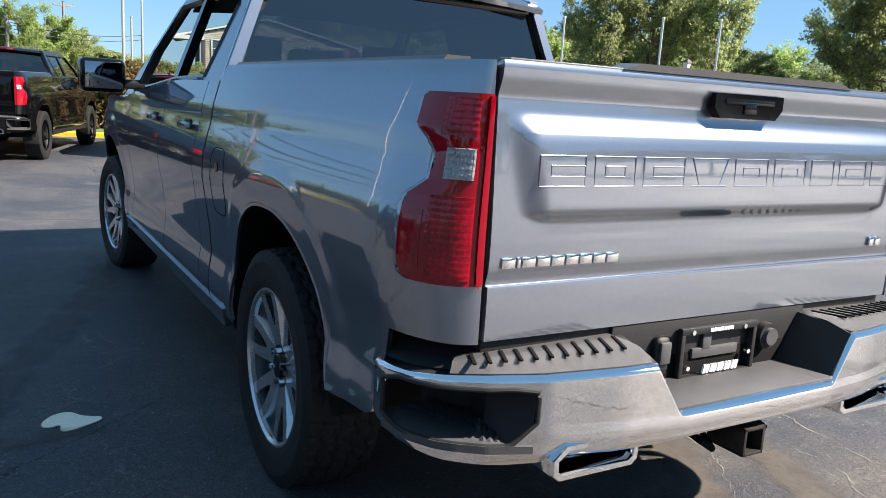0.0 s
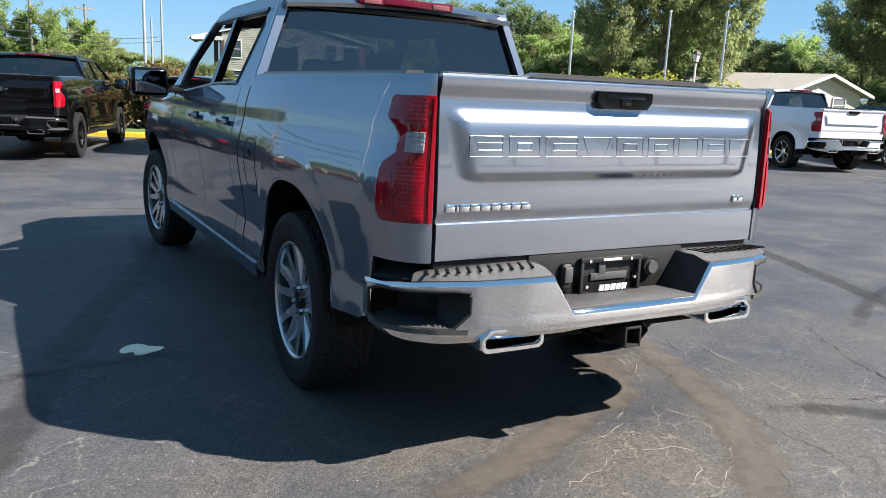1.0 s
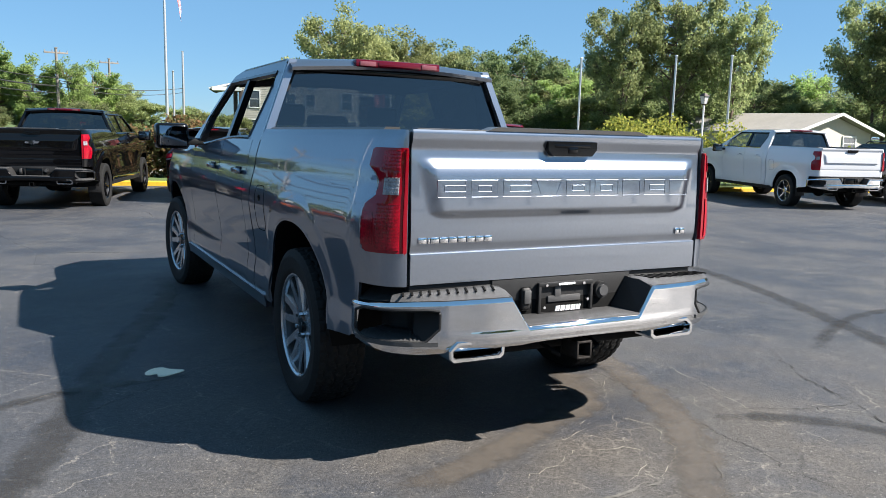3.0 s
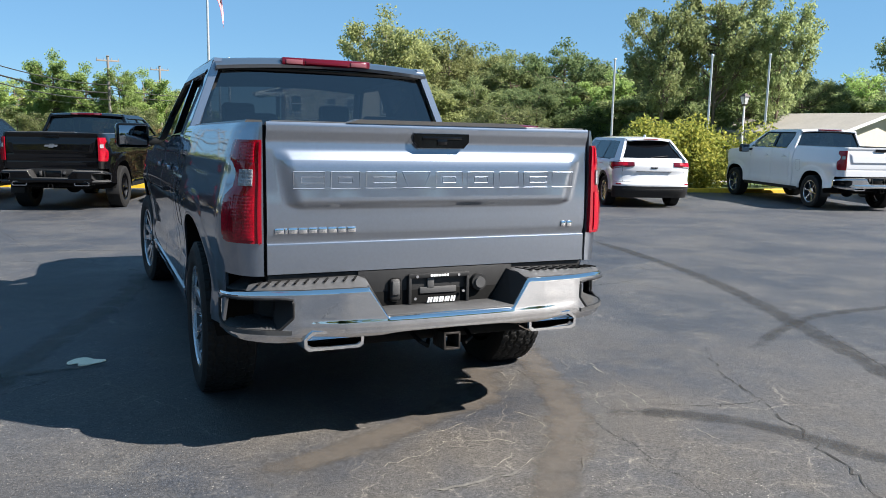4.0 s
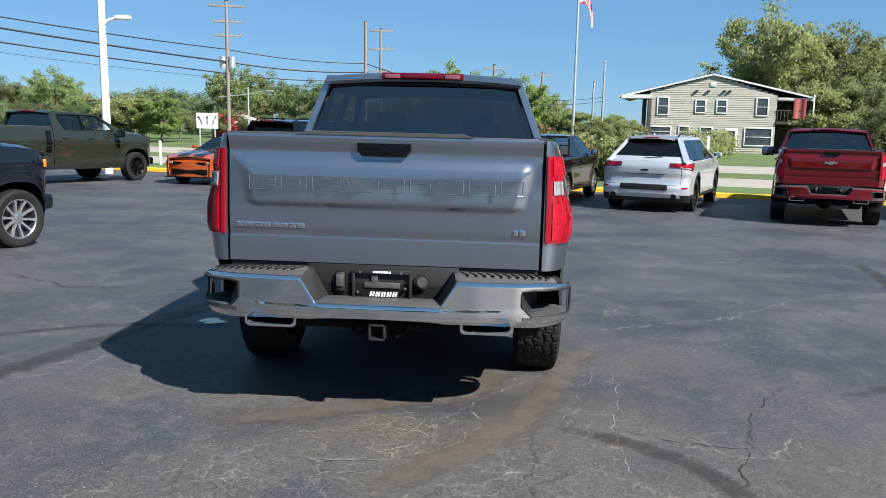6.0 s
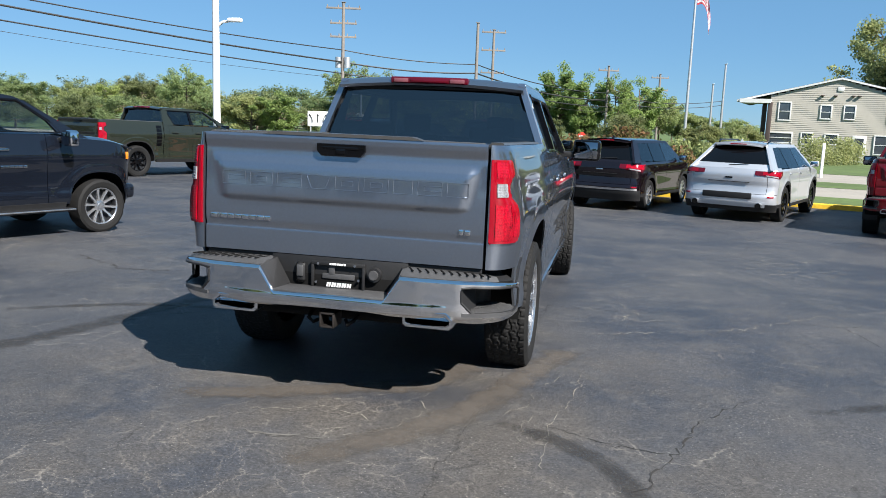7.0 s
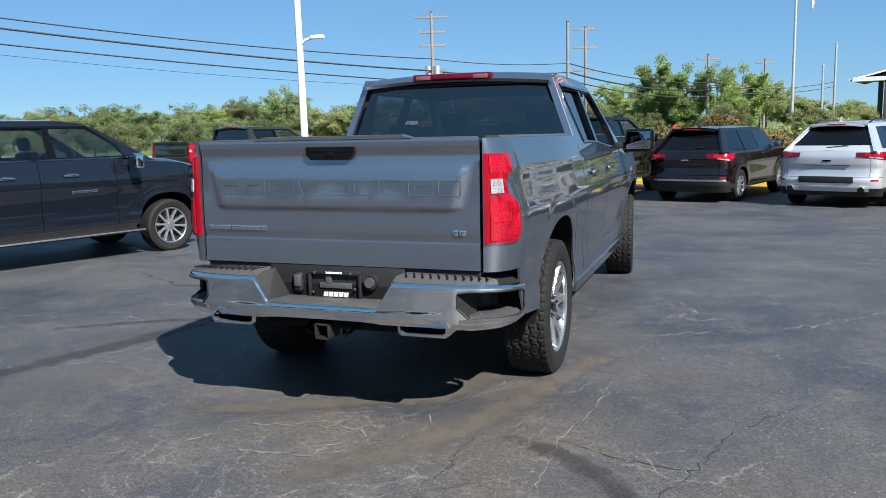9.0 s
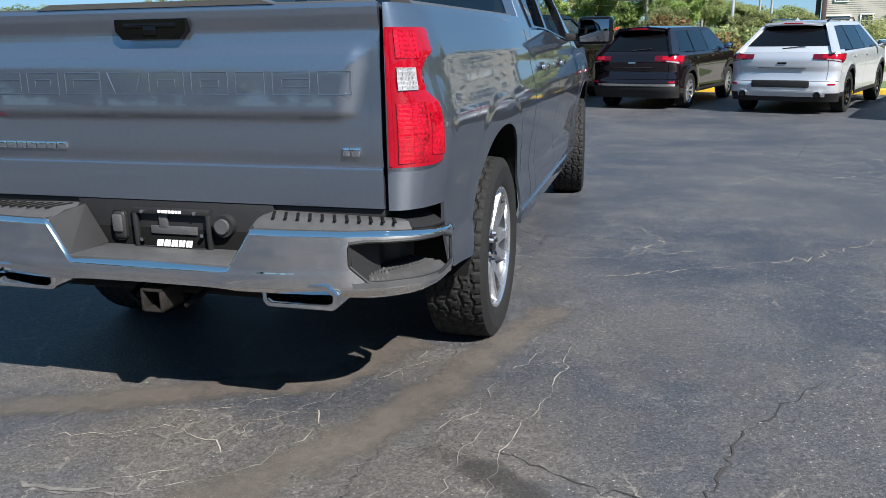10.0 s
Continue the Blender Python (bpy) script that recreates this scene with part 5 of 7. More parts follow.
    halo = math_node("MULTIPLY", math_node("MULTIPLY", cracks(0.9, 0.10), ramp(noise_tex(9.0, 5, 0.7), 0.46, 0.62)), ramp(noise_tex(40, 3, 0.7), 0.42, 0.60))
    col = mix(math_node("MULTIPLY", halo, 0.20), col, (0.26, 0.24, 0.21))
    pale = math_node("MULTIPLY", math_node("MULTIPLY", cracks(2.1, 0.009), area), broken)
    col = mix(math_node("MULTIPLY", pale, 0.50), col, (0.30, 0.27, 0.23))
    web = math_node("MULTIPLY", math_node("MULTIPLY", cracks(3.7, 0.013), ramp(geo.outputs["Value"], 0.7, 1.9, 1.0, 0.0)), ramp(noise_tex(4.1, 4, 0.6), 0.44, 0.53))
    col = mix(math_node("MULTIPLY", web, 0.38), col, (0.27, 0.24, 0.20))
    dark = math_node("MULTIPLY", cracks(0.23, 0.0010), ramp(noise_tex(1.1, 3), 0.42, 0.52))
    col = mix(math_node("MULTIPLY", dark, 0.6), col, (0.010, 0.009, 0.008))
    webbed = ramp(noise_tex(0.33, 3, 0.5), 0.44, 0.56)
    fissure = math_node("MULTIPLY", math_node("MULTIPLY", cracks(3.2, 0.012), webbed), ramp(noise_tex(3.1, 4, 0.6), 0.42, 0.52))
    col = mix(math_node("MULTIPLY", fissure, 0.62), col, (0.011, 0.010, 0.009))
    l.new(col, b.inputs["Base Color"])
    l.new(ramp(patch, 0, 1, 0.54, 0.72), b.inputs["Roughness"])
    h = math_node("SUBTRACT", math_node("ADD", math_node("MULTIPLY", grain, 0.5), grit), math_node("MULTIPLY", dark, 4.0))
    bp = n.new("ShaderNodeBump")
    bp.inputs["Strength"].default_value, bp.inputs["Distance"].default_value = 0.7, 0.008
    l.new(h, bp.inputs["Height"])
    l.new(bp.outputs[0], b.inputs["Normal"])
    return m


ASPHALT = asphalt_material()
CONCRETE = material("pale_concrete", (0.245, 0.225, 0.19), 0.85, grain=0.18, grain_size=9, bump=0.2)
GRASS = material("grass_lawn", (0.062, 0.096, 0.022), 0.9, grain=0.45, grain_size=5, bump=0.5)
KERB_YELLOW = material("yellow_kerb_paint", (0.55, 0.35, 0.016), 0.7, grain=0.3, grain_size=12, bump=0.3)
KERB_GREY = material("worn_kerb_concrete", (0.22, 0.19, 0.15), 0.85, grain=0.3, grain_size=12, bump=0.3)

# one sheet to the horizon
gx = [-900, -300, -120, -60, -40, -34, -28] + spaced(-24, 26, 51) + [30, 36, 44, 55, 70, 140, 320, 900]
gy = [-900, -300, -80, -30, -12] + spaced(-4, 24, 57) + spaced(26, 60, 18) + [75, 120, 300, 900]
tagged(part("ground", grid(lambda x, y: (x, y, ground_z(x, y)), gx, gy), ASPHALT, None, "dark cracked asphalt car park surface", 0), category="ground", kind="structure")


def strip(name, u0, u1, v0, v1, mat, lift, label, step=4.0, thick=0.0, category="ground"):
    """A flat band in the row's frame."""
    bm = grid(lambda u, v: row(u, v, lift), spaced(u0, u1, max(2, int(abs(u1 - u0) / step) + 1)), spaced(v0, v1, max(2, int(abs(v1 - v0) / step) + 1)), None, thick)
    return tagged(part(name, bm, mat, None, label, 0), category=category, kind="structure")


strip("grass_verge", -22, 60, KERB_V + 0.3, KERB_V + 3.2, GRASS, 0.09, "mown green grass verge behind the kerb", category="grass")
strip("pavement", -60, 70, KERB_V + 3.2, KERB_V + 8.0, CONCRETE, 0.07, "pale concrete service drive", category="pavement")
strip("grass_verge", -80, 80, KERB_V + 8.0, KERB_V + 11.5, GRASS, 0.08, "mown green grass verge by the road", category="grass")
strip("road", -120, 90, KERB_V + 11.5, KERB_V + 19.0, CONCRETE, 0.05, "sunlit pale road", category="road")
strip("lawn", -360, 360, KERB_V + 19.0, KERB_V + 420, GRASS, 0.06, "wide green lawn in front of the house", step=30, category="grass")


def kerb(u0, u1, mat, label):
    prof = [(0.0, -0.03), (0.012, 0.105), (0.03, 0.125), (0.14, 0.13), (0.15, 0.10), (0.15, -0.03)]
    a, b = [row(u0, KERB_V + dv, dz) for dv, dz in prof], [row(u1, KERB_V + dv, dz) for dv, dz in prof]
    return tagged(part("kerb", add_prism(bmesh.new(), a, b), mat, None, label), category="kerb", kind="structure")


for a in spaced(-26, 12, 20):
    kerb(a, a + 1.985, KERB_YELLOW, "yellow painted concrete kerb")
for a in spaced(14, 34, 11):
    kerb(a, a + 1.985, KERB_YELLOW if a < 24 else KERB_GREY, "worn yellow painted concrete kerb")


def stain_material(name, color, rough, strength):
    """A worn band that fades into the asphalt towards its ragged edges."""
    m = material(name, color, rough, grain=0.25, grain_size=30, spec=0.4)
    n, l = m.node_tree.nodes, m.node_tree.links
    tc, sep, nz = n.new("ShaderNodeTexCoord"), n.new("ShaderNodeSeparateXYZ"), n.new("ShaderNodeTexNoise")
    nz.inputs["Scale"].default_value, nz.inputs["Detail"].default_value = 7.0, 6
    l.new(tc.outputs["UV"], sep.inputs[0])
    l.new(tc.outputs["Object"], nz.inputs["Vector"])
    add = n.new("ShaderNodeMath")
    add.operation = "MULTIPLY_ADD"
    add.inputs[1].default_value = 1.3
    l.new(nz.outputs["Fac"], add.inputs[0])
    l.new(sep.outputs["X"], add.inputs[2])
    rng = n.new("ShaderNodeMapRange")
    rng.inputs["From Min"].default_value, rng.inputs["From Max"].default_value = 0.75, 1.35
    rng.inputs["To Max"].default_value = strength
    l.new(add.outputs[0], rng.inputs["Value"])
    clear, mx = n.new("ShaderNodeBsdfTransparent"), n.new("ShaderNodeMixShader")
    l.new(rng.outputs[0], mx.inputs[0])
    l.new(clear.outputs[0], mx.inputs[1])
    l.new(n["Principled BSDF"].outputs[0], mx.inputs[2])
    l.new(mx.outputs[0], n["Material Output"].inputs[0])
    return m


TAR_STAIN = stain_material("dark_tar_band", (0.034, 0.031, 0.028), 0.55, 0.50)


def tar_line(points, width, label="dark tar seam on the asphalt", mat=TAR_STAIN, seed=1):
    rnd = random.Random(seed)
    pts = [Vector((x, y, 0)) for x, y in points]
    fine = []
    for i in range(len(pts) - 1):
        p0, p1, p2, p3 = pts[max(i - 1, 0)], pts[i], pts[i + 1], pts[min(i + 2, len(pts) - 1)]
        for k in range(8):
            t = k / 8
            fine.append(0.5 * (2 * p1 + (p2 - p0) * t + (2 * p0 - 5 * p1 + 4 * p2 - p3) * t * t + (3 * p1 - p0 - 3 * p2 + p3) * t ** 3))
    fine.append(pts[-1])
    bm = bmesh.new()
    uv = bm.loops.layers.uv.new("UVMap")
    rows, weight = [], {}
    for i, p in enumerate(fine):
        d = (fine[min(i + 1, len(fine) - 1)] - fine[max(i - 1, 0)]).normalized()
        side = Vector((-d.y, d.x, 0))
        w = width * rnd.uniform(0.85, 1.15)
        z = ground_z(p.x, p.y) + 0.004
        ends = min(1.0, i / 4, (len(fine) - 1 - i) / 4)
        rows.append([bm.verts.new(p + side * w * f + Vector((0, 0, z))) for f in (1, 0.5, 0, -0.5, -1)])
        for v, g in zip(rows[-1], (0, 0.55, 0.75, 0.55, 0)):
            weight[v] = g * ends
    for a, b in zip(rows, rows[1:]):
        for k in range(4):
            f = bm.faces.new((a[k], a[k + 1], b[k + 1], b[k]))
            for lp in f.loops:
                lp[uv].uv = (weight[lp.vert], 0)
    return tagged(part("tar_seam", bm, mat, None, label), category="tar seam", kind="structure")


# Warm pale colour standing for a spot of sunlight on shaded asphalt.
SUNLIT_PATCH = material("sunlit_asphalt_patch", (0.86, 0.75, 0.57), 0.8, grain=0.12, grain_size=60, bump=0.3)


def sun_patch(outline, label):
    """A flat pale patch with softened corners, its sunlight put into the colour."""
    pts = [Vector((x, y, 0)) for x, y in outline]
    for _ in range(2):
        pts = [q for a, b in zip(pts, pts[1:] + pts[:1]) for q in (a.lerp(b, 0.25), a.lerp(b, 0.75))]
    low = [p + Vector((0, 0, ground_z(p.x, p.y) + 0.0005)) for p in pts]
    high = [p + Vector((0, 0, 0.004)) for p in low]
    return tagged(part("sun_patch", add_prism(bmesh.new(), low, high), SUNLIT_PATCH, None, label), category="paint splash", kind="structure")


sun_patch([(-1.71, 1.80), (-1.66, 1.885), (-1.59, 1.90), (-1.555, 1.83), (-1.45, 1.785), (-1.595, 1.695), (-1.645, 1.70), (-1.63, 1.775), (-1.69, 1.75)], "small pale patch of sunlight put into colour on the asphalt")
SMOOTH = stain_material("worn_smooth_asphalt", (0.086, 0.074, 0.062), 0.70, 0.70)
tar_line([(0.05, -0.98), (0.39, -0.54), (0.53, -0.39), (0.77, 0.03), (0.92, 0.45), (1.13, 1.18), (1.25, 1.50)], 0.15, "smooth brownish worn band on the asphalt", SMOOTH, 12)
tar_line([(-0.95, -0.22), (-0.36, -0.04), (0.06, 0.19), (0.42, 0.34), (0.58, 0.69), (0.68, 0.83)], 0.13, "smooth brownish worn band on the asphalt", SMOOTH, 13)
tar_line([(0.92, -0.07), (1.48, -0.41), (1.79, -1.03), (1.95, -1.6), (2.3, -2.3)], 0.085, seed=2)
tar_line([(-1.15, 5.2), (-1.27, 4.09), (-1.78, 2.49), (-2.11, 1.34), (-2.30, 0.62), (-2.7, -0.3), (-3.4, -1.3)], 0.13, seed=3)
tar_line([(5.2, 6.4), (4.94, 5.07), (4.39, 3.0), (3.6, 1.1), (2.9, -0.4), (2.5, -1.6)], 0.12, seed=4)
tar_line([(2.6, 0.6), (4.2, 1.3), (6.5, 1.1), (9.0, 0.2)], 0.07, seed=5)
tar_line([(-3.2, 1.0), (-2.3, 1.55), (-1.4, 1.7)], 0.07, seed=6)


def crack(points, width, mat, label, seed, wander=0.05):
    """A jagged open crack in the asphalt."""
    rnd = random.Random(seed)
    jag = []
    for a, b in zip(points, points[1:]):
        k = max(3, int(math.dist(a, b) / 0.04))
        for i in range(k):
            s = i / k
            jag.append((a[0] + (b[0] - a[0]) * s + rnd.gauss(0, wander * 0.5), a[1] + (b[1] - a[1]) * s + rnd.gauss(0, wander * 0.5)))
    jag.append(points[-1])
    bm = bmesh.new()
    rows = []
    for i, (x, y) in enumerate(jag):
        (x0, y0), (x1, y1) = jag[max(i - 1, 0)], jag[min(i + 1, len(jag) - 1)]
        k = math.hypot(x1 - x0, y1 - y0) or 1.0
        nx, ny = -(y1 - y0) / k, (x1 - x0) / k
        w = width * (0.08 + 0.92 * rnd.random() ** 1.8) * (0.3 if i in (0, len(jag) - 1) else 1)
        z = ground_z(x, y) + 0.003
        rows.append([bm.verts.new((x + nx * w, y + ny * w, z)), bm.verts.new((x - nx * w, y - ny * w, z))])
    for a, b in zip(rows, rows[1:]):
        bm.faces.new((a[0], a[1], b[1], b[0]))
    return tagged(part("crack", bm, mat, None, label, 0), category="crack", kind="structure")


CRACK_DARK = material("open_crack", (0.022, 0.020, 0.018), 0.9, grain=0.3, grain_size=40)
CRACK_PALE = material("sandy_crack_fill", (0.23, 0.21, 0.178), 0.9, grain=0.3, grain_size=60)
crack([(2.35, 0.75), (2.06, 0.30), (1.98, 0.14), (1.86, -0.25), (1.70, -0.70), (1.45, -1.30), (1.40, -1.9)], 0.008, CRACK_DARK, "dark open crack in the asphalt", 1, 0.03)
crack([(1.86, -0.25), (1.50, -0.20), (1.20, -0.05)], 0.004, CRACK_DARK, "thin dark branch crack in the asphalt", 2, 0.025)
crack([(-4.3, 3.4), (-3.4, 2.9), (-2.9, 2.95)], 0.02, CRACK_DARK, "dark open crack in the asphalt", 3)
for k, way in enumerate((
        [(0.01, -0.52), (0.19, -0.43), (0.26, -0.27), (0.30, -0.06), (0.43, 0.09), (0.55, 0.30), (0.69, 0.50), (0.74, 0.78)],
        [(0.15, -0.56), (0.25, -0.52), (0.44, -0.35), (0.50, -0.18), (0.56, -0.06), (0.48, 0.09)],
        [(1.24, -0.61), (1.23, -0.07), (1.27, 0.15), (1.30, 0.31), (1.34, 0.59), (1.35, 0.91)],
        [(-0.40, -0.33), (-0.15, -0.25), (-0.02, -0.15), (0.20, -0.21), (0.29, -0.29)],
        [(-0.19, -0.05), (-0.06, -0.06), (0.14, 0.01), (0.25, 0.12), (0.37, 0.17)])):
    crack(way, 0.0030, CRACK_PALE, "pale sandy crack in the asphalt", 300 + k, 0.018)
for k, way in enumerate((
        [(0.73, 0.38), (0.69, 0.50), (0.84, 0.69)], [(1.14, 0.59), (1.23, 0.83), (1.18, 0.99)], [(0.96, 0.02), (1.08, 0.18), (1.10, 0.47)],
        [(0.67, -0.46), (0.72, -0.30), (0.85, -0.20)], [(1.10, -0.36), (1.10, -0.10), (1.13, 0.07)], [(0.55, -0.42), (0.64, -0.21), (0.80, 0.06)],
        [(0.10, 0.15), (0.22, 0.22), (0.39, 0.31)], [(0.87, 0.26), (0.96, 0.56), (1.17, 1.09)])):
    crack(way, 0.0020, CRACK_PALE, "pale sandy hairline crack in the asphalt", 320 + k, 0.018)
crack([(1.55, 3.3), (1.75, 2.95), (1.55, 2.6), (1.95, 2.75)], 0.008, CRACK_PALE, "pale sandy crack in the asphalt", 8)
crack([(1.3, 2.0), (1.9, 2.3), (2.6, 2.7), (3.4, 3.6)], 0.006, CRACK_PALE, "pale sandy crack in the asphalt", 9)

PALE_WORN = material("pale_scuffed_asphalt", (0.10, 0.094, 0.084), 0.85, grain=0.45, grain_size=24, bump=0.3)
for k, way in enumerate(([(-0.26, -0.61), (-0.10, -0.60), (0.06, -0.585), (0.24, -0.54)], [(-0.18, -0.63), (0.0, -0.615), (0.15, -0.575)], [(0.42, -0.66), (0.59, -0.39), (0.70, -0.20)], [(0.47, -0.60), (0.62, -0.36)])):
    crack(way, 0.011, PALE_WORN, "pale scuffed streak on the asphalt", 460 + k, 0.022)
rnd_s = random.Random(77)
for i in range(26):
    x, y = (rnd_s.uniform(2.9, 4.0), rnd_s.uniform(6.2, 7.8)) if i < 12 else (rnd_s.uniform(3.2, 5.4), rnd_s.uniform(5.4, 7.0))
    a = rnd_s.gauss(0.2, 0.5)
    ln = rnd_s.uniform(0.08, 0.30)
    crack([(x, y), (x + ln * 0.5 * math.cos(a), y + ln * 0.5 * math.sin(a)), (x + ln * math.cos(a + 0.3), y + ln * math.sin(a + 0.3))], 0.010, CRACK_PALE, "pale chipped scratch on the asphalt", 500 + i, 0.02)

# ---------------------------------------------------------------- the vehicles
main = thing("pickup_truck", pose(0, 0, 0.004, -0.9, 0.35, 0.5), "grey metallic crew-cab pickup truck with chrome step bumper, parked on asphalt", "pickup truck")
pickup(main, PAINT_GREY, R=0.425, rim=0.280, steer=-6.0)


def parked_at(name, x, y, turn, label, category, size=1.0):
    """Placed by the middle of its rear end; turn is its heading against the row's."""
    h = radians(ROW + turn)
    z0, z1 = ground_z(x + size * math.sin(h), y + size * math.cos(h)), ground_z(x + 4.6 * size * math.sin(h), y + 4.6 * size * math.cos(h))
    dip = math.degrees(math.atan2(z1 - z0, 3.6 * size))
    m = pose(x, y, z0 - (z1 - z0) / 3.6, 0, 0, -ROW - turn) @ pose(0, 0, 0, dip, 0, 0)
    return thing(name, m @ Matrix.Diagonal((size, size, size, 1)), label, category, "parked vehicles")


t = parked_at("pickup_truck", -2.32, 13.45, -1, "black crew-cab pickup truck with black bumper, parked at the kerb", "pickup truck", 1.02)
pickup(t, PAINT_BLACK, False, "black", GLOSS_BLACK, 6, R=0.425)
t = parked_at("pickup_truck", 6.80, 11.48, 0.5, "dark red crew-cab pickup truck parked at the kerb", "pickup truck", 0.993)
pickup(t, PAINT_RED, False, "black", PAINT_RED, 6, R=0.41)
t = parked_at("pickup_truck", 15.44, 9.71, -2.2, "white pickup truck with chrome bumper parked at the kerb", "pickup truck", 1.027)
pickup(t, PAINT_WHITE, False, "bright", CHROME, 6, gate_marks=False)
t = parked_at("pickup_truck", -7.455, 1.160, 0, "dark blue-grey crew-cab pickup with bright wheels and side step", "pickup truck", 0.915)
sh = pickup(t, PAINT_NAVY, False, "bright", PAINT_NAVY, 10, gate_marks=False, R=0.39, mirror=CHROME, side_glass=GLASS_CLEAR, L=5.50)
for i in range(6):
    both("badge_bar", lambda: box((sh.x(3.55, 0.97) + 0.003, 3.40 + 0.062 * i, 0.97), (0.008, 0.050, 0.035), 0.003), CHROME, t, "small chrome badge mark")
CAB = {"roof", "cant_rail", "rear_pillar", "door_pillar", "front_pillar", "belt_moulding", "rear_side_window", "front_side_window", "rear_window", "window_post", "window_header", "roof_lip", "high_brake_lamp", "lamp_centre", "cargo_lamp", "windshield", "headliner", "pillar_trim",
       "window_frame", "front_seat", "headrest", "rear_seat", "dashboard", "door_mirror", "mirror_glass", "mirror_arm", "steering_wheel", "rear_handle", "front_handle", "handle_cup", "cab_back_panel", "cowl"}
for ob in t.children_recursive:
    if ob.name.split(".")[0] in CAB:
        for v in ob.data.vertices:
            v.co.y += 0.22
            v.co.z += 0.10 * max(0.0, v.co.z - 1.41)
both("side_step", lambda: box((1.03, 3.0, 0.37), (0.17, 2.7, 0.045), 0.018, seg=3), ALLOY_DARK, t, "dark flat running board")
both("step_edge", lambda: box((1.118, 3.0, 0.378), (0.016, 2.66, 0.022), 0.006), ALLOY, t, "bright edge of the running board")
both("step_bracket", lambda: box((0.95, 2.2, 0.42), (0.10, 0.08, 0.08), 0.01), DARK, t)
both("side_marker", lambda: box((sh.x(5.36, 1.10), 5.36, 1.10), (0.03, 0.05, 0.11), 0.008), AMBER, t, "small amber side marker")
t = parked_at("pickup_truck", -12.62, 14.24, -0.6, "olive green lifted off-road pickup truck with black wheels", "pickup truck", 1.017)
sh = pickup(t, PAINT_OLIVE, False, "black", GLOSS_BLACK, 8, gate_marks=False, R=0.42, trim=BLACK_PLASTIC)
for i in range(6):
    both("decal", lambda: grid(lambda y, z: (sh.x(y, z) + 0.003, y, z), spaced(1.70, 1.87, 4), spaced(0.82 + 0.095 * i, 0.90 + 0.095 * i, 4), None, 0.002), GLOSS_BLACK, t, "black block of a vertical decal")
t = parked_at("suv", -5.236, 15.00, 1.5, "large black sport utility vehicle with tall tail lamps", "car", 0.978)
suv(t, PAINT_BLACK, 5.18, 2.04, 1.89, 2.95, 1.12, R=0.40, rim=0.27, belt=1.27, tall_lamp=True, glass_from=0.12, roof_from=0.42, rails=GLOSS_BLACK, lean=0.40)
t = parked_at("suv", 0.966, 14.26, 1.7, "dark plum compact sport utility vehicle parked at the kerb", "car", 0.994)
suv(t, PAINT_PLUM, 4.65, 1.84, 1.66, 2.725, 0.98, belt=1.12, roof_from=0.66, dark_to=0.50, glass_in=0.03, lamp_z=(0.90, 1.085), bright_lamp=True)
t = parked_at("suv", 3.673, 13.45, 4.5, "silver mid-size sport utility vehicle with twin exhaust tips", "car", 0.992)
suv(t, PAINT_SILVER, 4.86, 1.95, 1.70, 2.86, 1.02, R=0.385, rim=0.265, wheel="black", belt=1.14, exhaust=True, low_bumper=PAINT_SILVER, rails=GLOSS_BLACK, roof_from=0.82, lean=0.58, lamp_in=0.55, lamp_z=(0.945, 1.105), centre_panel=True, glass_up=0.10, dark_to=0.41, glass_in=0.02)
t = parked_at("suv", 10.39, 11.58, 0, "white compact sport utility vehicle parked at the kerb", "car", 1.008)
suv(t, PAINT_WHITE, 4.65, 1.84, 1.66, 2.725, 0.98, belt=1.12, roof_from=0.66, low_bumper=BLACK_PLASTIC, dark_to=0.52, glass_in=0.03, lamp_z=(0.90, 1.075), bright_lamp=True)
t = parked_at("suv", 18.9, 9.3, 0, "dark navy sport utility vehicle parked beside a white pickup", "car")
suv(t, PAINT_NAVY, 4.65, 1.84, 1.66, 2.725, 0.98, belt=1.08, roof_from=0.66, rails=GLOSS_BLACK)
t = parked_at("sports_coupe", -7.317, 22.23, 172.2, "orange sports coupe with black hood stripes", "car")
coupe(t, PAINT_ORANGE)

# ---------------------------------------------------------------- house
SIDING = material("beige_vinyl_siding", (0.385, 0.36, 0.31), 0.7, grain=0.08, grain_size=3)
SIDING_PALE = material("pale_siding", (0.45, 0.415, 0.35), 0.7, grain=0.08, grain_size=3)
TRIM_WHITE = material("white_trim", (0.58, 0.58, 0.57), 0.6, grain=0.06, grain_size=5)
ROOF_GREY = material("grey_shingle", (0.13, 0.125, 0.12), 0.9, grain=0.25, grain_size=8, bump=0.4)
WINDOW_DARK = material("window_pane", (0.05, 0.06, 0.07), 0.05, coat=1.0, grain=0.3, grain_size=2)
POST_BROWN = material("dark_brown_post", (0.05, 0.035, 0.03), 0.7, grain=0.2, grain_size=6)
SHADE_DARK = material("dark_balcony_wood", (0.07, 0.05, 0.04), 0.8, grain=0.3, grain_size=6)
CLOTH_RED = material("faded_red_cloth", (0.30, 0.07, 0.07), 0.85, grain=0.25, grain_size=4)


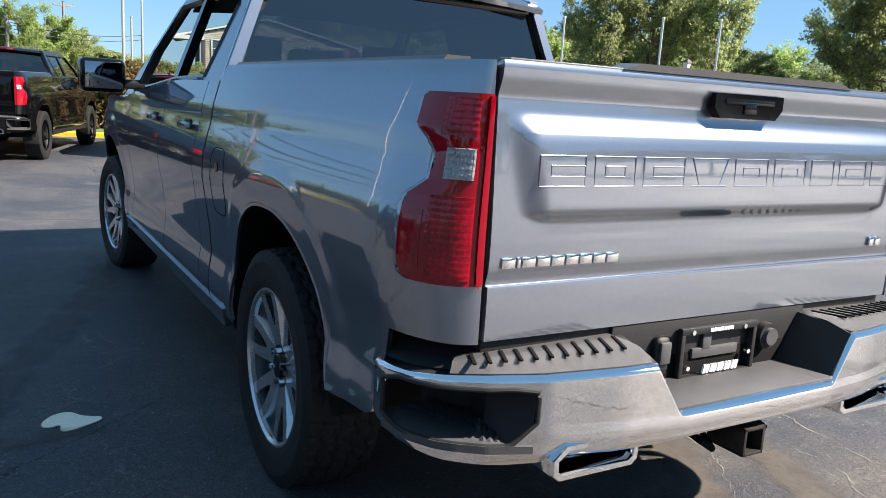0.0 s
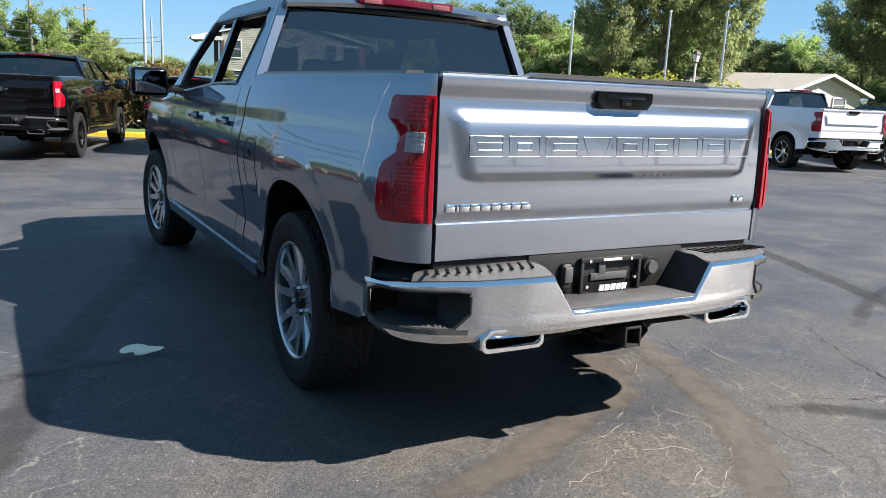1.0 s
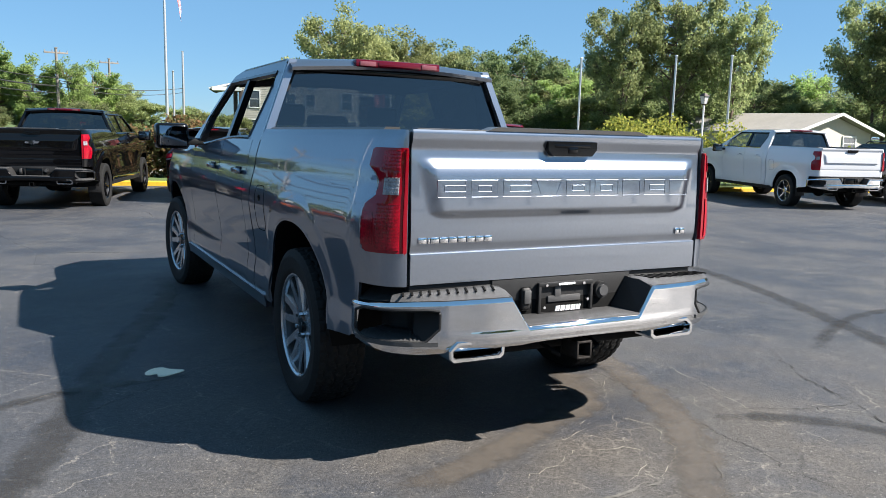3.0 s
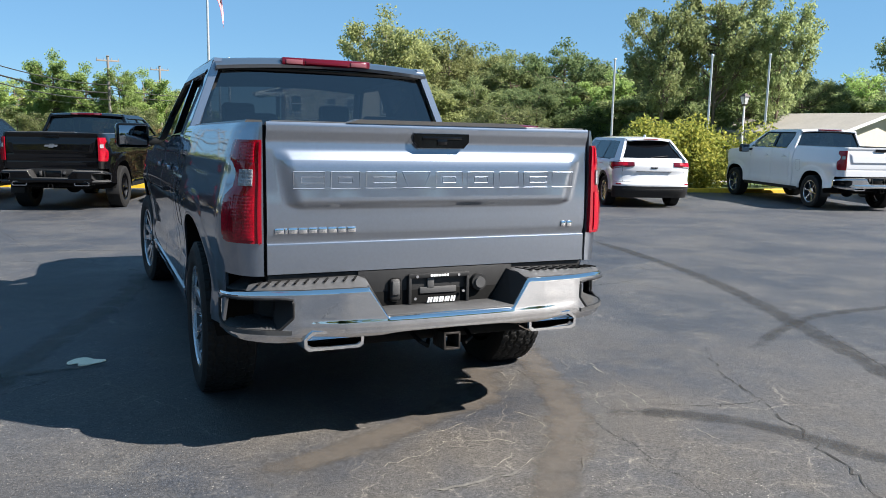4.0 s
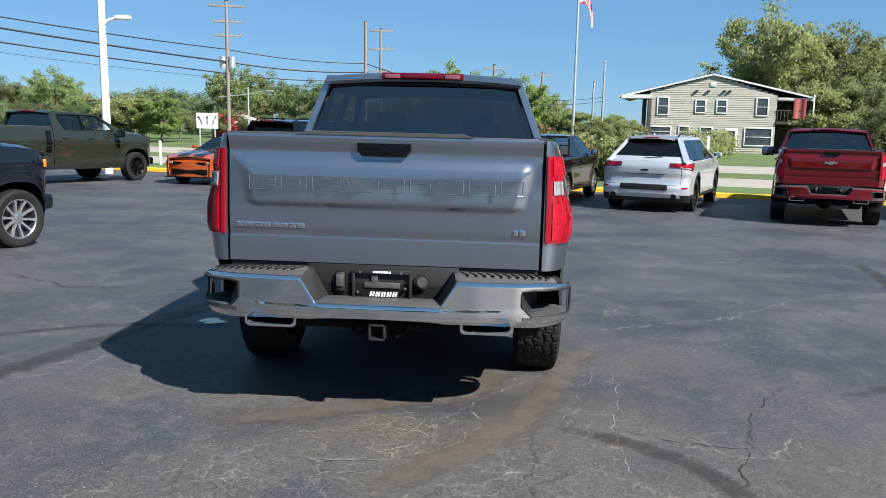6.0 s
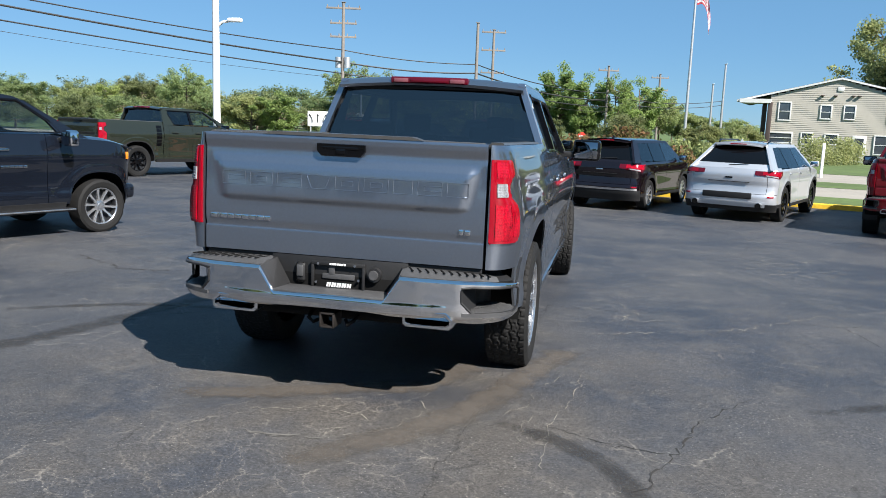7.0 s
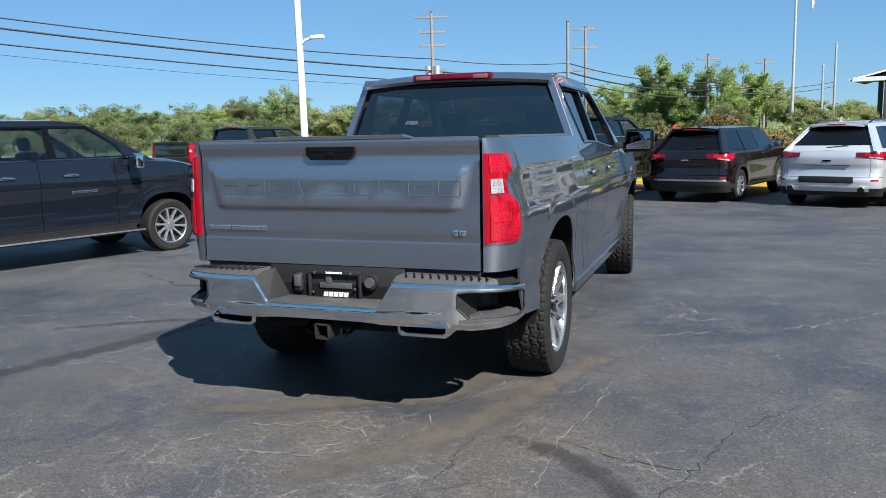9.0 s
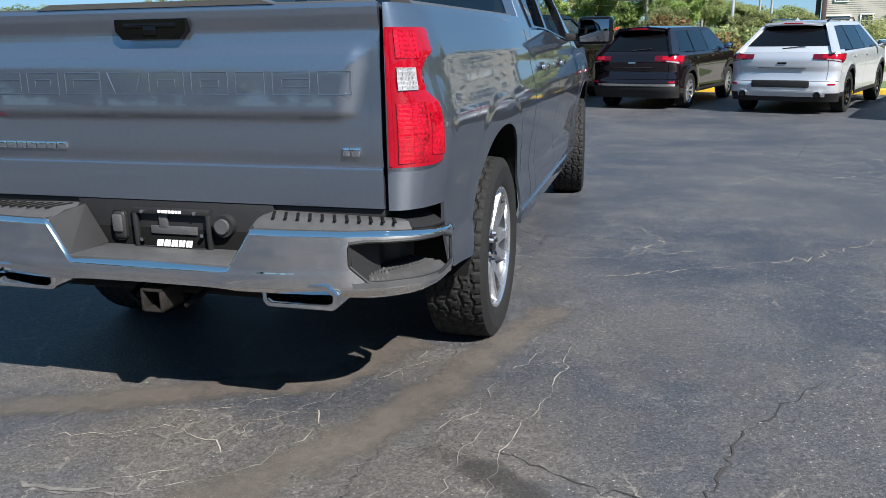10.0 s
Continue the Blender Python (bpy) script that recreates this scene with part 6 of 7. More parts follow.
def house_window(root, x, z, w, h):
    f = bmesh.new()
    t = 0.09
    for c, s in (((x, -0.04, z + h / 2), (w + t, 0.09, t)), ((x, -0.04, z - h / 2), (w + t, 0.09, t)), ((x - w / 2, -0.04, z), (t, 0.09, h)), ((x + w / 2, -0.04, z), (t, 0.09, h)), ((x, -0.045, z), (w, 0.05, 0.05))):
        add_box(f, c, s, 0.01)
    wi = part("window", f, TRIM_WHITE, root, "white framed sash window")
    for dz in (h / 4, -h / 4):
        part("pane", box((x, -0.034, z + dz), (w, 0.016, h / 2)), WINDOW_DARK, wi)


hx, hy = 16.2, 58.0
hs = thing("house", pose(hx, hy, ground_z(hx, hy) - 0.12, 0, 0, -14) @ Matrix.Diagonal((0.95, 0.94, 0.965, 1)), "two-storey beige sided house with shallow gable roof and porch", "house")
HW, EAVE, PEAK, DEEP = 6.0, 4.60, 6.30, 9.0
WR = HW - 1.2                                # right end of the wall; the balcony adjoins it
wall = part("wall", add_prism(bmesh.new(), [(-HW + 1.2, 0, 0), (WR, 0, 0), (WR, 0, EAVE), (0, 0, PEAK - 0.2), (-HW + 1.2, 0, EAVE + 0.25)], [(-HW + 1.2, DEEP, 0), (WR, DEEP, 0), (WR, DEEP, EAVE), (0, DEEP, PEAK - 0.2), (-HW + 1.2, DEEP, EAVE + 0.25)]), SIDING, hs)
zb = 0.35
while zb < PEAK - 0.35:
    lo = -HW + 1.2 if zb < EAVE + 0.25 else -(PEAK - 0.2 - zb) / (PEAK - 0.45 - EAVE) * (HW - 1.2)
    hi = WR if zb < EAVE else (PEAK - 0.2 - zb) / (PEAK - 0.2 - EAVE) * (WR)
    part("board", add_prism(bmesh.new(), [(lo, -0.004, zb + 0.14), (lo, -0.030, zb), (lo, 0.0, zb)], [(hi, -0.004, zb + 0.14), (hi, -0.030, zb), (hi, 0.0, zb)]), SIDING, wall, smooth=0)
    zb += 0.14
for sx, nm in ((-1, "roof"), (1, "roof")):
    ex = HW + 1.35 if sx > 0 else -HW - 1.3
    part(nm, add_prism(bmesh.new(), [(0, -0.14, PEAK), (ex, -0.14, EAVE - 0.05), (ex, -0.14, EAVE - 0.20), (0, -0.14, PEAK - 0.15)], [(0, DEEP + 0.5, PEAK), (ex, DEEP + 0.5, EAVE - 0.05), (ex, DEEP + 0.5, EAVE - 0.20), (0, DEEP + 0.5, PEAK - 0.15)]), ROOF_GREY, hs)
    part("rake_board", add_prism(bmesh.new(), [(0, -0.17, PEAK - 0.02), (ex, -0.17, EAVE - 0.07), (ex, -0.17, EAVE - 0.20), (0, -0.17, PEAK - 0.15)], [(0, -0.145, PEAK - 0.02), (ex, -0.145, EAVE - 0.07), (ex, -0.145, EAVE - 0.20), (0, -0.145, PEAK - 0.15)]), TRIM_WHITE, hs)
part("porch_beam", box((-HW + 0.1, 1.0, EAVE - 0.12), (2.3, 3.0, 0.30)), TRIM_WHITE, hs)
for x, y in ((-WR, -0.2), (-HW + 0.75, 0.4), (-WR, 2.2)):
    part("porch_post", box((x, y, EAVE / 2 - 0.1), (0.32, 0.32, EAVE - 0.2), 0.02), POST_BROWN, hs)
for x, z, w, h in ((-3.75, 3.75, 0.85, 1.35), (-0.85, 3.75, 0.75, 1.0), (0.75, 3.75, 0.75, 1.0), (3.75, 3.75, 0.85, 1.35), (-3.9, 1.75, 1.7, 0.75), (-2.0, 1.75, 0.8, 0.85), (-0.3, 1.75, 0.9, 0.75), (3.6, 1.45, 2.0, 1.35)):
    house_window(hs, x, z, w, h)
dr = part("door", box((1.6, -0.04, 1.05), (0.95, 0.08, 2.1), 0.02), TRIM_WHITE, hs, "pale panelled front door")
part("door_glass", box((1.6, -0.085, 1.45), (0.6, 0.02, 0.9)), WINDOW_DARK, dr)
part("gable_vent", box((0, -0.04, 5.45), (0.45, 0.06, 0.35), 0.02), TRIM_WHITE, hs)
for x in (-1.2, -0.3, 0.9, 1.3):
    part("eave_lamp", box((x, -0.10, 4.95), (0.25, 0.2, 0.1), 0.03), POST_BROWN, hs)
bal = part("balcony", box((WR + 1.3, 1.2, 2.55), (2.6, 2.6, 0.22), 0.02), SHADE_DARK, hs, "dark timber balcony with hung cloth")
for i in range(11):
    part("baluster", box((WR + 0.1 + 0.25 * i, -0.05, 3.05), (0.05, 0.05, 0.85)), SHADE_DARK, bal)
part("balcony_rail", box((WR + 1.3, -0.05, 3.5), (2.6, 0.08, 0.08)), SHADE_DARK, bal)
part("balcony_back", box((WR + 1.3, 2.4, 2.4), (2.6, 0.1, 4.4)), SHADE_DARK, bal)
part("hung_cloth", grid(lambda x, z: (x, -0.12 + 0.05 * math.sin(9 * x), z), spaced(WR + 1.2, WR + 2.1, 12), spaced(2.9, 4.4, 4), None, 0.02), CLOTH_RED, bal, "faded red hanging cloth")
part("balcony_roof", box((WR + 1.3, 1.2, 4.36), (2.6, 2.5, 0.22), 0.02), TRIM_WHITE, hs)
part("downpipe", box((WR + 2.6, -0.3, 2.4), (0.1, 0.1, 4.6), 0.01), TRIM_WHITE, hs)

# low ranch house far behind the hedge
rx, ry = 42.4, 30.6
ROOF_PALE = material("pale_shingle", (0.23, 0.215, 0.19), 0.9, grain=0.2, grain_size=8, bump=0.4)
rh = thing("house", pose(rx, ry, ground_z(rx, ry), 0, 0, 3), "low pale ranch house with light shingle roof", "house")
part("wall", add_prism(bmesh.new(), [(-3.9, 0, 0), (3.9, 0, 0), (3.9, 0, 2.0), (0, 0, 3.05), (-3.9, 0, 2.0)], [(-3.9, 10, 0), (3.9, 10, 0), (3.9, 10, 2.0), (0, 10, 3.05), (-3.9, 10, 2.0)]), SIDING_PALE, rh)
for sx in (-1, 1):
    part("roof", add_prism(bmesh.new(), [(0, -0.5, 3.25), (sx * 4.5, -0.5, 1.98), (sx * 4.5, -0.5, 1.84), (0, -0.5, 3.11)], [(0, 10.5, 3.25), (sx * 4.5, 10.5, 1.98), (sx * 4.5, 10.5, 1.84), (0, 10.5, 3.11)]), ROOF_PALE, rh)
    part("rake_board", add_prism(bmesh.new(), [(0, -0.55, 3.27), (sx * 4.55, -0.55, 2.0), (sx * 4.55, -0.55, 1.82), (0, -0.55, 3.09)], [(0, -0.51, 3.27), (sx * 4.55, -0.51, 2.0), (sx * 4.55, -0.51, 1.82), (0, -0.51, 3.09)]), TRIM_WHITE, rh)
house_window(rh, 1.6, 1.35, 1.3, 0.9)

# ---------------------------------------------------------------- poles, wires, signs
POLE_WHITE = material("white_pole_paint", (0.66, 0.66, 0.65), 0.45, grain=0.08, grain_size=5)
POLE_STEEL = material("galvanised_pole", (0.50, 0.51, 0.52), 0.4, 0.7, grain=0.12, grain_size=6)
POLE_WOOD = material("weathered_pole_wood", (0.165, 0.148, 0.132), 0.85, grain=0.25, grain_size=6)
WIRE = material("black_cable", (0.015, 0.015, 0.016), 0.6, grain=0.1, grain_size=5)
LANTERN_GLASS = material("cloudy_lantern_glass", (0.42, 0.43, 0.43), 0.25, grain=0.1, grain_size=8)
SIGN_WHITE = material("sign_white", (0.48, 0.50, 0.51), 0.5, grain=0.05, grain_size=5)
FLAG_RED = material("flag_red", (0.33, 0.03, 0.045), 0.8, grain=0.1, grain_size=5)
FLAG_BLUE = material("flag_blue", (0.02, 0.03, 0.14), 0.8, grain=0.1, grain_size=5)
FLAG_WHITE = material("flag_white", (0.50, 0.48, 0.50), 0.8, grain=0.1, grain_size=5)


def polar(eye, az, d):
    return (eye[0] + d * math.sin(radians(az)), eye[1] + d * math.cos(radians(az)))


def plain_pole(x, y, h, r0, r1, mat, name, label, category):
    p = thing(name, pose(x, y, ground_z(x, y)), label, category)
    part("shaft", add_tube(bmesh.new(), [(0, 0, -0.3), (0, 0, h * 0.5), (0, 0, h)], r0, r1, 14), mat, p)
    part("cap", box((0, 0, h + 0.03), (r1 * 2.6, r1 * 2.6, 0.06), 0.02), mat, p)
    return p


E35, E70 = (-1.91, -3.14), (1.52, -4.1)
for az, top in ((36.0, 5.05), (42.4, 5.2), (46.0, 5.2)):
    x, y = polar(E35, az, 38)
    plain_pole(x, y, top, 0.056, 0.046, POLE_STEEL, "flagpole", "bare pale metal flagpole behind the hedge", "flagpole")
x, y = polar(E35, 44.5, 46)
lp = plain_pole(x, y, 3.3, 0.06, 0.05, POLE_WHITE, "post_lamp", "white lantern lamp post among trees", "street lamp")
ring4 = lambda r, z: [(r, r, z), (-r, r, z), (-r, -r, z), (r, -r, z)]
lan = part("lantern", add_prism(bmesh.new(), ring4(0.10, 3.38), ring4(0.17, 3.78)), LANTERN_GLASS, lp, "cloudy lantern glass")
part("lantern_roof", add_prism(bmesh.new(), ring4(0.21, 3.78), ring4(0.05, 3.96)), POST_BROWN, lp)
part("lantern_base", add_prism(bmesh.new(), ring4(0.06, 3.30), ring4(0.11, 3.38)), POST_BROWN, lp)
for dx, dy in ((1, 1), (1, -1), (-1, 1), (-1, -1)):
    part("lantern_bar", add_tube(bmesh.new(), [(0.10 * dx, 0.10 * dy, 3.38), (0.17 * dx, 0.17 * dy, 3.78)], 0.014, n=6), POST_BROWN, lan)
# small grey storage shed beside the far drive
SHED_GREY = material("grey_shed_plastic", (0.20, 0.205, 0.21), 0.6, grain=0.12, grain_size=6, bump=0.1)
sd = thing("storage_shed", pose(23.4, 37.2, ground_z(23.4, 37.2), 0, 0, -32), "small grey plastic storage shed with rounded roof", "shed")
arch_at = lambda y: [(0.64 * math.cos(a), y, 0.85 + 0.42 * math.sin(a)) for a in spaced(0, math.pi, 13)]
part("wall", add_prism(bmesh.new(), [(0.60, -0.5, 0), (0.60, -0.5, 0.86), (-0.60, -0.5, 0.86), (-0.60, -0.5, 0)], [(0.60, 0.5, 0), (0.60, 0.5, 0.86), (-0.60, 0.5, 0.86), (-0.60, 0.5, 0)]), SHED_GREY, sd)
part("roof", add_prism(bmesh.new(), arch_at(-0.55), arch_at(0.55)), SHED_GREY, sd)
for sx in (-1, 1):
    dp = part("door", box((sx * 0.28, -0.515, 0.46), (0.52, 0.03, 0.84), 0.01), SHED_GREY, sd)
    for k in range(3):
        part("rib", box((sx * (0.12 + 0.16 * k), -0.535, 0.46), (0.03, 0.012, 0.74), 0.004), SHED_GREY, dp)
x, y = 5.35, 52.0
fp = plain_pole(x, y, 12.4, 0.11, 0.07, POLE_STEEL, "flagpole", "tall silver flagpole with a limp flag", "flagpole")


def cloth(w, u, lift=0.0):
    """A drooping flag: w from its upper to its lower edge, u from the pole to the free edge."""
    return (0.12 + 0.92 * u ** 0.7 + 0.06 * math.sin(9 * u + 3 * w) * u, (0.16 * math.sin(9 * u + 3 * w) + 0.05 * math.sin(21 * u)) * u - lift, 11.8 - 1.8 * w * (1 - 0.62 * u) - 3.05 * u ** 1.9)


for i in range(13):
    part("flag_stripe", grid(lambda w, u: cloth(w, u), spaced(i / 13, (i + 1) / 13, 2), spaced(0, 1, 22), None, 0.01), FLAG_RED if i % 2 == 0 else FLAG_WHITE, fp)
part("flag_canton", grid(lambda w, u: cloth(w, u, 0.03), spaced(0.0, 0.54, 6), spaced(0, 0.4, 8), None, 0.07), FLAG_BLUE, fp)

x, y = polar(E70, -28.8, 29)
wl = plain_pole(x, y, 9.0, 0.14, 0.10, POLE_WHITE, "street_lamp", "tall white light pole with a small side lamp", "street lamp")
part("lamp_arm", add_tube(bmesh.new(), [(0, 0, 4.75), (0.25, 0, 4.95), (0.55, 0, 5.0)], 0.05, n=8), POLE_WHITE, wl)
part("lamp_head", box((0.72, 0, 5.02), (0.5, 0.22, 0.14), 0.05), POLE_WHITE, wl)


def utility_pole(az, d, h, mat, arms, label, transformer=False, eye=E70, r=0.15):
    x, y = polar(eye, az, d)
    p = plain_pole(x, y, h, r, r * 0.75, mat, "utility_pole", label, "utility pole")
    for z, w in arms:
        a = part("cross_arm", box((0, 0, z), (w, 0.12, 0.14), 0.01, (0, 0, 15)), POLE_WOOD, p)
        for k in (-0.45, -0.15, 0.15, 0.45):
            bm = bmesh.new()
            bmesh.ops.create_cone(bm, cap_ends=True, segments=10, radius1=0.05, radius2=0.03, depth=0.16, matrix=pose(k * w, k * w * 0.26, z + 0.16))
            part("insulator", bm, POLE_WOOD, a)
    if transformer:
        for k in (-0.35, 0.35):
            bm = bmesh.new()
            bmesh.ops.create_cone(bm, cap_ends=True, segments=16, radius1=0.24, radius2=0.24, depth=0.8, matrix=pose(k, 0, h - 4.4))
            part("transformer", bm, POLE_STEEL, p)
    return x, y


P1 = utility_pole(-20.2, 62, 10.4, POLE_WOOD, ((10.0, 2.6), (8.9, 2.0), (7.9, 2.0)), "wooden utility pole with cross-arms and transformers", True)
P2 = utility_pole(-10.75, 66, 9.8, POLE_WOOD, (), "bare wooden utility pole")
utility_pole(-9.6, 74, 10.2, POLE_WOOD, ((10.0, 2.2), (8.4, 2.2), (6.4, 2.2), (4.8, 2.4)), "wooden utility pole with four cross-arms")
P4 = utility_pole(-1.5, 80, 7.7, POLE_WOOD, ((7.3, 2.0),), "distant wooden utility pole")
P5 = utility_pole(6.2, 82, 8.2, POLE_STEEL, (), "distant pale utility pole", r=0.13)
utility_pole(5.5, 80, 6.2, POLE_STEEL, (), "short distant pale utility pole", r=0.12)
utility_pole(2.0, 95, 8.0, POLE_WOOD, ((7.6, 2.0), (6.2, 2.0)), "distant wooden utility pole with cross-arms")
P0 = polar(E70, -62, 46)


def cable(a, b, za, zb, sag, r):
    pts = []
    for i in range(25):
        t = i / 24
        pts.append((a[0] + (b[0] - a[0]) * t, a[1] + (b[1] - a[1]) * t, za + (zb - za) * t - sag * 4 * t * (1 - t)))
    return tagged(part("cable", add_tube(bmesh.new(), pts, r, n=6), WIRE, None, "black overhead power cable between poles"), category="cable", group="overhead cables")


for z0, z1, z2, r, sg in ((8.75, 6.6, 6.2, 0.04, 0.55), (8.2, 5.7, 5.5, 0.06, 0.4), (7.3, 4.85, 4.9, 0.045, 0.3), (6.9, 4.5, 4.4, 0.014, 0.5)):
    cable(P0, P1, z0, z1, sg, r)
    cable(P1, P2, z1, z2, 0.25, r)
    cable(P2, P4, z2, z2 - 1.4, 0.5, r)
cable(P4, P5, 4.6, 4.4, 0.5, 0.03)
cable(P4, P5, 4.1, 4.0, 0.5, 0.03)

# direction sign by the road
x, y = polar(E70, -21.9, 46)
sg = thing("road_sign", pose(x, y, ground_z(x, y), 0, 0, 14), "white lane-direction road sign with black arrows on posts", "sign")
part("panel", box((0, 0, 1.75), (1.15, 0.03, 0.85), 0.02), SIGN_WHITE, sg)
for k in (-0.4, 0.4):
    part("post", box((k, 0.04, 0.75), (0.07, 0.05, 1.9)), POLE_STEEL, sg)
for k, lean in ((-0.36, -0.13), (0, 0), (0.36, 0.13)):
    bm = add_tube(bmesh.new(), [(k - lean * 0.4, -0.03, 1.55), (k - lean * 0.3, -0.03, 1.75), (k + lean * 0.6, -0.03, 1.93)], 0.025, n=6)
    add_prism(bm, [(k + lean * 0.6 - 0.07, -0.03, 1.90), (k + lean * 0.6 + 0.07, -0.03, 1.90), (k + lean, -0.03, 2.05)], [(k + lean * 0.6 - 0.07, -0.02, 1.90), (k + lean * 0.6 + 0.07, -0.02, 1.90), (k + lean, -0.02, 2.05)])
    part("arrow", bm, BLACK_PLASTIC, sg, "black arrow")

x, y = -0.52, 33.9
ss = thing("small_sign", pose(x, y, ground_z(x, y), 0, 0, 2), "small red sign with white band on a thin post", "sign")
bm = bmesh.new()
bmesh.ops.create_cone(bm, cap_ends=True, segments=8, radius1=0.21, radius2=0.21, depth=0.02, matrix=pose(0, 0, 1.40, 90, 0, 0) @ pose(0, 0, 0, 0, 0, 22.5))
SIGN_RED = material("sign_red", (0.55, 0.03, 0.02), 0.5, grain=0.05, grain_size=5)
part("panel", bm, SIGN_RED, ss)
part("band", box((0, -0.016, 1.40), (0.26, 0.008, 0.09), 0.002), SIGN_WHITE, ss)
part("post", box((0, 0.03, 0.7), (0.05, 0.03, 1.5), 0.005), POLE_STEEL, ss)

# red-roofed building far off
RED_ROOF = material("red_building_paint", (0.36, 0.022, 0.024), 0.6, grain=0.1, grain_size=3)
x, y = polar((-0.6, -3.8), -18.0, 82)
rb = thing("store", pose(x, y, ground_z(x, y), 0, 0, 10) @ Matrix.Diagonal((0.58, 0.58, 0.58, 1)), "distant red store building with white gable edge", "building")
part("wall", box((0, 0, 1.4), (8, 6, 2.8), 0.02), RED_ROOF, rb)
part("roof", add_prism(bmesh.new(), [(-4.2, -3.2, 2.6), (4.2, -3.2, 2.6), (4.2, -3.2, 2.9), (0.6, -3.2, 4.1), (-4.2, -3.2, 4.1)], [(-4.2, 3.2, 2.6), (4.2, 3.2, 2.6), (4.2, 3.2, 2.9), (0.6, 3.2, 4.1), (-4.2, 3.2, 4.1)]), RED_ROOF, rb)
part("gable_edge", add_prism(bmesh.new(), [(-0.6, -3.26, 2.2), (0.6, -3.26, 3.75), (1.2, -3.26, 4.15), (4.4, -3.26, 2.95), (4.4, -3.26, 2.55), (1.2, -3.26, 3.4)], [(-0.6, -3.21, 2.2), (0.6, -3.21, 3.75), (1.2, -3.21, 4.15), (4.4, -3.21, 2.95), (4.4, -3.21, 2.55), (1.2, -3.21, 3.4)]), TRIM_WHITE, rb)
x, y = polar((-0.2, -4.0), -17.4, 62)
rl = plain_pole(x, y, 4.2, 0.09, 0.06, POLE_STEEL, "street_lamp", "grey road lamp mast with a long side arm", "street lamp")
part("lamp_arm", add_tube(bmesh.new(), [(-2.6, 0, 3.45), (0, 0, 3.75), (1.3, 0, 4.0)], 0.04, n=8), POLE_STEEL, rl)
part("lamp_head", box((1.6, 0, 4.02), (0.6, 0.2, 0.1), 0.04), POLE_STEEL, rl)

# chain and white posts by the service drive
for i in range(7):
    u = -26 + 3.2 * i
    p = thing("fence_post", Matrix.Translation(row(u, KERB_V + 2.2)), "short white metal post holding a chain", "post", "chain fence posts")
    part("shaft", add_tube(bmesh.new(), [(0, 0, 0), (0, 0, 1.0)], 0.05, n=10), POLE_WHITE, p)

# ---------------------------------------------------------------- vegetation
def leaf_material(name, dark, light):
    m = bpy.data.materials.new(name)
    m.use_nodes = True
    n, l = m.node_tree.nodes, m.node_tree.links
    b = n["Principled BSDF"]
    b.inputs["Roughness"].default_value = 0.55
    b.inputs["Specular IOR Level"].default_value = 0.12
    g, r, oi = n.new("ShaderNodeNewGeometry"), n.new("ShaderNodeMix"), n.new("ShaderNodeObjectInfo")
    r.data_type = "RGBA"
    r.inputs[6].default_value, r.inputs[7].default_value = (*dark, 1), (*light, 1)
    l.new(g.outputs["Random Per Island"], r.inputs["Factor"])
    hsv = n.new("ShaderNodeHueSaturation")
    mr = n.new("ShaderNodeMapRange")
    mr.inputs["To Min"].default_value, mr.inputs["To Max"].default_value = 0.78, 1.22
    l.new(oi.outputs["Random"], mr.inputs["Value"])
    l.new(mr.outputs[0], hsv.inputs["Value"])
    hue = n.new("ShaderNodeMapRange")
    hue.inputs["To Min"].default_value, hue.inputs["To Max"].default_value = 0.462, 0.512
    wn2 = n.new("ShaderNodeTexWhiteNoise")
    wn2.noise_dimensions = "1D"
    l.new(oi.outputs["Random"], wn2.inputs["W"])
    l.new(wn2.outputs["Value"], hue.inputs["Value"])
    l.new(hue.outputs[0], hsv.inputs["Hue"])
    hsv.inputs["Saturation"].default_value = 0.92
    l.new(r.outputs[2], hsv.inputs["Color"])
    l.new(hsv.outputs[0], b.inputs["Base Color"])
    tr = n.new("ShaderNodeBsdfTranslucent")
    l.new(hsv.outputs[0], tr.inputs["Color"])
    mx = n.new("ShaderNodeMixShader")
    mx.inputs[0].default_value = 0.58
    l.new(b.outputs[0], mx.inputs[1])
    l.new(tr.outputs[0], mx.inputs[2])
    l.new(mx.outputs[0], n["Material Output"].inputs[0])
    return m


LEAF = leaf_material("tree_leaves", (0.150, 0.205, 0.078), (0.30, 0.37, 0.14))
# Lightened copy of the woodland leaves, offsetting self-shade in the right-hand crowns.
LEAF_LIFTED = leaf_material("lifted_tree_leaves", (0.185, 0.245, 0.100), (0.34, 0.41, 0.165))
LEAF_DEEP = leaf_material("deep_green_tree_leaves", (0.110, 0.165, 0.068), (0.26, 0.33, 0.130))
LEAF_WOOD = leaf_material("far_woodland_leaves", (0.088, 0.130, 0.054), (0.25, 0.31, 0.125))
LEAF_BRIGHT = leaf_material("bright_tree_leaves", (0.20, 0.30, 0.075), (0.38, 0.49, 0.15))
LEAF_YELLOW = leaf_material("yellow_green_shrub_leaves", (0.12, 0.19, 0.030), (0.38, 0.41, 0.06))
LEAF_RUST = leaf_material("rusty_shrub_leaves", (0.08, 0.11, 0.03), (0.24, 0.16, 0.055))
BARK = material("tree_bark", (0.12, 0.09, 0.065), 0.9, grain=0.35, grain_size=8, bump=0.5)


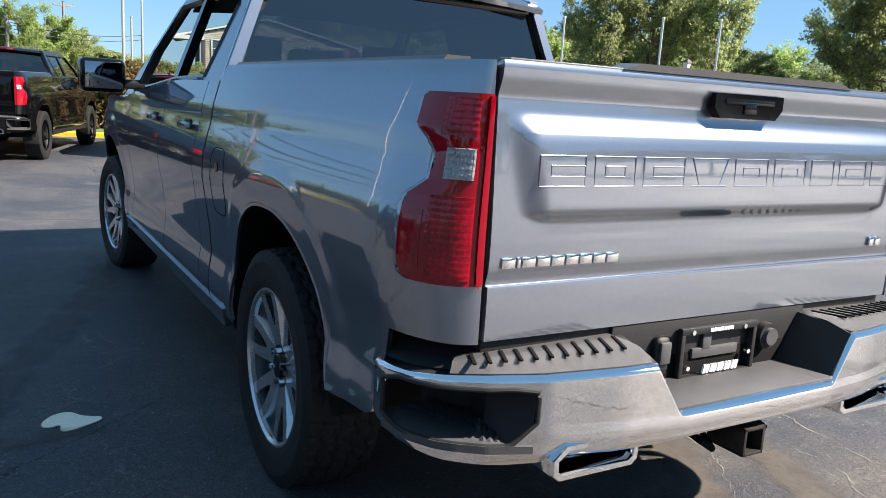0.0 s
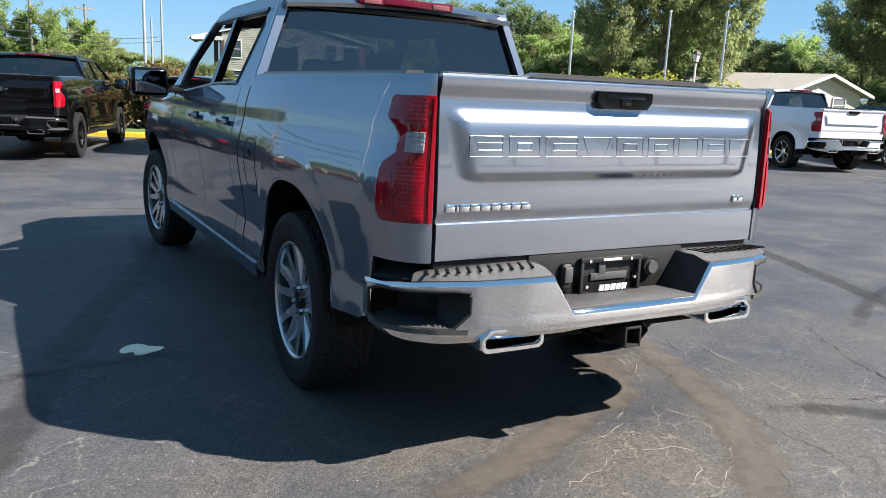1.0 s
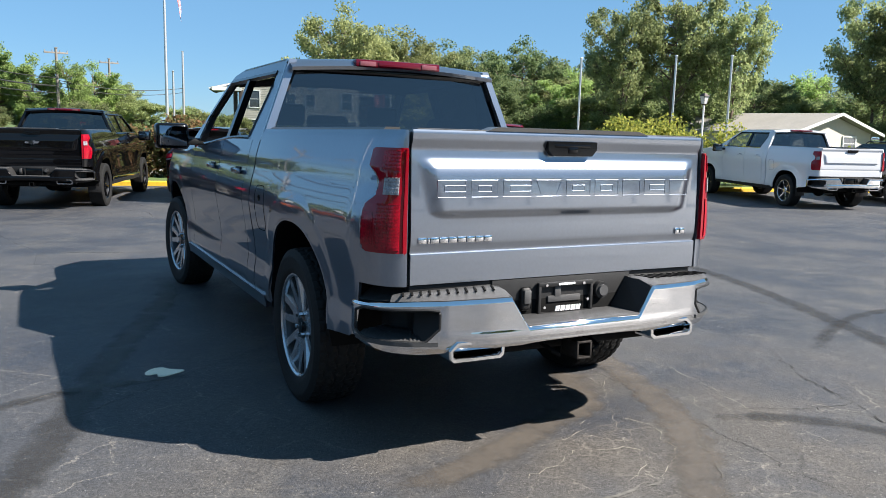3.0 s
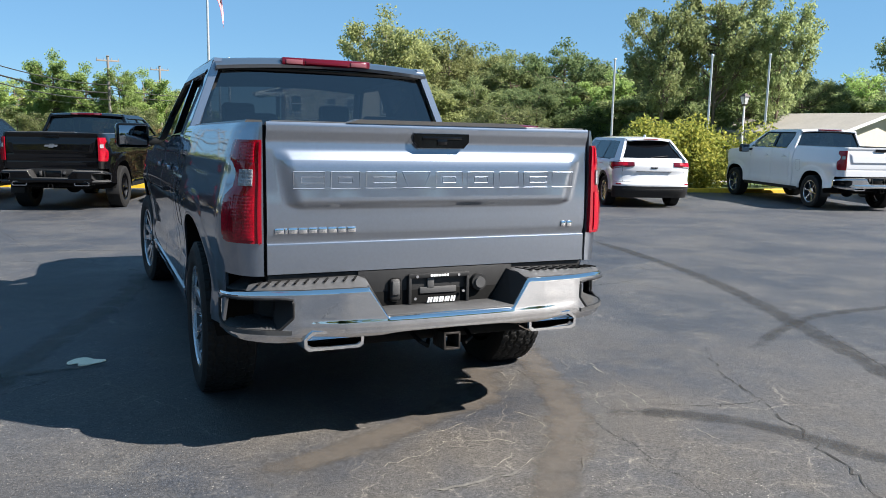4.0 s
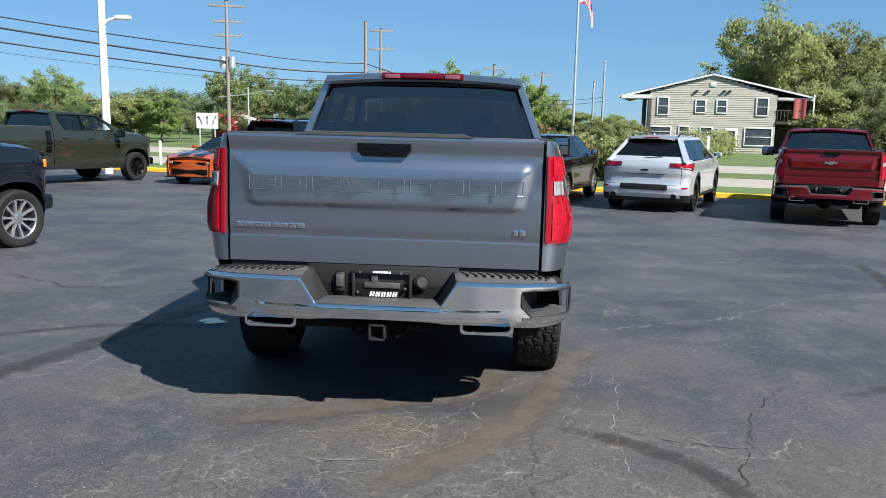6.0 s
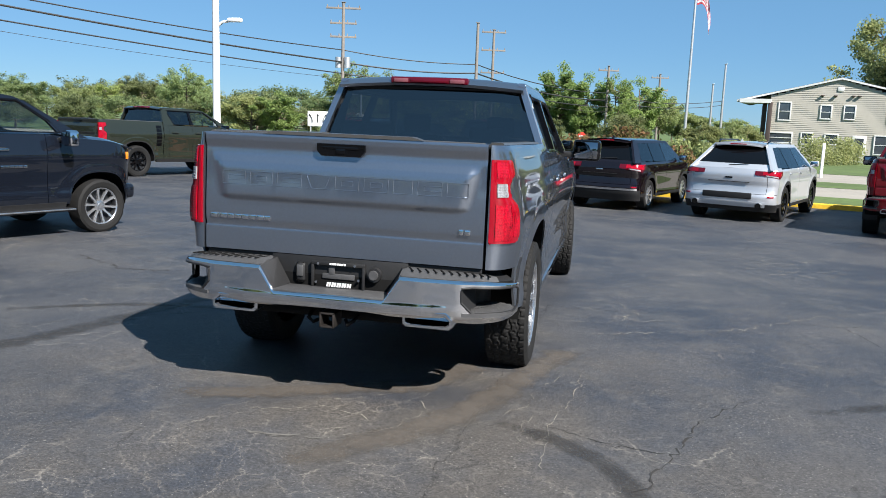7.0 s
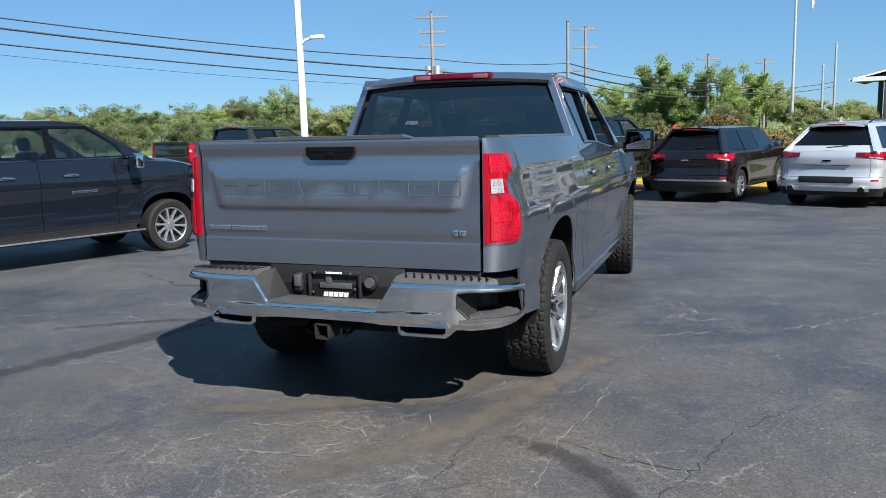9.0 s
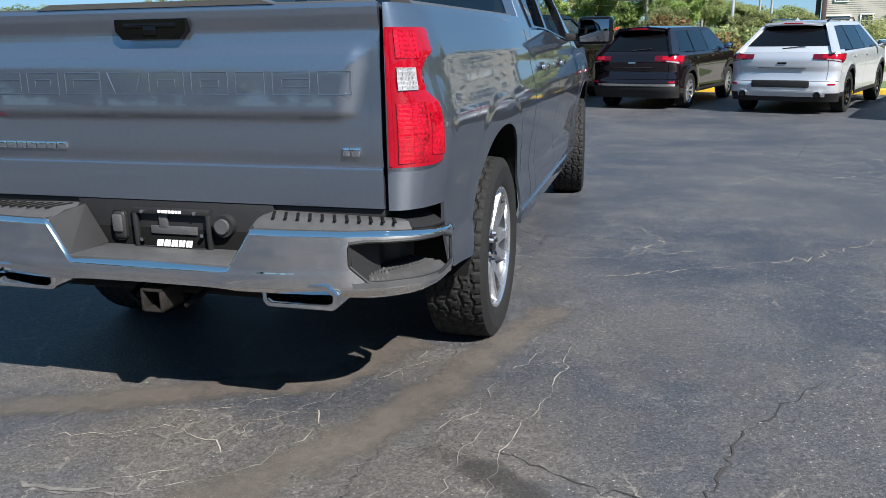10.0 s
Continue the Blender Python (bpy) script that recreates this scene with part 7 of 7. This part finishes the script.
def leaves_mesh(name, centres, count, size, seed, mat, corners=4):
    """Many small leaves in clumps (x, y, z, radius, flat)."""
    rng = np.random.default_rng(seed)
    c = np.array(centres)
    w = c[:, 3] ** 2
    pick = rng.choice(len(c), count, p=w / w.sum())
    d = rng.normal(size=(count, 3))
    d /= np.linalg.norm(d, axis=1)[:, None]
    rad = rng.random(count) ** 0.6 * 1.18
    p = c[pick, :3] + d * (rad * c[pick, 3])[:, None] * np.stack([np.ones(count), np.ones(count), c[pick, 4]], 1)
    a = rng.normal(size=(count, 3)) + 0.35 * d + np.array([0, 0, 0.35])
    a /= np.linalg.norm(a, axis=1)[:, None]
    r = rng.normal(size=(count, 3))
    s = np.cross(a, r)
    s /= np.linalg.norm(s, axis=1)[:, None]
    t = np.cross(a, s)
    k = (size * (0.6 + 0.8 * rng.random(count)))[:, None]
    v = np.stack([p - s * k * 0.5, p + t * k * 0.35 + a * k * 0.08, p + s * k * 0.5, p - t * k * 0.35 + a * k * 0.08], 1).reshape(-1, 3)
    me = bpy.data.meshes.new(name)
    if corners == 3:
        v = np.stack([p - s * k * 0.5 - t * k * 0.25, p + s * k * 0.5 - t * k * 0.25, p + t * k * 0.62], 1).reshape(-1, 3)
    me.from_pydata(v.tolist(), [], np.arange(count * corners).reshape(-1, corners).tolist())
    me.materials.append(mat)
    return me


def tree_kind(seed, h, spread, trunk_h, count, size, mat, r=0.22, tall=1.0):
    """Meshes of a tree about h high: trunk with limbs, and crown."""
    rnd = random.Random(seed)
    bm = bmesh.new()
    top = Vector((rnd.uniform(-0.4, 0.4), rnd.uniform(-0.4, 0.4), h * 0.8))
    mid = Vector((rnd.uniform(-0.2, 0.2), rnd.uniform(-0.2, 0.2), h * 0.4))
    add_tube(bm, [(0, 0, -0.3), (0, 0, 0.4), mid, top], r, r * 0.25, 9)
    clumps = []
    for i in range(30):
        f = rnd.uniform(0.0, 1.0)
        z0 = trunk_h + (h * 0.75 - trunk_h) * f
        base = Vector((mid.x, mid.y, z0))
        az = rnd.uniform(0, 6.283)
        reach = spread * (0.35 + 0.65 * math.sin(math.pi * min(0.97, 0.18 + 0.72 * f))) * rnd.uniform(0.5, 1.05)
        tip = base + Vector((math.cos(az) * reach, math.sin(az) * reach, rnd.uniform(0.1, 0.25) * h * (1.1 - 0.5 * f)))
        bend = base.lerp(tip, 0.5) + Vector((0, 0, -0.05 * h))
        add_tube(bm, [base, bend, tip], r * 0.35 * (1.1 - 0.5 * f), 0.02, 6)
        clumps.append((tip.x, tip.y, min(tip.z, h - 0.3), spread * rnd.uniform(0.12, 0.22), tall * rnd.uniform(0.6, 0.85)))
        for k in range(7):
            q = bend.lerp(tip, rnd.uniform(-0.2, 1.0))
            a2 = az + rnd.uniform(-1.5, 1.5)
            ln = spread * rnd.uniform(0.10, 0.28)
            e = q + Vector((math.cos(a2) * ln, math.sin(a2) * ln, rnd.uniform(-0.35, 0.75) * ln))
            e.z = min(e.z, h - 0.2)
            add_tube(bm, [q, e], 0.03, 0.008, 4, False)
            cr = spread * rnd.uniform(0.075, 0.165)
            clumps.append((e.x, e.y, e.z, cr, tall * rnd.uniform(0.5, 0.85)))
            if rnd.random() < 0.5:
                w = q.lerp(e, 0.5)
                clumps.append((w.x, w.y, w.z - 0.2 * cr, cr * 0.7, tall * 0.8))
    clumps.append((top.x, top.y, h - spread * 0.2, spread * 0.22, 0.8))
    ob = part("trunk", bm, BARK)
    trunk = ob.data
    bpy.data.objects.remove(ob)
    return trunk, leaves_mesh("crown", clumps, count, size, seed, mat, 3)


KINDS = {
    "broad": tree_kind(11, 11.0, 4.6, 2.6, 24000, 0.185, LEAF),
    "tall": tree_kind(12, 13.0, 4.0, 3.2, 19000, 0.18, LEAF_LIFTED),
    "bright": tree_kind(13, 9.0, 3.6, 1.6, 28000, 0.175, LEAF_BRIGHT),
    "wispy": tree_kind(14, 11.5, 3.6, 3.0, 11000, 0.17, LEAF_BRIGHT),
    "dark": tree_kind(15, 12.0, 4.8, 2.0, 22000, 0.20, LEAF_DEEP),
    "low": tree_kind(16, 6.0, 3.4, 0.7, 24000, 0.16, LEAF),
    "woods": tree_kind(17, 11.0, 5.0, 1.2, 15000, 0.25, LEAF_WOOD, tall=1.8),
    "thicket": tree_kind(18, 8.0, 4.6, 0.8, 15000, 0.20, LEAF_WOOD, tall=1.8),
}
TREE_LABEL = {"broad": "broad green deciduous tree with sunlit leaves", "tall": "tall dark green tree with open crown", "bright": "bright yellow-green leafy tree", "wispy": "thin airy tree with light foliage",
              "dark": "dense dark green tree", "low": "low bushy green tree", "woods": "distant dense green woodland tree", "thicket": "distant bushy green tree"}


def tree(kind, az, d, top, eye=E35, wide=1.0, base_h=None, turn=0):
    """A tree whose top stands at an elevation of top degrees from about the lot's middle."""
    x, y = polar(eye, az, d)
    full = {"broad": 11.0, "tall": 13.0, "bright": 9.0, "wispy": 11.5, "dark": 12.0, "low": 6.0, "woods": 11.0, "thicket": 8.0}[kind]
    h = 1.5 + d * math.tan(radians(top)) - ground_z(x, y)
    s = h / full
    m = pose(x, y, ground_z(x, y), 0, 0, turn or (az * 47) % 360) @ Matrix.Diagonal((s * wide, s * wide, s, 1))
    t = thing("tree", m, TREE_LABEL[kind], "tree", "trees round the lot")
    share("trunk", KINDS[kind][0], t)
    share("crown", KINDS[kind][1], t)


# right-hand woods, seen past the tailgate
for k, az, d, top, wide in (("broad", 19.5, 74, 8.0, 0.9), ("broad", 24.0, 80, 6.4, 0.9), ("dark", 28.5, 78, 5.2, 1.0), ("dark", 32.0, 72, 6.1, 0.95), ("bright", 35.5, 66, 4.0, 1.1), ("dark", 30.3, 66, 3.6, 1.2), ("dark", 26.0, 70, 3.6, 1.2), ("low", 22.5, 68, 3.0, 1.3), ("dark", 35.0, 74, 4.6, 1.1),
                            ("tall", 39.0, 56, 9.4, 0.75), ("tall", 42.5, 58, 10.6, 0.8), ("tall", 46.3, 58, 9.2, 0.75), ("broad", 44.5, 66, 6.5, 0.9), ("dark", 40.5, 64, 5.0, 1.1), ("dark", 47.8, 68, 4.2, 1.1), ("wispy", 51.0, 75, 4.0, 1.0), ("low", 49.5, 72, 2.6, 1.3),
                            ("tall", 54.8, 68, 9.5, 0.8), ("dark", 57.5, 66, 9.0, 0.85), ("dark", 61.5, 66, 8.0, 1.0), ("dark", 55.5, 74, 5.0, 1.1), ("broad", 66.0, 55, 8.0, 1.0), ("low", 38.0, 62, 2.6, 1.3), ("low", 44.0, 60, 2.4, 1.3), ("dark", 37.0, 80, 5.5, 1.0)):
    tree(k, az, d, top * 1.07, E35, wide)
# trees behind the road, seen left of and over the cab
for k, az, d, top, wide in (("broad", -43.0, 95, 1.9, 1.3), ("dark", -40.5, 100, 2.1, 1.3), ("broad", -37.5, 95, 1.9, 1.3), ("wispy", -35.5, 92, 1.9, 1.4), ("dark", -33.5, 95, 2.5, 1.2), ("broad", -30.8, 85, 3.3, 1.0), ("low", -26.5, 66, 1.5, 1.3), ("bright", -24.6, 64, 1.8, 1.3),
                            ("broad", -19.6, 92, 4.1, 0.9), ("broad", -17.0, 95, 3.5, 1.0), ("dark", -14.5, 95, 3.0, 1.1), ("broad", -12.0, 96, 2.9, 1.1), ("wispy", -8.0, 90, 2.8, 1.2), ("bright", -4.6, 85, 4.5, 0.85), ("bright", -2.9, 82, 3.8, 0.9), ("wispy", -0.9, 80, 3.8, 0.9), ("bright", 0.8, 84, 3.6, 0.9), ("broad", 2.2, 88, 2.6, 1.1),
                            ("bright", -6.6, 92, 2.6, 1.2), ("low", -10.0, 90, 1.6, 1.4), ("low", 4.0, 100, 1.2, 1.4), ("broad", -46.5, 100, 2.0, 1.3), ("dark", -50.0, 100, 2.2, 1.3), ("dark", -22.0, 98, 1.6, 1.3), ("low", -28.7, 90, 1.6, 1.4), ("low", 7.0, 110, 0.9, 1.6), ("broad", 21.0, 84, 7.0, 1.1), ("broad", 24.5, 90, 6.2, 1.1), ("dark", 22.5, 78, 3.0, 1.2), ("low", 5.0, 47, 0.7, 0.9), ("low", 6.6, 49, 0.5, 0.9), ("low", 8.0, 50, 0.6, 0.8)):
    tree(k, az, d, top, E70, wide)


# low growth filling the foot of the woods
rnd_u = random.Random(23)
for i in range(20):
    az = -52 + 2.9 * i + rnd_u.uniform(-0.8, 0.8)
    if az > 3.0:
        continue
    tree("thicket", az, 78 + rnd_u.uniform(-5, 8), 0.7 + rnd_u.uniform(-0.4, 0.6), E70, 1.35)

for i in range(16):
    az = 12 + 3.1 * i + rnd_u.uniform(-0.8, 0.8)
    if az < 25:
        continue
    tree("thicket", az, 62 + rnd_u.uniform(-4, 8), 1.3 + rnd_u.uniform(-0.4, 0.6), E35, 1.4)

# far background woods, one ring behind the rest
rnd_t = random.Random(9)
for i in range(60):
    az = -54 + 2.05 * i + rnd_t.uniform(-0.6, 0.6)
    if 5 < az < 14:
        continue
    far = 112 + rnd_t.uniform(-6, 10)
    tree(rnd_t.choice(("woods", "thicket", "thicket", "woods")), az, far, (1.5 if az < 16 else 3.6) + rnd_t.uniform(-0.4, 0.7), E70, 1.5)


# woods on the camera's side of the lot, mirrored in paint, chrome and glass
for i in range(44):
    az = 84 + 4.4 * i + rnd_t.uniform(-1.2, 1.2)
    tree(rnd_t.choice(("woods", "thicket", "dark", "broad")), az, 52 + rnd_t.uniform(-5, 12), 4.5 + rnd_t.uniform(-1.5, 3.0), E70, 1.3)


def hedge(points, width, height, count, mat, seed, label, size=0.13):
    rnd = random.Random(seed)
    cl = []
    for a, b in zip(points, points[1:]):
        k = max(2, int(math.dist(a, b) / 0.55))
        for i in range(k):
            t = (i + rnd.random()) / k
            x, y = a[0] + (b[0] - a[0]) * t, a[1] + (b[1] - a[1]) * t
            h = height * rnd.uniform(0.75, 1.08)
            for z in (0.28, 0.62):
                cl.append((x + rnd.uniform(-.3, .3) * width, y + rnd.uniform(-.3, .3) * width, ground_z(x, y) + h * z + 0.1, h * 0.40 * rnd.uniform(0.8, 1.15), 1.0))
            if rnd.random() < 0.5:
                cl.append((x + rnd.uniform(-.3, .3), y + rnd.uniform(-.3, .3), ground_z(x, y) + h * 0.92, 0.25 * rnd.uniform(0.6, 1.3), 1.2))
    ob = new("hedge", leaves_mesh("hedge", cl, count, size, seed, mat))
    return tagged(ob, label, "hedge", kind="stuff")


def rp(u, v):
    x, y, _ = row(u, v)
    return (x, y)


hedge([rp(7.6, KERB_V + 1.3), rp(10.4, KERB_V + 1.4), rp(12.7, KERB_V + 1.4)], 1.3, 2.05, 26000, LEAF_YELLOW, 5, "yellow-green leafy shrub hedge behind the kerb", 0.105)
hedge([rp(20.0, KERB_V + 6.5), rp(30, KERB_V + 7.0)], 1.2, 1.1, 12000, LEAF_YELLOW, 6, "low green shrubs in front of the ranch house")
hedge([rp(-9.5, KERB_V + 2.3), rp(-4.0, KERB_V + 2.6)], 1.4, 1.6, 18000, LEAF_RUST, 7, "rust and green shrub hedge behind parked cars")
hedge([rp(-4.2, KERB_V + 3.7), rp(-2.2, KERB_V + 3.7)], 1.6, 1.75, 11000, LEAF, 9, "rounded green shrub behind parked cars", 0.10)
hedge([(12.6, 48.0), (16.3, 51.8)], 1.5, 1.7, 9000, LEAF_LIFTED, 8, "low rounded green shrubs on the lawn", 0.11)
p = thing("marker_post", Matrix.Translation((9.85, 32.9, ground_z(9.85, 32.9))), "slim white marker post on the grass verge", "post")
part("shaft", box((0, 0, 0.75), (0.11, 0.11, 1.55), 0.01), POLE_WHITE, p)
